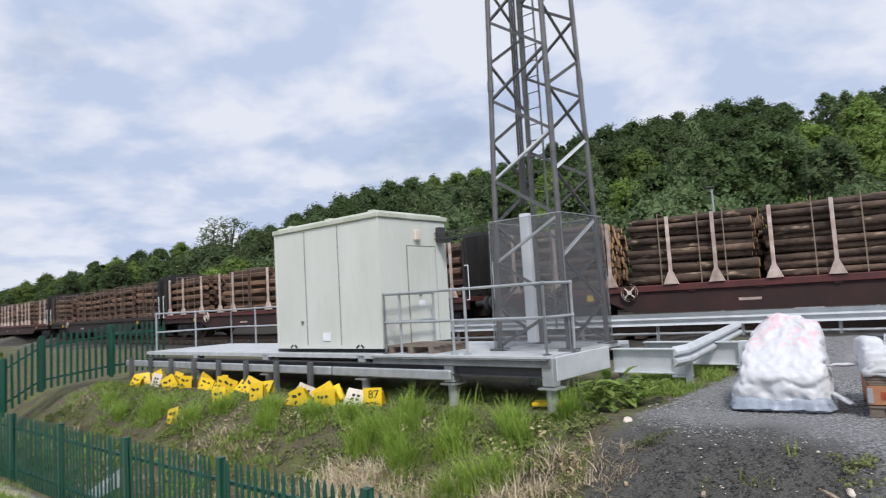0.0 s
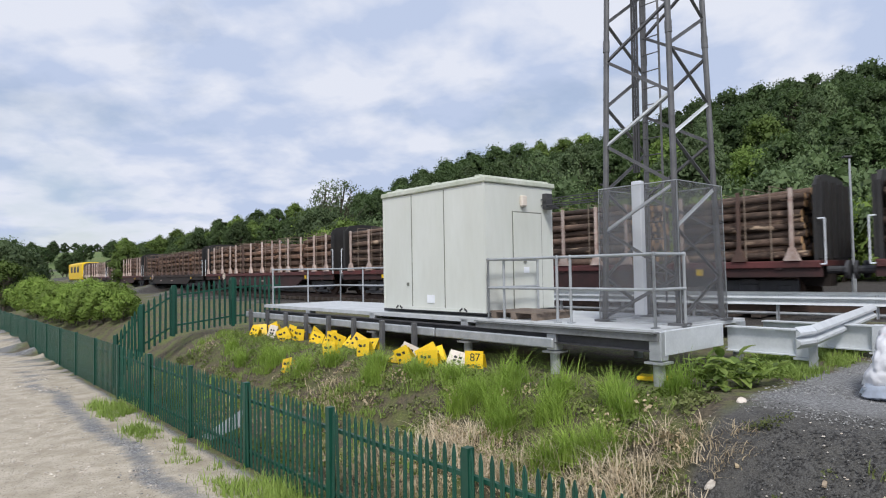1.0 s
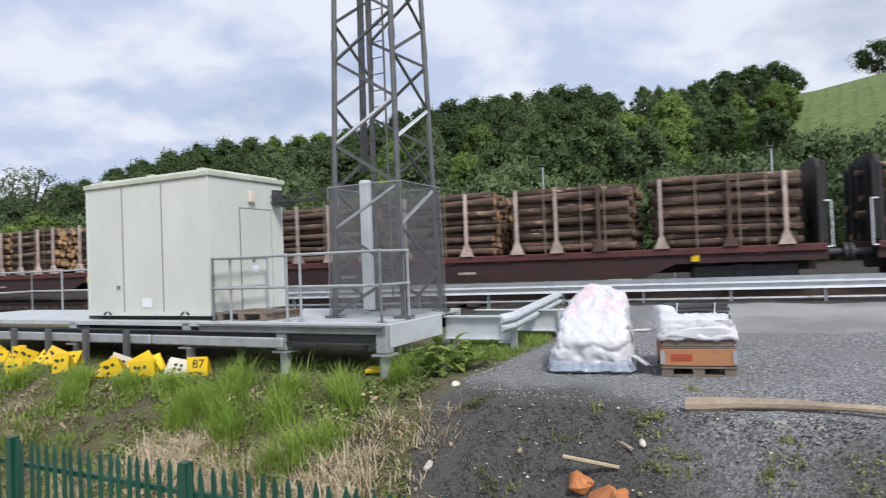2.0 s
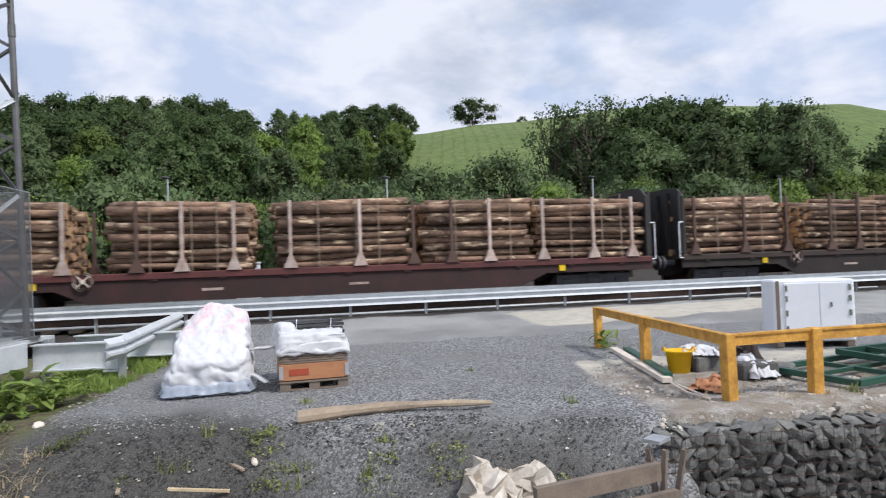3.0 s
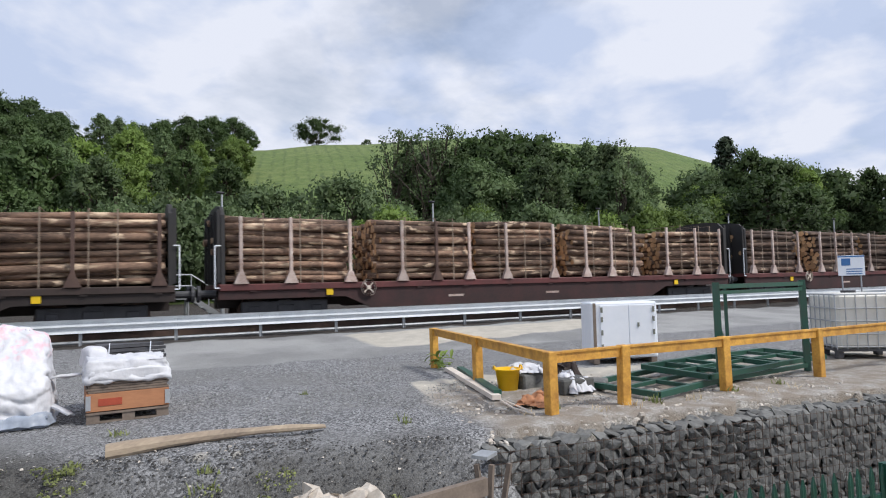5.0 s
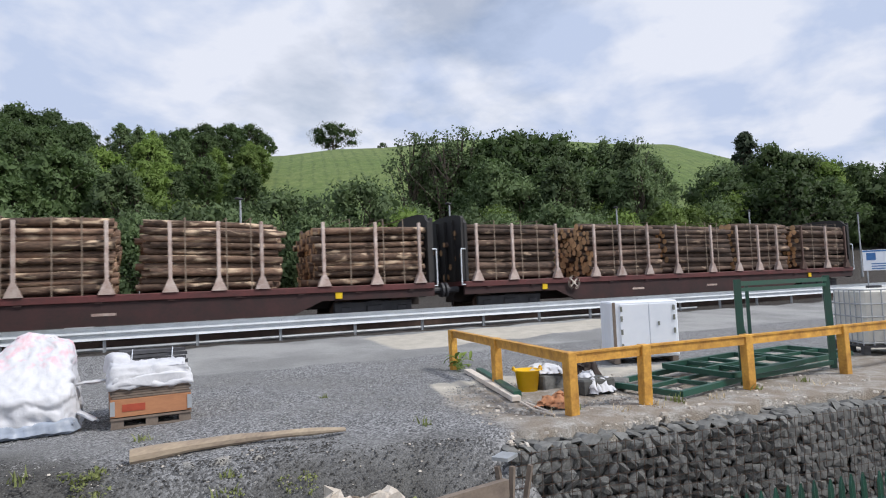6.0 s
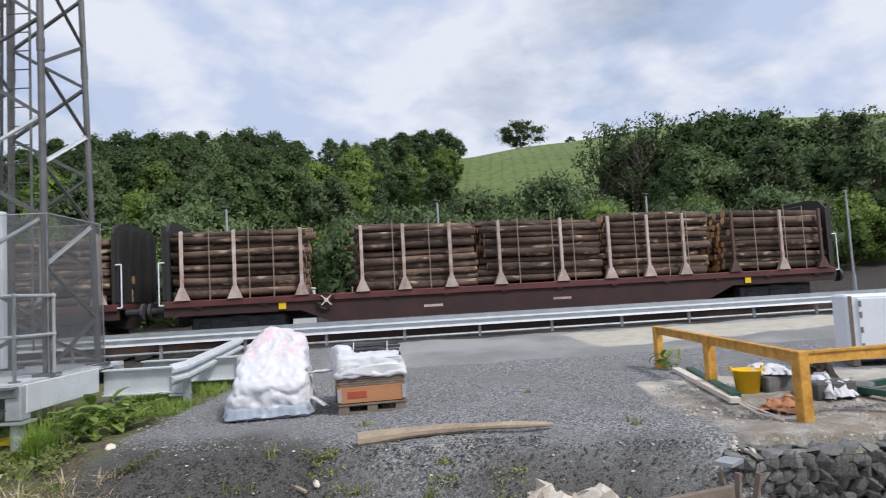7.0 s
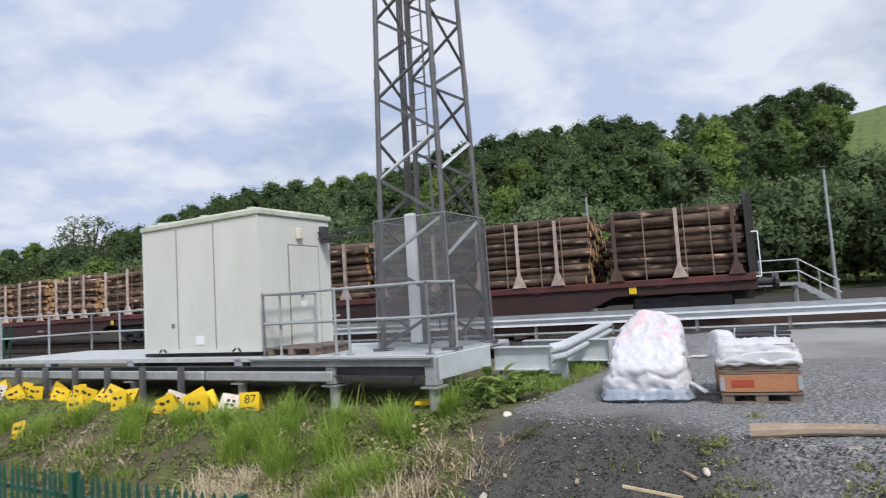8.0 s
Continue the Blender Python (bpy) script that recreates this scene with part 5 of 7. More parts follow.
def build_gabion():
    a0, a1, q0, z1 = 7.68, 19.0, 0.98, -0.06
    o = thing("gabion_wall", SITE @ pose(a0, q0, -1.83), "grey stone gabion wall in rusty wire baskets", "gabion wall")
    rnd = random.Random(3)
    bm = bmesh.new()
    add_box(bm, ((a1 - a0) / 2, 0.32, (z1 + 1.83) / 2 - 0.06), (a1 - a0 - 0.2, 0.4, z1 + 1.83 - 0.12))
    part("core", bm, M_STONE, o)
    # stones of the face that shows, piece by piece
    count = 0
    size = 0.125
    z = 1.83 + z1 - 0.09
    row = 0
    while z > 0.75:
        x = 0.05 + (0.08 if row % 2 else 0)
        while x < 3.2 and count < 300:
            s = size * rnd.uniform(0.75, 1.2)
            e = new("stone", rnd.choice(STONES))
            e.parent = o
            e.matrix_local = pose(x, 0.05 + rnd.uniform(-0.012, 0.012), z + rnd.uniform(-0.03, 0.03)) @ Matrix.Diagonal((1, 0.5, 1, 1)) @ pose(0, 0, 0, rnd.uniform(-60, 60), rnd.uniform(-60, 60), rnd.choice((0, 180)) + rnd.uniform(-40, 40)) @ Matrix.Diagonal((s * rnd.uniform(0.9, 1.25), s, s * rnd.uniform(0.85, 1.15), 1))
            x += s * 0.93
            count += 1
        z -= 0.097
        row += 1
    vs, fs = [], []

    def heap(m):
        k, src = len(vs), rnd.choice(STONES)
        vs.extend(tuple(m @ v.co) for v in src.vertices)
        fs.extend(tuple(i + k for i in f.vertices) for f in src.polygons)
    for x in np.arange(3.25, a1 - a0, 0.115):
        for zz in np.arange(1.83 + z1 - 0.08, 0.5, -0.098):
            s = rnd.uniform(0.09, 0.145)
            heap(pose(x + rnd.uniform(-0.03, 0.03), 0.05, zz) @ Matrix.Diagonal((1, 0.5, 1, 1)) @ pose(0, 0, 0, rnd.uniform(0, 90), rnd.uniform(0, 90), 0) @ Matrix.Diagonal((s, s, s, 1)))
    for x in np.arange(0.1, a1 - a0, 0.17):
        for y in (0.2, 0.36, 0.52):
            s = rnd.uniform(0.12, 0.2)
            heap(pose(x, y, 1.83 + z1 - 0.035, rnd.uniform(-25, 25), 0, rnd.uniform(0, 90)) @ Matrix.Diagonal((s, s, s * 0.4, 1)))
    me = bpy.data.meshes.new("stone")
    me.from_pydata(vs, [], fs)
    me.materials.append(M_STONE)
    far = new("stone", me)
    far.parent = o
    tagged(far, kind="stuff")
    bm = bmesh.new()
    for x in np.arange(0, 7.0, 0.1):
        add_bar(bm, (x, -0.03, 0.7), (x, -0.03, 1.83 + z1), 0.004, 0.004)
    for zz in np.arange(0.75, 1.83 + z1 + 0.02, 0.1):
        add_bar(bm, (0, -0.03, zz), (7.0, -0.03, zz), 0.004, 0.004)
    part("wire_mesh", bm, M_RAIL, o, "rusty welded wire mesh")


build_gabion()


# ---- trees ----
def leaf_mesh(name, centres, radii, per, size, mat, seed, flat=1.0, core=0.0):
    """Leaf sprays: small bent quads scattered through clumps, denser towards the outside of each clump; core: how far the larger inner sprays reach."""
    rng = np.random.default_rng(seed)
    inner = int(per * 0.4) if core else 0
    c = np.repeat(np.array(centres), per + inner, axis=0)
    r = np.repeat(np.array(radii), per + inner)
    deep = np.tile(np.arange(per + inner) >= per, len(centres))
    d = rng.normal(size=(len(c), 3))
    d /= np.linalg.norm(d, axis=1)[:, None]
    out = np.where(deep, core * rng.uniform(0.2, 1.0, len(c)), rng.uniform(0.5 if core else 0.35, 1.15, len(c)) ** 0.6)
    p = c + d * (r * out)[:, None] * np.array((1, 1, flat))
    u = rng.normal(size=p.shape)
    u /= np.linalg.norm(u, axis=1)[:, None]
    v = np.cross(u, rng.normal(size=p.shape))
    v /= np.linalg.norm(v, axis=1)[:, None]
    s = (size * rng.uniform(0.6, 1.5, len(p)) * np.where(deep, 2.6, 1.0))[:, None]
    n = np.cross(u, v)
    # every spray faces outward from its clump
    turn = (np.sum(n * (p - c + np.array((0, 0, 0.35)) * r[:, None]), axis=1) < 0)
    v[turn] *= -1
    n = np.cross(u, v)
    quad = np.stack([p - u * s * 0.6, p - v * s * 0.38 + n * s * 0.1, p + u * s * 0.7, p + v * s * 0.38 + n * s * 0.1], 1).reshape(-1, 3)
    k = len(p)
    verts, faces = quad.tolist(), np.arange(4 * k).reshape(k, 4).tolist()
    whole = np.array(centres).mean(axis=0)
    reach = np.abs(np.array(centres) - whole).max()
    soft = 0.4 * (p - c) / r[:, None] + 0.9 * (p - whole) / reach + np.array((0, 0, 0.4)) + 0.35 * n
    soft /= np.linalg.norm(soft, axis=1)[:, None]
    normals = np.repeat(soft, 4, axis=0).tolist()
    me = bpy.data.meshes.new(name)
    me.from_pydata(verts, [], faces)
    me.materials.append(mat)
    me.polygons.foreach_set("use_smooth", [True] * len(me.polygons))
    me.normals_split_custom_set_from_vertices(normals)
    return me


TOPS = {}


def tree(kind, h, width, clumps, per, leaf, mat, seed, bare=0.28, flat=0.8, label="", cat="tree", core=0.66):
    """One tree of height h, as a thing with trunk and crown."""
    rnd = random.Random(seed)
    o = thing(kind, Matrix(), label, cat, "trees and shrubs of the valley side")
    bm = bmesh.new()
    bend = [Vector((rnd.uniform(-0.04, 0.04) * h * i, rnd.uniform(-0.04, 0.04) * h * i, h * 0.78 * i / 4)) for i in range(5)]
    r0 = 0.024 * h
    for i in range(4):
        add_tube(bm, bend[i] - Vector((0, 0, 0.5 if i == 0 else 0)), bend[i + 1], r0 * (1 - i * 0.22), 7, r0 * (1 - (i + 1) * 0.22))
    centres, radii = [], []
    for k in range(clumps):
        f = (k + 0.5) / clumps
        z = h * (bare + (1 - bare) * (0.12 + 0.80 * f))
        shape = math.sin(math.pi * min(1, 0.22 + 0.78 * f)) ** 0.7 if kind != "conifer" else (1.05 - f)
        ang = k * 2.4 + rnd.uniform(-0.5, 0.5)
        rad = width / 2 * shape * rnd.uniform(0.35, 0.98)
        c = Vector((rad * math.cos(ang), rad * math.sin(ang), z + rnd.uniform(-0.03, 0.03) * h))
        centres.append(tuple(c))
        radii.append(width * rnd.uniform(0.075, 0.19) * (0.62 if kind == "conifer" else 1))
        i = min(3, int(f * 3.2))
        root = bend[i].lerp(bend[i + 1], rnd.random())
        root.z = min(root.z, c.z - 0.02 * h)
        add_tube(bm, root, c, r0 * 0.35, 5, r0 * 0.1)
    part("trunk", bm, M_TRUNK, o)
    e = new("crown", leaf_mesh("crown", centres, radii, per, leaf, mat, seed, flat, core))
    e.parent = o
    TOPS[o.name] = max(c[2] + 0.85 * r * flat for c, r in zip(centres, radii))
    return o


T_WOOD = [tree("broadleaf_tree", 10.5, 8.0, 54, 80, 0.23, L_WOOD, 20 + k, 0.10, 0.85, "leafy green woodland tree on the hillside") for k in range(4)]
T_OAK = [tree("oak_tree", 9.5, 10.0, 54, 80, 0.23, L_OAK, 40 + k, 0.08, 0.75, "broad dark-leaved oak on the hillside") for k in range(3)]
T_BIRCH = [tree("birch_tree", 11.0, 6.0, 54, 80, 0.19, L_BIRCH, 60 + k, 0.12, 1.15, "slender pale-green birch with a feathery crown", core=0.6) for k in range(3)]
T_LIGHT = [tree("broadleaf_tree", 9.5, 7.5, 50, 80, 0.22, L_BRIGHT, 70 + k, 0.12, 0.85, "light green young tree at the wood's edge") for k in range(2)]
T_SHRUB = [tree("shrub", 3.6, 4.4, 36, 110, 0.085, L_BIRCH, 80 + k, 0.05, 0.95, "grey-green willow shrub behind the railway", "shrub", 0.66) for k in range(2)] + [tree("shrub", 3.4, 4.2, 36, 110, 0.09, L_BRIGHT, 84, 0.05, 0.95, "leafy green shrub behind the railway", "shrub", 0.66)]
T_BUSH = [tree("shrub", 3.0, 4.4, 36, 110, 0.09, L_BRAMBLE, 90 + k, 0.04, 0.8, "bright green bramble bush", "shrub", 0.7) for k in range(2)]
T_CONE = [tree("conifer", 11.6, 7.5, 70, 70, 0.2, L_CONIFER, 100, 0.06, 0.5, "dark spruce standing above the other trees", core=0.6)]
T_SPARSE = [tree("sparse_tree", 11.0, 6.5, 34, 44, 0.19, L_BIRCH, 110 + k, 0.3, 0.9, "thin tree with a sparse, see-through crown", core=0.0) for k in range(2)]
T_LONE = [tree("oak_tree", 7.6, 12.5, 38, 150, 0.17, L_OAK, 120, 0.3, 0.5, "lone spreading oak on the grassy ridge", core=0.5)]
USED = set()


def plant(stock, az, r, scale=1.0):
    """Sets a copy of a stock tree at a bearing and distance; the first goes in itself."""
    ob = random.choice(stock)
    x, y = r * math.sin(radians(az)), r * math.cos(radians(az))
    m = pose(x, y, height(x, y) - 0.1, 0, 0, random.uniform(0, 360)) @ Matrix.Diagonal((scale, scale, scale * random.uniform(0.93, 1.07), 1))
    if ob.name in USED:
        c = copy_thing(ob, m)
        c.scale = m.to_scale()
    else:
        USED.add(ob.name)
        ob.matrix_world = m


random.seed(11)
taken = []
# how high the tree tops stand over the valley by bearing, in degrees
TREE_LINE = [(-60, 3.2), (-40, 3.4), (-35, 3.5), (-31, 4.2), (-29, 4.9), (-26, 5.6), (-22, 6.4), (-16, 7.7), (-13, 8.5), (-9, 10.1), (-6, 11.0), (0, 11.3), (4, 11.6), (10, 12.9), (15, 14.0), (19, 14.7), (24, 14.4), (29, 14.2), (31, 12.6), (33, 14.0), (40, 14.6), (43, 13.6), (44.5, 10.5), (46, 8.6), (54, 8.0), (56, 11.5), (58, 13.2), (61, 13.4), (63, 12.6), (67, 13.3), (70, 12.8), (74, 11.9), (77, 11.4), (79, 9.0), (83, 8.8), (86, 9.6), (90, 8.6), (94, 7.4), (112, 6.0)]


def plant_to(stock, az, r, top):
    """Sets a tree that reaches a given height, in degrees over the eye's level, at a bearing and distance."""
    ob = random.choice(stock)
    x, y = r * math.sin(radians(az)), r * math.cos(radians(az))
    need = 1.48 + r * math.tan(radians(top)) - (height(x, y) - 0.1)
    plant([ob], az, r, min(1.6, max(0.25, need / TOPS[ob.name])))
    taken.append((x, y))


def scatter(n, az0, az1, r0, r1, gap, pick, lo, hi):
    """Fills a stretch of hillside with trees that stay under the tree line."""
    made, tries = 0, 0
    while made < n and tries < n * 30:
        tries += 1
        az = random.uniform(az0, az1)
        r = math.sqrt(random.uniform(r0 * r0, r1 * r1))
        x, y = r * math.sin(radians(az)), r * math.cos(radians(az))
        if (TRACK_INV @ Vector((x, y, 0))).y < 9 and r < 80:
            continue
        if any((x - a) ** 2 + (y - b) ** 2 < gap * gap for a, b in taken):
            continue
        taken.append((x, y))
        stock = pick()
        room = 1.48 + r * math.tan(radians(table(TREE_LINE, az) - random.uniform(0.3, 1.2))) - height(x, y)
        scale = min(random.uniform(lo, hi), room / max(TOPS[o.name] for o in stock))
        if scale > 0.25:
            plant(stock, az, r, scale)
            made += 1


plant(T_LONE, 49.2, 149)
SKYLINE = (
    (T_LIGHT, -32.0, 150, 4.0), (T_WOOD, -30.3, 150, 4.3), (T_WOOD, -28.8, 140, 4.9), (T_LIGHT, -27.2, 140, 5.4), (T_WOOD, -25.6, 140, 5.7), (T_WOOD, -24.0, 135, 5.9), (T_LIGHT, -22.4, 135, 6.4),
    (T_SPARSE, -19.6, 62, 8.9), (T_SPARSE, -18.2, 66, 8.5), (T_WOOD, -16.6, 90, 7.4), (T_OAK, -15.2, 130, 7.8), (T_OAK, -12.9, 138, 8.5), (T_OAK, -11.0, 138, 9.3), (T_OAK, -8.9, 140, 10.2), (T_OAK, -6.5, 142, 11.0),
    (T_OAK, -4.4, 142, 11.1), (T_OAK, -2.4, 142, 11.3), (T_LIGHT, -0.4, 120, 11.2), (T_LIGHT, 1.6, 122, 11.5), (T_LIGHT, 3.6, 125, 11.6), (T_OAK, 6.0, 140, 12.2), (T_OAK, 8.3, 142, 12.8), (T_WOOD, 10.5, 142, 13.3),
    (T_OAK, 13.0, 144, 13.7), (T_OAK, 15.3, 144, 14.1), (T_OAK, 17.4, 144, 14.4), (T_OAK, 19.3, 144, 14.9), (T_WOOD, 21.2, 140, 14.5), (T_OAK, 23.2, 140, 14.5), (T_OAK, 25.0, 143, 14.8), (T_OAK, 27.1, 143, 14.8), (T_OAK, 29.0, 143, 14.3),
    (T_BIRCH, 32.1, 105, 14.4), (T_BIRCH, 33.4, 108, 14.1), (T_WOOD, 35.2, 120, 13.6), (T_OAK, 36.7, 122, 14.3), (T_OAK, 38.6, 128, 14.8), (T_OAK, 40.5, 130, 14.9), (T_OAK, 42.2, 138, 14.8), (T_OAK, 43.2, 142, 14.0), (T_OAK, 37.7, 112, 13.3), (T_OAK, 39.6, 116, 12.6),
    (T_SPARSE, 56.6, 54, 13.9), (T_BIRCH, 57.8, 56, 12.8), (T_SPARSE, 58.8, 53, 14.2), (T_BIRCH, 60.2, 56, 13.2), (T_SPARSE, 61.0, 54, 14.3), (T_OAK, 63.4, 55, 12.8), (T_OAK, 65.6, 56, 13.3), (T_OAK, 67.2, 57, 13.5), (T_OAK, 69.4, 57, 13.0),
    (T_WOOD, 71.4, 58, 12.1), (T_BIRCH, 73.4, 58, 12.0), (T_BIRCH, 75.2, 57, 12.0), (T_SPARSE, 76.3, 57, 12.5), (T_BIRCH, 77.6, 60, 11.2), (T_CONE, 84.7, 62, 11.6), (T_WOOD, 86.6, 60, 9.9), (T_WOOD, 88.4, 60, 9.0), (T_LIGHT, 90.3, 60, 8.8), (T_WOOD, 92.3, 60, 7.9), (T_WOOD, 94.6, 60, 7.4),
)
for k in range(22):
    plant(T_SHRUB, 43.8 + 0.22 * k, 150, 0.32 + 0.05 * (k % 3))
plant(T_SHRUB, 53.7, 146, 0.62)
for stock, az, r, top in SKYLINE:
    plant_to(stock, az, r, top)
scatter(9, 62, 78, 44, 60, 3.2, lambda: random.choice((T_WOOD, T_OAK, T_BIRCH)), 0.5, 0.8)
scatter(14, 82, 112, 46, 72, 4.2, lambda: random.choice((T_WOOD, T_OAK, T_LIGHT)), 0.6, 0.9)
scatter(30, -12, 30, 112, 140, 4.4, lambda: random.choice((T_WOOD, T_OAK)), 0.75, 1.05)
scatter(50, 0, 36, 46, 84, 4.2, lambda: random.choice((T_WOOD, T_BIRCH, T_BIRCH, T_LIGHT)), 0.6, 0.95)
scatter(64, -18, 36, 74, 125, 5.0, lambda: random.choice((T_WOOD, T_WOOD, T_OAK, T_BIRCH)), 0.7, 1.05)
scatter(14, 34, 43.5, 66, 112, 4.4, lambda: random.choice((T_WOOD, T_BIRCH, T_LIGHT)), 0.5, 0.8)
scatter(40, -36, -14, 80, 150, 4.6, lambda: random.choice((T_WOOD, T_LIGHT, T_WOOD)), 0.42, 0.8)
scatter(46, -36, -6, 132, 152, 2.4, lambda: random.choice((T_WOOD, T_OAK, T_LIGHT)), 0.5, 0.95)
scatter(24, -60, -33, 130, 260, 8.0, lambda: random.choice((T_WOOD, T_OAK)), 0.5, 0.8)
scatter(70, -52, -27, 420, 950, 14.0, lambda: random.choice((T_WOOD, T_OAK)), 1.0, 1.5)
for s in np.arange(-42, 62, 1.9):
    off = random.uniform(10.5, 15)
    p = along(s, off)
    plant(T_BUSH if s < 1 and random.random() < 0.4 else T_SHRUB, math.degrees(math.atan2(p.x, p.y)), math.hypot(p.x, p.y), random.uniform(0.9, 1.5))
for s in np.arange(-30, 70, 4.2):
    p = along(s, random.uniform(16, 24))
    plant(T_SHRUB, math.degrees(math.atan2(p.x, p.y)), math.hypot(p.x, p.y), random.uniform(1.2, 1.9))
for a, q, s in ((-24.5, 2.6, 0.42), (-26.2, 2.2, 0.5), (-28, 2.0, 0.55), (-30, 1.9, 0.58), (-32, 1.9, 0.6), (-34.5, 1.9, 0.6), (-37, 1.9, 0.62), (-40, 2.0, 0.65), (-43, 2.0, 0.68), (-46, 2.0, 0.7), (-30.5, 3.6, 0.55), (-34, 3.8, 0.55), (-38, 4, 0.6)):
    p = site(a, q)
    plant(T_BUSH, math.degrees(math.atan2(p.x, p.y)), math.hypot(p.x, p.y), s)
for a, q, s in ((-60, 2, 1.5), (-64, 2.5, 1.6), (-68, 2, 1.7), (-56, 1.6, 1.2)):
    p = site(a, q)
    plant(T_SHRUB, math.degrees(math.atan2(p.x, p.y)), math.hypot(p.x, p.y), s)


# ---- grass and weeds ----
def blades(name, spots, mat, label, seed, tall=0.22, per=24, wide=0.011, droop=0.8, spread=0.13):
    """Tufts of curved blades, each of three narrow quads; spots are (x, y, scale)."""
    rng = np.random.default_rng(seed)
    verts, faces = [], []
    for x, y, s in spots:
        z = height(x, y) - 0.02
        for _ in range(per):
            a = rng.uniform(0, 2 * math.pi)
            h = tall * s * rng.uniform(0.45, 1.2)
            lean = droop * rng.uniform(0.15, 1.0)
            bx, by = x + rng.normal() * spread * s, y + rng.normal() * spread * s
            dx, dy = math.cos(a), math.sin(a)
            w = wide * rng.uniform(0.6, 1.3)
            k = len(verts)
            for u in (0.0, 0.4, 0.75, 1.0):
                out = lean * h * u * u
                ww = w * (1 - 0.9 * u)
                cz = z + h * (u - 0.25 * lean * u * u)
                verts.append((bx + dx * out - dy * ww, by + dy * out + dx * ww, cz))
                verts.append((bx + dx * out + dy * ww, by + dy * out - dx * ww, cz))
            for i in range(3):
                faces.append((k + 2 * i, k + 2 * i + 1, k + 2 * i + 3, k + 2 * i + 2))
    me = bpy.data.meshes.new(name)
    me.from_pydata(verts, [], faces)
    me.materials.append(mat)
    return tagged(new(name, me), label, "grass", kind="stuff")


def spots_in(n, a0, a1, q0, q1, seed, lo=0.5, hi=1.2, patch=0.0, freq=0.8, skip=None):
    rnd = random.Random(seed)
    out = []
    while len(out) < n:
        a, q = rnd.uniform(a0, a1), rnd.uniform(q0, q1)
        if skip and skip(a, q):
            continue
        p = site(a, q)
        v = noise.noise(Vector((p.x * freq, p.y * freq, seed)))
        if v < patch and rnd.random() < 0.93:
            continue
        out.append((p.x, p.y, rnd.uniform(lo, hi) * (1 + max(0, v))))
    return out


L_WEED = leaf_material("dusty_weed_leaves", (0.15, 0.18, 0.06), (0.28, 0.31, 0.12))
M_PALE_STRAW = leaf_material("bleached_straw", (0.48, 0.38, 0.25), (0.78, 0.68, 0.52), 0.2)
M_TUSSOCK = leaf_material("bright_tussock_grass", (0.24, 0.38, 0.055), (0.48, 0.64, 0.13), 0.4)
gravel_side = lambda a, q: a > 1.2 + (0.05 * (q - 3.5) if q > 3.5 else 0.25 * (3.5 - q))
blades("long_grass", spots_in(230, -14, 2.4, 0.5, 2.95, 1, 0.35, 0.8, 0.18, 1.1, gravel_side) + spots_in(240, -14, 1.8, 0.5, 2.9, 2, 0.2, 0.45, -0.1, 0.6, gravel_side), M_GRASS, "long green grass tufts on the bank", 1)
blades("long_grass", [(*site(a + random.gauss(0, 0.08), q + random.gauss(0, 0.07)).xy, random.uniform(0.7, 1.3)) for a, q in ((-2.3, 1.9), (-1.7, 2.2), (-2.9, 2.3), (-1.2, 1.7), (-0.6, 2.0), (0.1, 1.7), (-0.3, 1.5), (-4.9, 2.0), (-5.1, 2.3), (-9.2, 2.0), (-8.6, 1.9), (-10.2, 1.8), (0.4, 2.3), (-1.9, 2.6), (-2.1, 2.0), (-1.5, 1.95), (0.5, 1.75), (-0.8, 2.5), (-6.6, 2.2), (-7.2, 1.9), (-3.8, 2.2), (0.0, 2.6), (0.7, 3.0), (-11.5, 2.0)) for _ in range(5)], M_TUSSOCK, "tall tussocks of bright grass", 2, 0.46, 80, 0.007, 1.2, 0.075)
blades("short_grass", spots_in(520, 0.2, 4.2, 4.4, 8.5, 3, 0.25, 0.55, -0.1, 0.9, lambda a, q: a > 1.7), M_GRASS, "short grass beside the platform and barrier", 3, 0.3, 20)
blades("verge_grass", spots_in(240, -14, 1, -0.9, -0.08, 4, 0.35, 0.8, 0.12, 0.5), M_GRASS, "grass verge along the foot of the fence", 4, 0.3, 22)
blades("dry_straw", spots_in(230, -3.6, 2.0, 0.45, 1.3, 5, 0.5, 1.2, -0.05, 1.1) + spots_in(160, -13, -4, 0.4, 2.2, 6, 0.35, 0.8, 0.2, 0.9), M_STRAW, "flattened dry straw-coloured stalks", 5, 0.24, 14, 0.007, 2.2, 0.2)
blades("dry_straw", spots_in(110, 0.5, 2.1, 0.5, 2.0, 15, 0.4, 0.9, -0.1, 1.3), M_STRAW, "dry stalks where grass meets gravel", 15, 0.2, 12, 0.006, 2.3, 0.16)
blades("dry_straw", spots_in(260, -2.5, 1.2, 1.2, 1.72, 25, 0.5, 1.1, -0.1, 1.4) + spots_in(36, 0.9, 1.7, 1.0, 2.1, 26, 0.4, 0.8, -0.2, 1.4), M_PALE_STRAW, "heaps of pale dry stalks behind the fence", 25, 0.3, 16, 0.007, 1.9, 0.14)
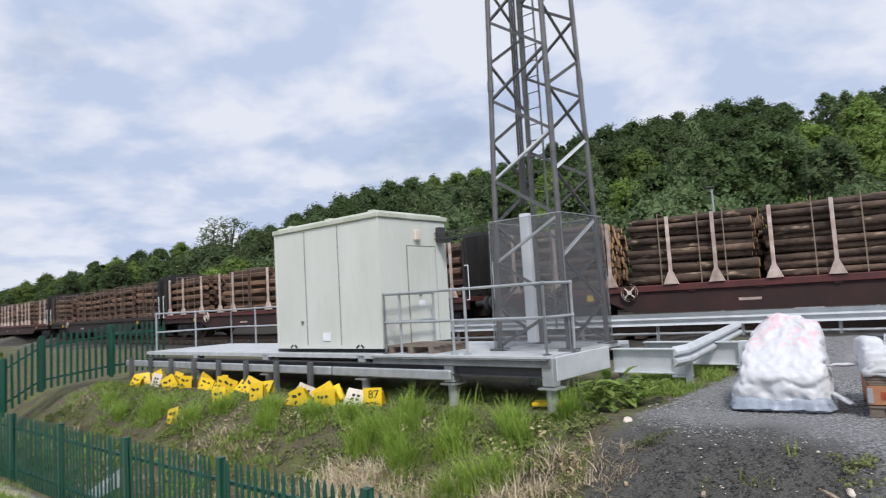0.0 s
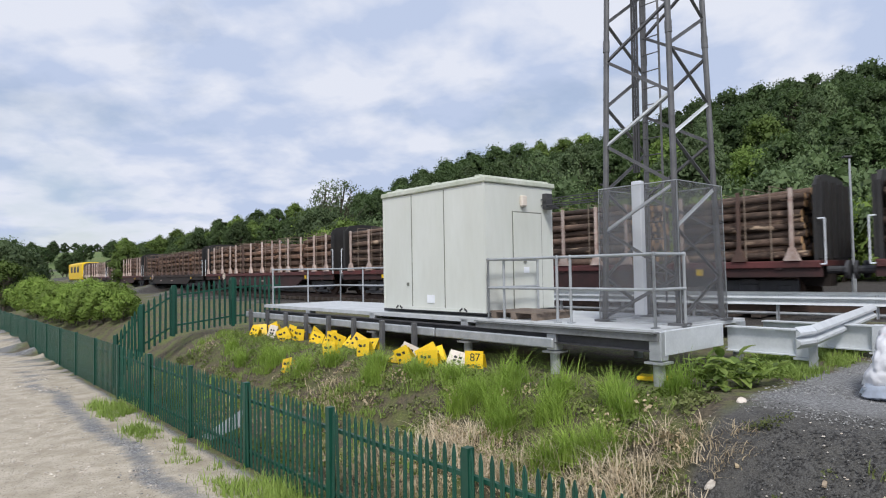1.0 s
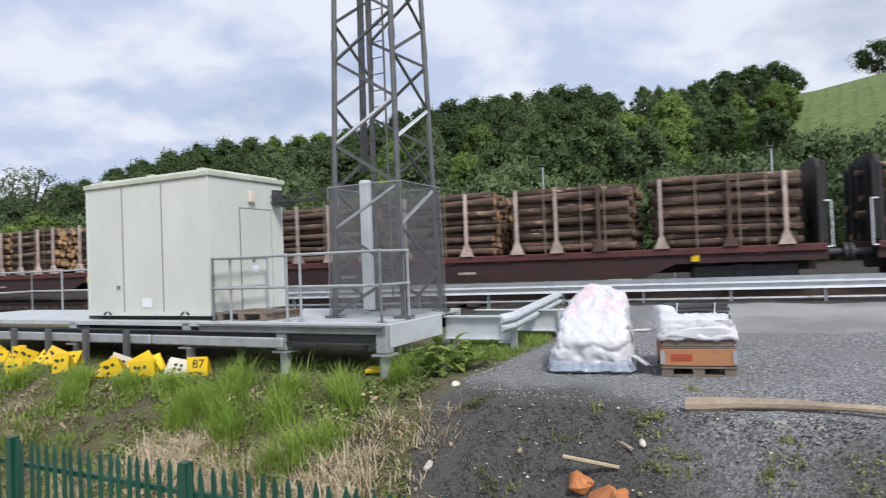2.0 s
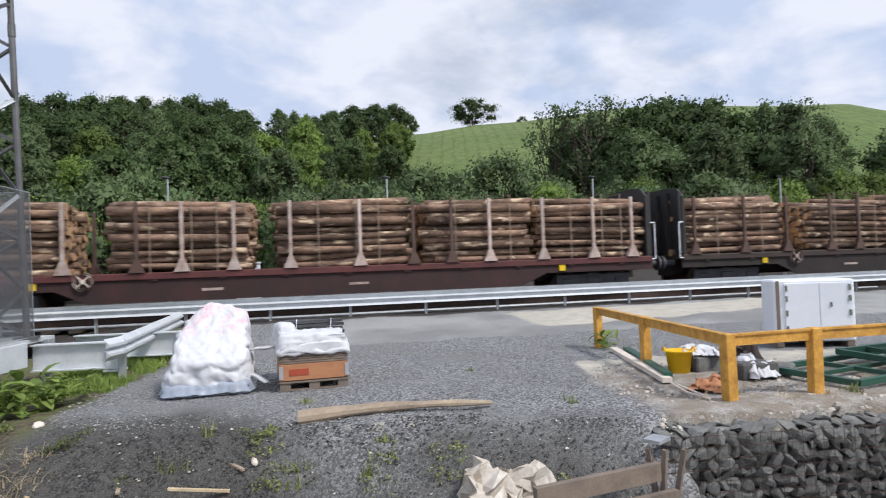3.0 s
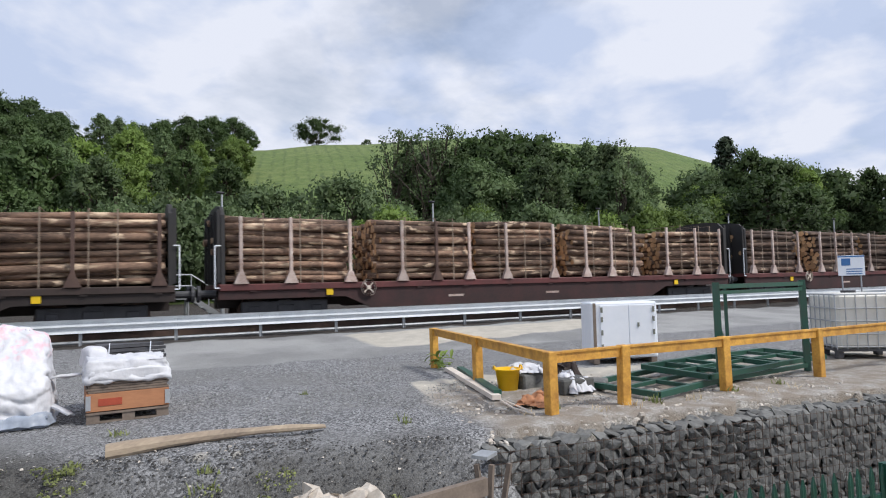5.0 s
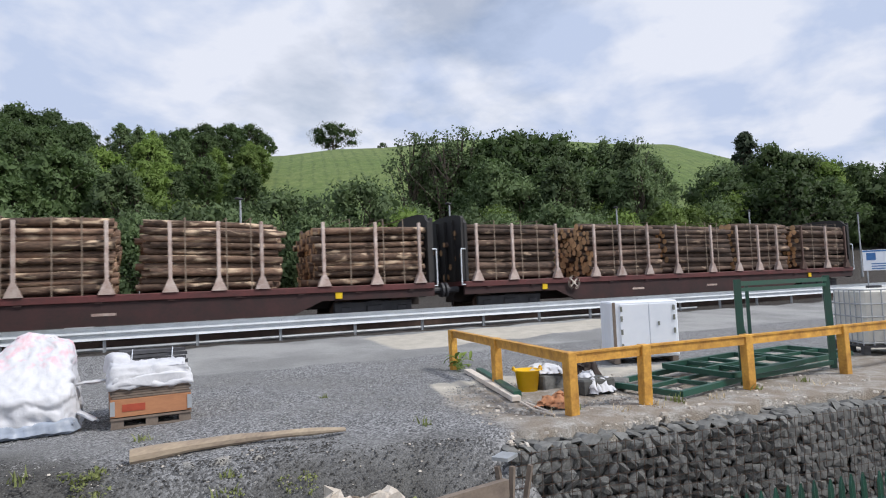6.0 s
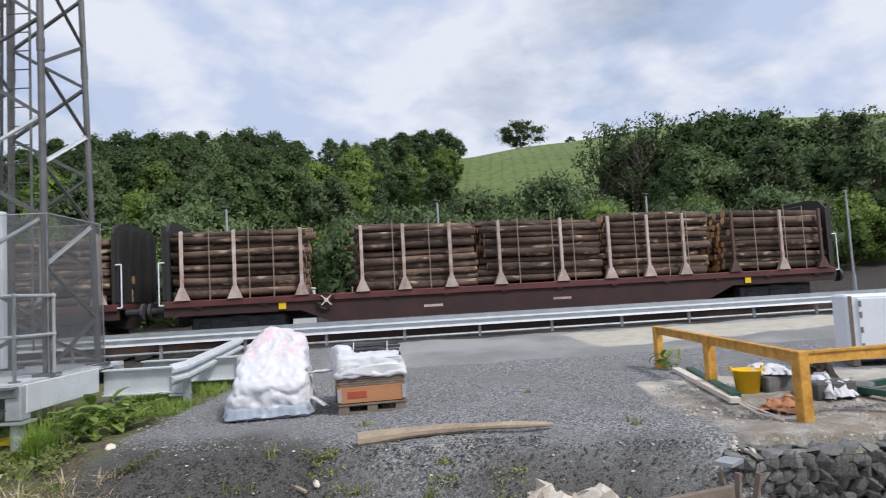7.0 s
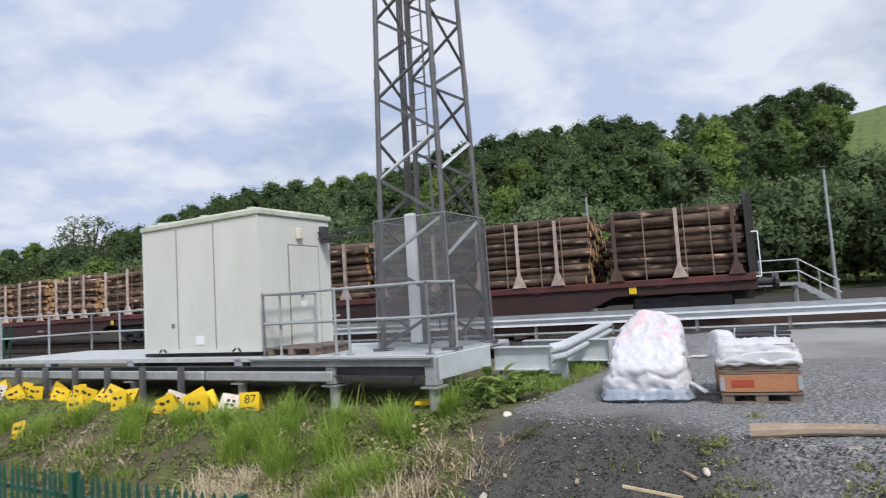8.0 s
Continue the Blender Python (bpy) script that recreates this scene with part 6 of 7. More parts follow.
blades("yard_weeds", [(*site(a, q).xy, s) for a, q, s in ((3.3, 1.6, 0.5), (3.6, 1.9, 0.4), (4.4, 3.0, 0.35), (7.2, 2.1, 0.5), (6.2, 1.0, 0.6), (6.6, 0.9, 0.6), (6.5, 4.6, 0.3), (9.0, 2.1, 0.4), (10.3, 2.0, 0.45), (11.6, 2.1, 0.4), (5.2, 2.4, 0.35), (4.45, 1.32, 0.45), (4.5, 1.4, 0.4), (5.23, 1.38, 0.35), (5.3, 1.5, 0.3), (5.1, 1.3, 0.35), (4.18, 1.77, 0.3), (2.9, 1.3, 0.35), (12.5, 2.2, 0.4))], L_WEED, "small weeds in the gravel", 6, 0.28, 18, 0.014, 0.9)
blades("yard_straw", [(*site(a, q).xy, 0.5) for a, q in ((9.4, 1.8), (9.9, 1.9), (10.8, 1.9), (11.9, 1.8), (12.4, 1.9), (8.6, 2.0))], M_STRAW, "dry weeds on the gabion's edge", 7, 0.22, 16, 0.008, 1.2)


L_DOCK = leaf_material("dock_leaves", (0.16, 0.24, 0.045), (0.33, 0.42, 0.11))


def low_weeds(n, a0, a1, q0, q1, seed, mat, label, size=0.035):
    """Low broad-leaved weeds as one spread of small leaf clumps."""
    spots = spots_in(n, a0, a1, q0, q1, seed, 0.5, 1.3, -0.12, 0.9, gravel_side)
    me = leaf_mesh("low_weeds", [(x, y, height(x, y) + 0.05 * s) for x, y, s in spots], [0.14 * s for _, _, s in spots], 46, size, mat, seed, 0.55)
    tagged(new("low_weeds", me), label, "weeds", kind="stuff")


low_weeds(420, -14, 2.2, 0.4, 3.0, 31, L_DOCK, "low green weeds on the bank")
low_weeds(260, -14, 2.0, 0.3, 3.0, 32, L_WEED, "low grey-green weeds on the bank")
low_weeds(60, -6, 2.4, 0.2, 2.4, 33, M_STRAW, "withered brown weeds on the bank", 0.04)


spots = [site(a + random.gauss(0, 0.13), q + random.gauss(0, 0.1)).xy for a, q in ((5.8, 1.25), (5.75, 0.95), (5.25, 0.85), (5.3, 1.15), (4.1, 1.75), (4.3, 1.35), (6.9, 0.8), (2.7, 1.3), (2.3, 2.0)) for _ in range(9)]
tagged(new("slope_weeds", leaf_mesh("slope_weeds", [(x, y, height(x, y) + 0.03) for x, y in spots], [0.075] * len(spots), 30, 0.022, L_WEED, 34, 0.6)), "small leafy weeds rooted in the gravel slope", "weeds", kind="stuff")


def leafy_plant(x, y, s, seed, label):
    rnd = random.Random(seed)
    o = thing("dock_plant", pose(x, y, height(x, y)), label, "plant", "broad-leaved weeds")
    for k in range(26):
        bm = bmesh.new()
        L, W = rnd.uniform(0.16, 0.3) * s, rnd.uniform(0.035, 0.06) * s
        pts = [(0, 0.15), (0.3, 0.9), (0.6, 1.0), (0.85, 0.6), (1.0, 0.05)]
        prev = None
        for u, w in pts:
            row = [bm.verts.new((u * L, -w * W, 0.10 * s * u - 0.16 * s * u * u)), bm.verts.new((u * L, 0, 0.10 * s * u - 0.16 * s * u * u - 0.012)), bm.verts.new((u * L, w * W, 0.10 * s * u - 0.16 * s * u * u))]
            if prev:
                bm.faces.new((prev[0], row[0], row[1], prev[1]))
                bm.faces.new((prev[1], row[1], row[2], prev[2]))
            prev = row
        e = part("leaf", bm, L_DOCK if k % 3 else L_BRIGHT, o)
        e.matrix_local = pose(rnd.gauss(0, 0.12) * s, rnd.gauss(0, 0.12) * s, rnd.uniform(0.03, 0.30) * s, 0, rnd.uniform(-50, 5), rnd.uniform(0, 360))


for k, (a, q, s) in enumerate(((0.95, 3.55, 1.2), (1.2, 3.75, 1.2), (0.75, 3.75, 1.0), (1.4, 3.95, 0.9), (1.05, 3.3, 0.9))):
    leafy_plant(*site(a, q).xy, s, k, "leafy green dock plant at the gravel's edge")
leafy_plant(10.05, 5.6, 0.8, 9, "leafy weed at the foot of a fence post")


# ---- number plates lying on the bank ----
SIGNS = [(-11.96, 2.82, 0), (-12.07, 3.13, 0), (-7.93, 1.82, 0), (-11.57, 3.3, 0), (-10.68, 3.3, 0), (-9.99, 3.2, 0), (-10.06, 3.4, 0), (-9.1, 3.2, 0), (-9.54, 3.4, 0), (-8.71, 3.3, 0), (-7.01, 2.39, 0), (-7.71, 3.3, 0), (-7.36, 3.2, 0), (-6.19, 2.7, 0), (-6.9, 3.3, 0), (-5.04, 2.6, 0), (-4.7, 2.7, 0), (-3.96, 2.65, 0), (-4.2, 2.95, 0), (-5.2, 3.1, 1), (-4.3, 3.15, 0), (-3.6, 2.95, 1), (-3.3, 3.15, 2), (-10.25, 3.0, 0), (-8.57, 3.35, 0), (-11.2, 3.0, 1), (-8.02, 3.1, 0)]


def build_signs():
    rnd = random.Random(8)
    for a, q, kind in SIGNS:
        p = site(a, q)
        m = pose(p.x, p.y, height(p.x, p.y) + 0.01, 0, 0, rnd.uniform(-38, 25)) @ pose(0, 0, 0, rnd.uniform(-75, 2) if rnd.random() < 0.55 else rnd.uniform(-25, 0), rnd.uniform(-28, 28), 0)
        if kind == 2:
            m = pose(p.x, p.y, height(p.x, p.y), 0, 0, -12) @ pose(0, 0, 0, -8, 0, 0)
        o = thing("marker_plate", m, "white marker plate propped on the grass" if kind == 1 else "folded yellow plastic marker plate dumped on the grass", "sign", "marker plates on the bank")
        w, h = rnd.uniform(0.30, 0.40), rnd.uniform(0.30, 0.40)
        mat = M_WHITE_SIGN if kind == 1 else M_YELLOW
        bm = bmesh.new()
        add_box(bm, (0, 0, h / 2), (w, 0.012, h), bevel=0.003)
        part("face", bm, mat, o)
        bm = bmesh.new()
        add_box(bm, (0, 0, 0), (w, 0.012, h * 0.9), pose(0, 0.16, h * 0.46, 34, 0, 0), bevel=0.003)
        part("back", bm, mat, o)
        if kind == 2:
            cu = bpy.data.curves.new("number", "FONT")
            cu.body, cu.size, cu.align_x, cu.extrude = "87", 0.2, "CENTER", 0.001
            cu.materials.append(M_BLACK)
            e = new("number", cu)
            e.parent, e.matrix_local = o, pose(0.02, -0.009, h * 0.42, 90, 0, 0)
        else:
            for k in range(2 if kind == 1 else 1):
                bm = bmesh.new()
                for j in range(2):
                    add_box(bm, (-0.05 + 0.09 * j, -0.008, h * (0.62 - 0.22 * k)), (0.055, 0.004, 0.05))
                part("lettering_bar", bm, M_BLACK, o)
        if kind != 1:
            for x, z in (((-w * 0.28, h * 0.15),) if kind == 2 else ((-w * 0.28, h * 0.3), (-w * 0.28, h * 0.68))):
                bm = bmesh.new()
                add_tube(bm, (x, -0.0085, z), (x, -0.006, z), 0.028, 12)
                part("hole", bm, M_BLACK, o)


build_signs()
box = thing("marker_plate", SITE @ pose(-0.25, 4.05, -0.14, 0, 0, 20), "yellow plate lying under the platform", "sign", "marker plates on the bank")
box_part("face", (0, 0, 0), (0.5, 0.3, 0.06), M_YELLOW, box, bevel=0.01)


# ---- fenced store ----
def build_tub():
    o = thing("tub", pose(8.32, 3.52, 0), "yellow plastic builder's tub", "tub")
    bm = bmesh.new()
    n = 24
    prof = [(0.0, 0.0), (0.125, 0.0), (0.168, 0.30), (0.185, 0.30), (0.185, 0.315), (0.160, 0.315), (0.118, 0.02), (0.0, 0.02)]
    rings = [[bm.verts.new((r * math.cos(2 * math.pi * j / n), r * math.sin(2 * math.pi * j / n), z)) for j in range(n)] for r, z in prof]
    for a, b in zip(rings, rings[1:]):
        for j in range(n):
            bm.faces.new((a[j], a[(j + 1) % n], b[(j + 1) % n], b[j]))
    bmesh.ops.remove_doubles(bm, verts=bm.verts, dist=1e-5)
    bmesh.ops.recalc_face_normals(bm, faces=bm.faces)
    part("shell", bm, M_TUB, o, smooth=True)
    for k in (0, 180):
        bm = bmesh.new()
        rings = []
        for j in range(9):
            c, s = math.cos(math.pi * j / 8), math.sin(math.pi * j / 8)
            rings.append([bm.verts.new(((0.06 + 0.012 * math.cos(b)) * c, 0.185 + 0.012 * math.sin(b), 0.30 + (0.05 + 0.012 * math.cos(b)) * s)) for b in (math.pi * i / 3 for i in range(6))])
        for r0, r1 in zip(rings, rings[1:]):
            for i in range(6):
                bm.faces.new((r0[i], r0[(i + 1) % 6], r1[(i + 1) % 6], r1[i]))
        bm.faces.new(rings[0])
        bm.faces.new(rings[-1])
        bmesh.ops.recalc_face_normals(bm, faces=bm.faces)
        e = part("handle", bm, M_TUB, o)
        e.matrix_local = pose(0, 0, 0, 0, 0, k + 40)


build_tub()


def sheet(name, x, y, z, w, d, h, seed, mat, label, turn=0, cat="sheeting"):
    """Crumpled sheeting: a lumpy heap with an uneven edge."""
    bm = bmesh.new()
    bmesh.ops.create_grid(bm, x_segments=18, y_segments=18, size=0.5)
    for v in bm.verts:
        u = v.co.copy()
        r = max(abs(u.x), abs(u.y)) * 2
        v.co = Vector((u.x * w, u.y * d, h * max(0.0, 1 - r ** 3) * (0.7 + 0.6 * noise.noise(u * 4 + Vector((seed, 0, 0)))) + 0.01))
        v.co += Vector((noise.noise(u * 9 + Vector((0, seed, 0))), noise.noise(u * 9 + Vector((0, 0, seed))), 0)) * 0.07
        v.co.z += abs(noise.noise(u * 13 + Vector((seed, seed, 0)))) * 0.04
    o = part(name, bm, mat, smooth=True)
    o.matrix_world = pose(x, y, z, 0, 0, turn)
    return tagged(o, label, cat)


sheet("white_sheet", 8.75, 3.45, 0.22, 0.62, 0.5, 0.12, 1, M_BAG, "crumpled white sheet lying over stored slabs", 30)
sheet("plastic_film", 8.6, 2.75, 0.02, 0.6, 0.42, 0.26, 2, M_BAG, "torn clear plastic film over a stone block", 60)
sheet("brown_sacking", 7.62, 2.86, 0.0, 0.5, 0.4, 0.12, 3, M_COLLAR, "heap of rusty brown scrap", 10)
sheet("dark_sacking", 9.1, 3.0, 0.1, 0.45, 0.4, 0.3, 4, M_BROWN, "dark brown sacking among the stored goods", 40)
for k, (x, y, w, d, h, t) in enumerate(((8.72, 3.38, 0.55, 0.42, 0.22, -25), (8.55, 2.72, 0.5, 0.36, 0.20, -35), (9.0, 2.55, 0.45, 0.36, 0.12, 10))):
    bm = bmesh.new()
    add_box(bm, (0, 0, h / 2), (w, d, h), bevel=0.02)
    lumpy(bm, 0.012, k, 6)
    o = part("stone_block", bm, M_STONE)
    o.matrix_world = pose(x, y, 0, 0, 0, t)
    tagged(o, "grey concrete block stored behind the yellow fence", "block", "stored blocks")
for k, (p, q, w, h, mat, name, label) in enumerate((((9.75, 5.25, 0.05), (7.66, 3.38, 0.04), 0.12, 0.06, M_WHITE_SIGN, "plastic_trough", "long whitish plastic trough on the gravel"), ((9.7, 5.0, 0.06), (7.78, 3.42, 0.06), 0.1, 0.1, M_GREEN2, "steel_section", "green steel section on the ground"))):
    bm = bmesh.new()
    add_bar(bm, p, q, w, h)
    tagged(part(name, bm, mat), label, "beam")
bm = bmesh.new()
for a, b in (((7.6, 3.3, 0.02), (7.2, 2.95, 0.02)), ((7.2, 2.95, 0.02), (6.95, 2.6, 0.03)), ((7.55, 3.2, 0.02), (7.1, 2.7, 0.02))):
    add_tube(bm, a, b, 0.012, 6)
tagged(part("hose", bm, M_WHITE_SIGN), "pale hose trailing over the gravel", "hose")


def gate_frame(p, q, depth_vec, bars, label, z=0.05):
    """A welded box-section gate that lies or leans: p to q is its foot, depth_vec its other side."""
    p, q, d = Vector(p), Vector(q), Vector(depth_vec)
    o = thing("steel_gate", pose(*p), label, "gate", "green gate frames")
    e = q - p
    for a, b in ((Vector(), e), (d, e + d), (Vector(), d), (e, e + d)):
        bar_part("frame_bar", a, b, 0.07, 0.07, M_GREEN2, o)
    for u in bars:
        bar_part("cross_bar", e * u + d * 0.02, e * u + d * 0.98, 0.05, 0.05, M_GREEN2, o)
    bar_part("middle_bar", d * 0.5 + e * 0.01, d * 0.5 + e * 0.99, 0.05, 0.05, M_GREEN2, o)


gate_frame((8.45, 1.58, 0.06), (10.5, 0.75, 0.09), (0.42, 1.02, 0.02), (0.35, 0.7), "green steel gate lying flat on the ground")
gate_frame((10.2, 0.95, 0.14), (12.9, -0.25, 0.10), (0.35, 0.95, 0.05), (0.2, 0.55, 0.8), "green steel gate lying across another")
gate_frame((9.45, 1.12, 0.16), (10.9, 0.38, 0.18), (0.4, 0.95, 0.05), (0.3, 0.6), "small green steel gate stacked on the others")


def build_standing_frame():
    o = thing("leaning_gate", pose(9.75, 1.02, 0), "dark green steel gate standing tilted among the stored gates", "gate")
    a, b = Vector((0, 0, 0)), Vector((2.0, -1.02, 0))
    lean = Vector((0.10, 0.02, 1.40))
    for c in (a, b):
        bar_part("post", c, c + lean, 0.09, 0.09, M_GREEN2, o)
    bar_part("top_bar", a + lean * 0.96, b + lean * 0.96, 0.07, 0.06, M_GREEN2, o)
    bar_part("top_bar", a + lean * 0.90, b + lean * 0.90, 0.05, 0.05, M_GREEN2, o)
    bar_part("bottom_bar", a + lean * 0.06, b + lean * 0.06, 0.06, 0.06, M_GREEN2, o)
    bar_part("back_post", a.lerp(b, 0.55) + Vector((0.35, 0.6, 0.05)), a.lerp(b, 0.55) + Vector((0.35, 0.6, 0.05)) + lean * 0.88, 0.05, 0.05, M_GREEN2, o)
    bar_part("latch", a + lean * 0.6, a + lean * 0.45 + Vector((0.12, -0.05, 0)), 0.03, 0.03, M_GREEN2, o)


build_standing_frame()


def build_white_cabinet():
    ang = math.degrees(math.atan2(-1.01, 0.61))
    o = thing("white_cabinet", pose(11.45, 3.29, 0, 0, 0, ang), "white plastic double-door cabinet in film on a pallet", "cabinet")
    w, d, h = 1.18, 0.75, 0.98
    for x in (0.08, w / 2, w - 0.08):
        box_part("pallet_runner", (x, d / 2, 0.05), (0.1, d, 0.1), M_PALLET, o)
    bm = bmesh.new()
    add_box(bm, (w / 2, d / 2, 0.1 + h / 2), (w, d, h), bevel=0.025)
    part("body", bm, M_WHITE, o)
    for x0, x1 in ((0.16, w * 0.56), (w * 0.57, w - 0.05)):
        bm = bmesh.new()
        add_box(bm, ((x0 + x1) / 2, -0.008, 0.1 + h / 2), (x1 - x0, 0.02, h - 0.1), bevel=0.006)
        dr = part("door", bm, M_WHITE, o)
        if x0 > 0.3:
            box_part("handle", (x0 + 0.16, -0.024, 0.68), (0.03, 0.02, 0.07), M_SEAM, dr)
        for z in (0.3, 0.55, 0.78, 0.95):
            xh = x0 + 0.025 if x0 < 0.3 else x1 - 0.025
            box_part("hinge", (xh, -0.024, z), (0.035, 0.02, 0.09), M_SEAM, dr)
    box_part("corner_strip", (0.06, -0.006, 0.1 + h / 2), (0.05, 0.02, h - 0.02), M_PALLET, o)


build_white_cabinet()


def build_ibc():
    o = thing("liquid_container", pose(13.7, -1.38, 0.02, 0, 0, 22), "white plastic bulk liquid container in a galvanised cage", "container")
    w, d, h = 1.2, 1.0, 1.0
    m = o
    for x in (0.08, w / 2, w - 0.08):
        for y in (0.06, d - 0.06):
            box_part("foot", (x, y, 0.06), (0.12, 0.1, 0.12), M_DARKSTEEL, m)
    box_part("base", (w / 2, d / 2, 0.14), (w, d, 0.04), M_DARKSTEEL, m)
    bm = bmesh.new()
    add_box(bm, (w / 2, d / 2, 0.16 + 0.48), (w - 0.06, d - 0.06, 0.96), bevel=0.06)
    part("tank", bm, M_IBC, m)
    bm = bmesh.new()
    add_tube(bm, (w / 2, d / 2, 1.12), (w / 2, d / 2, 1.16), 0.12, 16)
    part("cap", bm, M_DARKSTEEL, m)
    for z in (0.2, 0.42, 0.64, 0.86, 1.1):
        bm = bmesh.new()
        for a, b in (((0, 0), (w, 0)), ((w, 0), (w, d)), ((w, d), (0, d)), ((0, d), (0, 0))):
            add_tube(bm, (*a, z), (*b, z), 0.012, 6)
        part("cage_ring", bm, M_GALV, m)
    for k in range(7):
        for y in (0, d):
            tube_part("cage_bar", (w * k / 6, y, 0.16), (w * k / 6, y, 1.1), 0.011, M_GALV, m, n=6)
    for k in range(1, 6):
        for x in (0, w):
            tube_part("cage_bar", (x, d * k / 6, 0.16), (x, d * k / 6, 1.1), 0.011, M_GALV, m, n=6)
    box_part("plate", (0.25, -0.02, 0.78), (0.26, 0.01, 0.2), M_GALV, m)


build_ibc()


# ---- beside the railway ----
def lamp_post(s):
    p = along(s, 5.0)
    o = thing("lamp_post", pose(p.x, p.y, 0.4), "slim galvanised lamp post beyond the railway", "lamp post", "lamp posts by the line")
    tube_part("base", (0, 0, -0.1), (0, 0, 0.9), 0.075, M_GALV, o)
    tube_part("column", (0, 0, 0.9), (0, 0, 4.42), 0.05, M_GALV, o, r2=0.035)
    bm = bmesh.new()
    add_box(bm, (-0.07, 0, 4.47), (0.26, 0.16, 0.07), bevel=0.02)
    part("lantern", bm, M_DARKSTEEL, o)


for s in (-9.0, -0.65, 6.85, 15.1, 23.9, 33.0, 42.5):
    lamp_post(s)


def build_steps():
    o = thing("access_platform", TRACK @ pose(3.6, 4.6, 0.4), "small steel access platform with handrails and steps beyond the line", "platform")
    box_part("deck", (1.1, 0.4, 0.85), (2.3, 0.9, 0.1), M_GALV, o)
    for x in (0.1, 2.1):
        for y in (0.05, 0.75):
            tube_part("leg", (x, y, -0.1), (x, y, 0.85), 0.04, M_GALV, o)
    for x in (0.0, 1.1, 2.2):
        tube_part("rail_post", (x, 0, 0.85), (x, 0, 1.62), 0.022, M_GALV, o)
    for z in (1.62, 1.25):
        tube_part("rail", (0, 0, z), (2.2, 0, z), 0.022, M_GALV, o)
        tube_part("stair_rail", (2.2, 0, z), (3.3, 0, z - 0.75), 0.022, M_GALV, o)
    bar_part("stringer", (2.25, 0, 0.82), (3.4, 0, 0.02), 0.04, 0.16, M_GALV, o)
    bar_part("stringer", (2.25, 0.8, 0.82), (3.4, 0.8, 0.02), 0.04, 0.16, M_GALV, o)
    for k in range(4):
        box_part("tread", (2.45 + 0.25 * k, 0.4, 0.66 - 0.18 * k), (0.24, 0.78, 0.03), M_GALV, o)
    tube_part("rail_post", (2.75, 0, 0.5), (2.75, 0, 1.25), 0.022, M_GALV, o)
    c = thing("trackside_cabinet", TRACK @ pose(1.9, 4.9, 0.35), "pale trackside cabinet beyond the line", "cabinet")
    box_part("body", (0, 0, 0.75), (0.8, 0.5, 1.5), M_WHITE, c, bevel=0.02)
    box_part("lid", (0, 0, 1.53), (0.86, 0.56, 0.06), M_WHITE, c, bevel=0.01)


build_steps()


def build_notice():
    p = along(31.0, -2.4)
    o = thing("notice_board", pose(p.x, p.y, 0.5, 0, 0, -75), "blue and white notice on two posts by the barrier", "sign")
    for x in (-0.35, 0.35):
        tube_part("post", (x, 0.03, -0.4), (x, 0.03, 1.55), 0.03, M_GALV, o)
    box_part("board", (0, 0, 1.35), (1.0, 0.03, 0.85), M_WHITE, o, bevel=0.005)
    box_part("picture_field", (-0.2, -0.018, 1.5), (0.34, 0.006, 0.3), M_BLUE, o)
    for k in range(3):
        box_part("lettering_bar", (0.1, -0.018, 1.2 - 0.1 * k), (0.6, 0.006, 0.04), M_BLUE, o)
    box_part("header", (0, -0.018, 1.73), (0.98, 0.006, 0.06), M_BLUE, o)


build_notice()


# ---- edges, rubble, litter ----
def build_edging():
    bm = bmesh.new()
    add_bar(bm, (4.12, 2.78, -0.22), (5.15, 2.32, -0.20), 0.06, 0.14)
    add_bar(bm, (4.25, 2.62, -0.42), (5.2, 2.2, -0.40), 0.06, 0.14)
    tagged(part("timber_edging", bm, M_PALLET), "weathered timber edging boards holding back the gravel", "edging")
    o = thing("edging_post", pose(5.22, 2.36, -0.9), "splintered grey timber post with a flat cap slab", "post")
    for dx, r in ((0, 3), (0.07, -5), (0.13, 8)):
        bm = bmesh.new()
        add_box(bm, (dx, 0, 0.42), (0.04, 0.04, 0.85), pose(0, 0, 0, r, r, 0))
        part("stake", bm, M_PALLET, o)
    box_part("cap", (0.1, 0.05, 0.90), (0.2, 0.15, 0.03), M_GALV, o)


build_edging()


def rock(bm, x, y, z, s, seed):
    m = pose(x, y, z, seed * 37 % 90, seed * 71 % 90, seed * 113 % 360) @ Matrix.Diagonal((s * 1.3, s, s * 0.7, 1))
    r = bmesh.ops.create_icosphere(bm, subdivisions=3, radius=0.5, matrix=m)
    for v in r["verts"]:
        v.co += Vector((noise.noise(v.co * 9), noise.noise(v.co * 9 + Vector((5, 0, 0))), noise.noise(v.co * 9 + Vector((0, 5, 0))))) * s * 0.35
        v.co *= 1 + 0.18 * noise.noise(v.co * 22 / max(s * 2, 0.3))


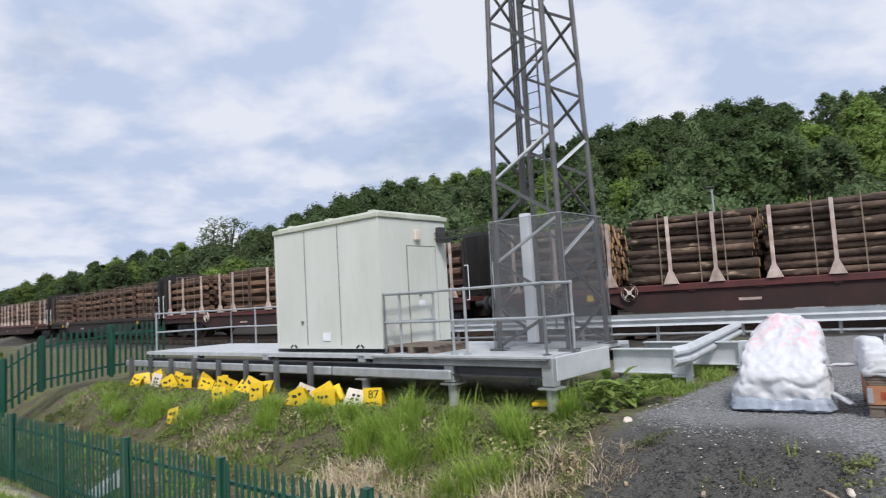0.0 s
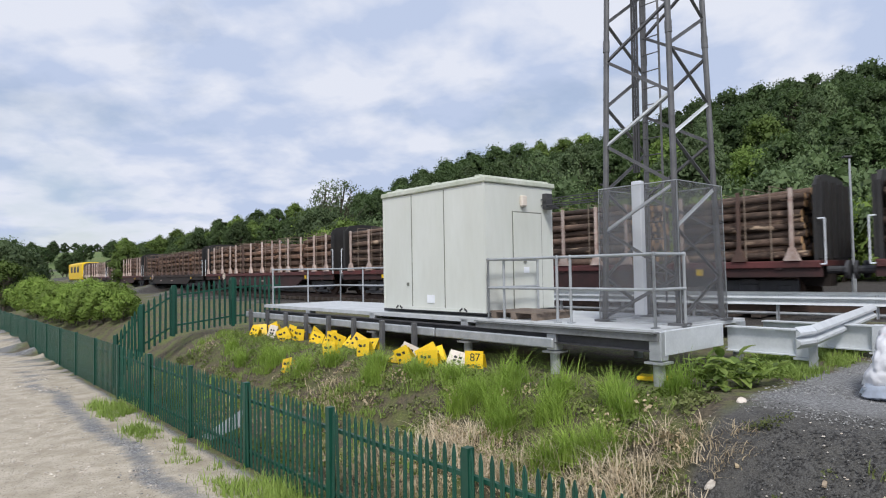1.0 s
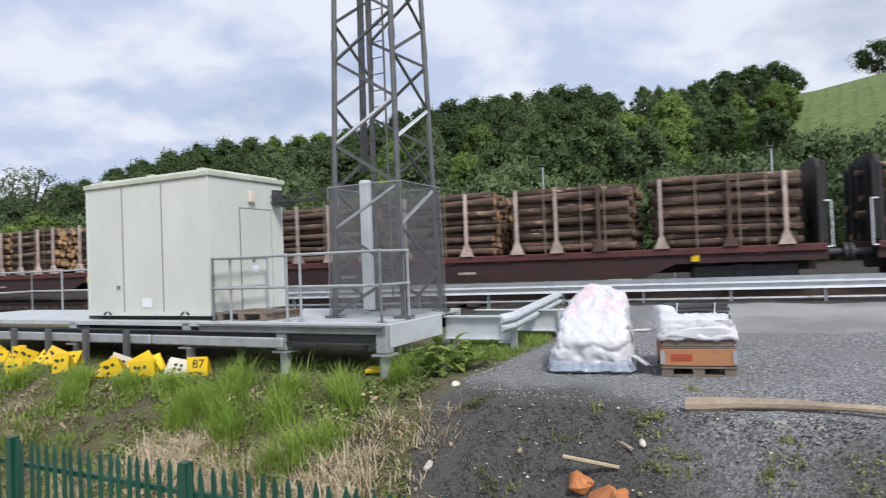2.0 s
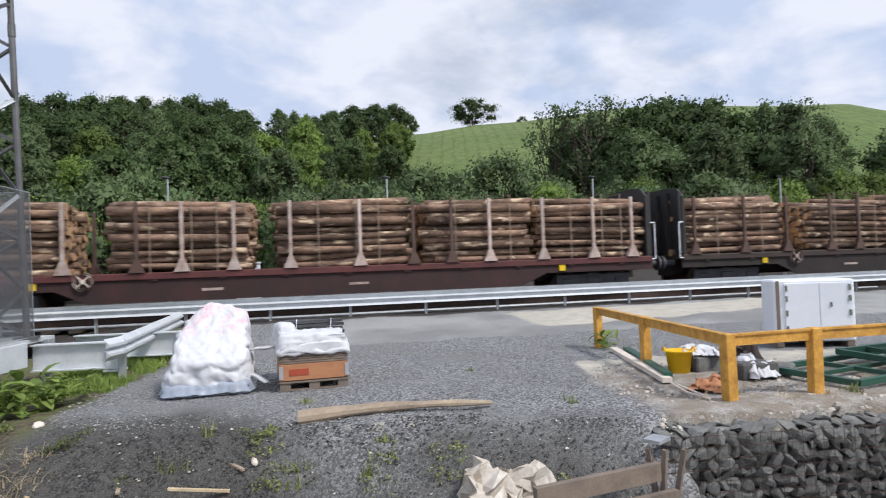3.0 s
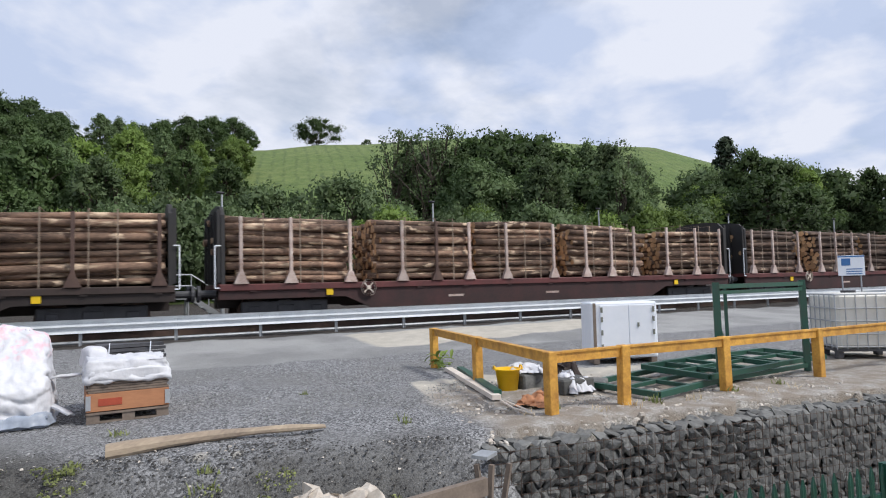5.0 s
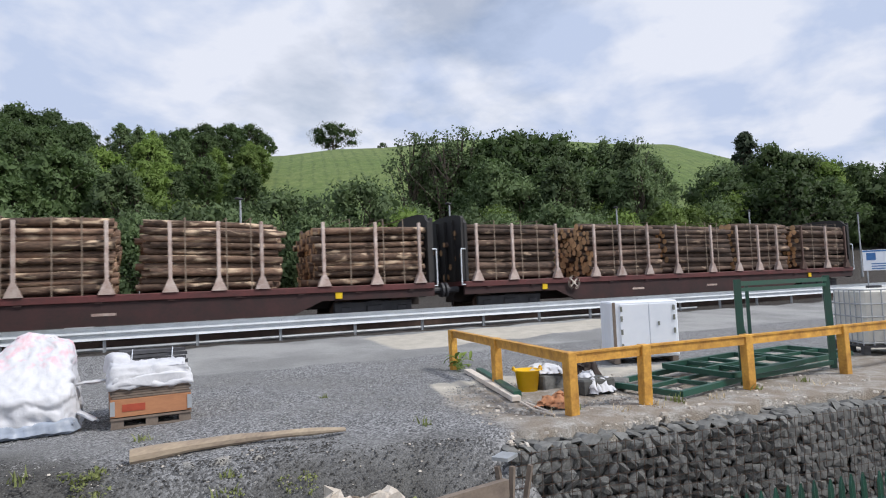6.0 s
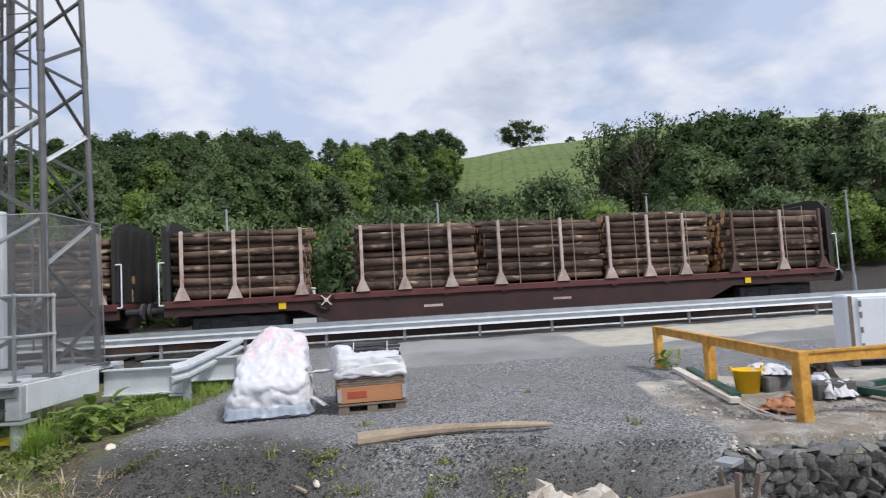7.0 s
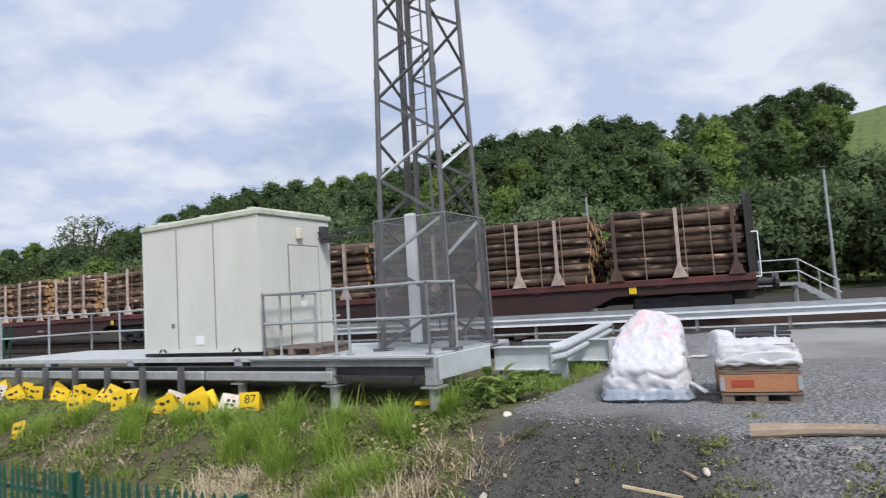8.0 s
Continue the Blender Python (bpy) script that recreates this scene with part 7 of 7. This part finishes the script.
def scatter_stones(name, n, a0, a1, q0, q1, s0, s1, mat, label, seed, keep=None):
    """Loose stones as one joined spread."""
    rng = np.random.default_rng(seed)
    base = [(-1, -0.8, -0.6), (1, -0.7, -0.6), (0.9, 0.8, -0.6), (-0.9, 0.7, -0.6), (-0.6, -0.5, 0.5), (0.7, -0.4, 0.6), (0.5, 0.5, 0.4), (-0.5, 0.5, 0.6)]
    tri = [(3, 2, 1, 0), (4, 5, 6, 7), (0, 1, 5, 4), (1, 2, 6, 5), (2, 3, 7, 6), (3, 0, 4, 7)]
    verts, faces = [], []
    while n > 0:
        a, q = rng.uniform(a0, a1), rng.uniform(q0, q1)
        if keep and not keep(a, q):
            n -= 0.2
            continue
        n -= 1
        p = site(a, q)
        z = height(p.x, p.y)
        s = rng.uniform(s0, s1) * rng.uniform(0.5, 1.0)
        t = rng.uniform(0, 6.3)
        k = len(verts)
        for v in base:
            j = rng.uniform(0.7, 1.3)
            x, y = v[0] * math.cos(t) - v[1] * math.sin(t), v[0] * math.sin(t) + v[1] * math.cos(t)
            verts.append((p.x + x * s * j, p.y + y * s * j * 0.8, z + 0.12 * s + v[2] * s * 0.6 * j))
        faces += [tuple(i + k for i in f) for f in tri]
    me = bpy.data.meshes.new(name)
    me.from_pydata(verts, [], faces)
    me.materials.append(mat)
    tagged(new(name, me), label, "stones", kind="stuff")


M_CLOD = material("dark_earth_clods", (0.10, 0.098, 0.094), (0.03, 0.027, 0.026), scale=8, fine=60, rough=0.95, each=0.5, island=True)
M_PEBBLE = material("pale_pebbles", (0.36, 0.36, 0.35), (0.13, 0.13, 0.13), scale=8, fine=60, rough=0.85, each=0.5, island=True)
M_LITTER = material("pale_debris", (0.62, 0.58, 0.52), (0.40, 0.34, 0.28), scale=8, fine=40, rough=0.8, each=0.3, island=True)
on_gravel = lambda a, q: a > 1.5 + (0.05 * (q - 3.5) if q > 3.5 else 0.25 * (3.5 - q))
scatter_stones("loose_gravel", 14000, 1.2, 10, 2.2, 8.0, 0.006, 0.018, M_PEBBLE, "loose pale gravel stones on the yard", 21, on_gravel)
scatter_stones("slope_rubble", 3200, 0.6, 7.4, 0.3, 2.8, 0.006, 0.014, M_CLOD, "loose stones on the gravel slope", 22, on_gravel)
scatter_stones("debris", 380, 0.3, 7.4, 0.4, 2.2, 0.005, 0.02, M_LITTER, "pale broken debris on the slope", 23)
scatter_stones("slope_flecks", 3600, 1.5, 7.7, 0.4, 3.2, 0.003, 0.008, M_PEBBLE, "pale flecks of stone on the dark slope", 35, on_gravel)
scatter_stones("debris", 140, 7.8, 13, 1.4, 2.8, 0.015, 0.05, M_LITTER, "pale litter along the gabion's edge", 24)
scatter_stones("debris", 320, 8.2, 13.5, 1.8, 4.6, 0.012, 0.045, M_LITTER, "pale scraps on the ground of the fenced store", 27)
scatter_stones("path_stones", 2200, -22, 0, -6, -0.1, 0.010, 0.028, M_PEBBLE, "grey stones on the sandy path", 25, lambda a, q: abs(q + 1.25 + 0.3 * noise.noise(Vector((a * 0.4, 0, 5)))) < 0.45)
scatter_stones("path_clods", 1400, -22, 0, -7, -0.6, 0.010, 0.045, M_LITTER, "sandy clods on the path", 26)


scatter_stones("dark_clods", 5200, 2.0, 7.6, 0.3, 2.0, 0.006, 0.018, M_CLOD, "dark earth clods and ballast on the slope", 28, on_gravel)
scatter_stones("edge_chips", 650, 7.7, 16, 0.98, 1.3, 0.012, 0.035, M_LITTER, "pale chips along the top edge of the gabion", 29)
M_CLAY = material("broken_clay", (0.62, 0.25, 0.09), (0.36, 0.13, 0.05), scale=6, fine=30, rough=0.8, bump=0.004)


def chunk(name, a, q, s, mat, label, seed, dz=0.0, cat="rubble"):
    p = site(a, q)
    bm = bmesh.new()
    rock(bm, 0, 0, 0, s, seed)
    o = part(name, bm, mat)
    o.matrix_world = pose(p.x, p.y, height(p.x, p.y) + s * 0.2 + dz)
    tagged(o, label, cat, "loose rubble")


chunk("concrete_lump", 6.18, 1.0, 0.52, M_LITTER, "pale broken concrete lump on the slope", 3)
chunk("concrete_lump", 6.5, 1.0, 0.36, M_LITTER, "pale broken concrete lump on the slope", 5)
chunk("broken_brick", 3.86, 1.06, 0.46, M_CLAY, "broken orange-brown clay lump in the slope", 7)
chunk("broken_brick", 3.55, 1.28, 0.2, M_CLAY, "broken orange-brown clay lump in the slope", 9)
chunk("white_stone", 1.89, 1.47, 0.09, M_LITTER, "white stone at the gravel's edge", 11)
chunk("white_stone", 4.09, 1.5, 0.06, M_WHITE_SIGN, "white stone standing among dry twigs", 12)
chunk("white_stone", 1.7, 2.6, 0.08, M_WHITE_SIGN, "white scrap on the gravel", 13)
for k, (a, q, L, t) in enumerate(((4.0, 1.0, 0.45, 40), (2.1, 1.6, 0.5, 80), (1.1, 1.2, 0.6, 15), (0.9, 1.6, 0.5, 120), (2.9, 1.5, 0.3, 60), (3.9, 1.35, 0.5, 150), (4.0, 1.45, 0.45, 100), (4.1, 1.2, 0.6, 60), (1.8, 1.3, 0.4, 30), (1.5, 1.6, 0.45, 100), (2.0, 1.1, 0.4, 140), (-6.2, 2.0, 0.9, 20), (-9.8, 1.9, 0.8, -20))):
    p = site(a, q)
    bm = bmesh.new()
    add_bar(bm, (0, 0, 0), (L * math.cos(radians(t)), L * math.sin(radians(t)), 0.08), 0.035, 0.02)
    o = part("stick", bm, M_STRAW if k % 2 else M_PLANK)
    o.matrix_world = pose(p.x, p.y, height(p.x, p.y) + 0.03)
    tagged(o, "pale broken stick lying on the slope", "stick", "loose sticks")
bm = bmesh.new()
corners = [site(a, q, z) for a, q, z in ((-8.35, 0.12, -1.80), (-7.75, 0.10, -1.76), (-6.42, 0.16, -1.27), (-6.42, 0.22, -0.94))]
rows = []
for k in range(25):
    u = k / 24
    wave = Vector((0.012, 0.014, 0)) * (k % 2)
    lo, hi = corners[1].lerp(corners[2], u) + wave, corners[0].lerp(corners[3], u) + wave
    back = Vector((0.004, 0.005, 0))
    rows.append([bm.verts.new(v) for v in (lo, hi, hi + back, lo + back)])
for a, b in zip(rows, rows[1:]):
    for n in range(4):
        bm.faces.new((a[n], a[(n + 1) % 4], b[(n + 1) % 4], b[n]))
bm.faces.new(rows[0])
bm.faces.new(rows[-1])
bmesh.ops.recalc_face_normals(bm, faces=bm.faces)
o = part("leaning_sheet", bm, M_BAG)
tagged(o, "pale corrugated sheet leaning behind the fence", "sheet")


# ---- what moves ----
def motions():
    rows_t = [k * 0.5 for k in range(17)]
    for ob, c, half in TRAIN:
        walk(ob, [(t, train_pose(c, half, t)) for t in rows_t])
    for ob, x in WHEELS:
        walk(ob, [(k / 30, pose(x, 1.35, RAIL_TOP + 0.42) @ Matrix.Rotation(-SPEED * k / 30 / 0.42, 4, "Y")) for k in range(241)])


motions()
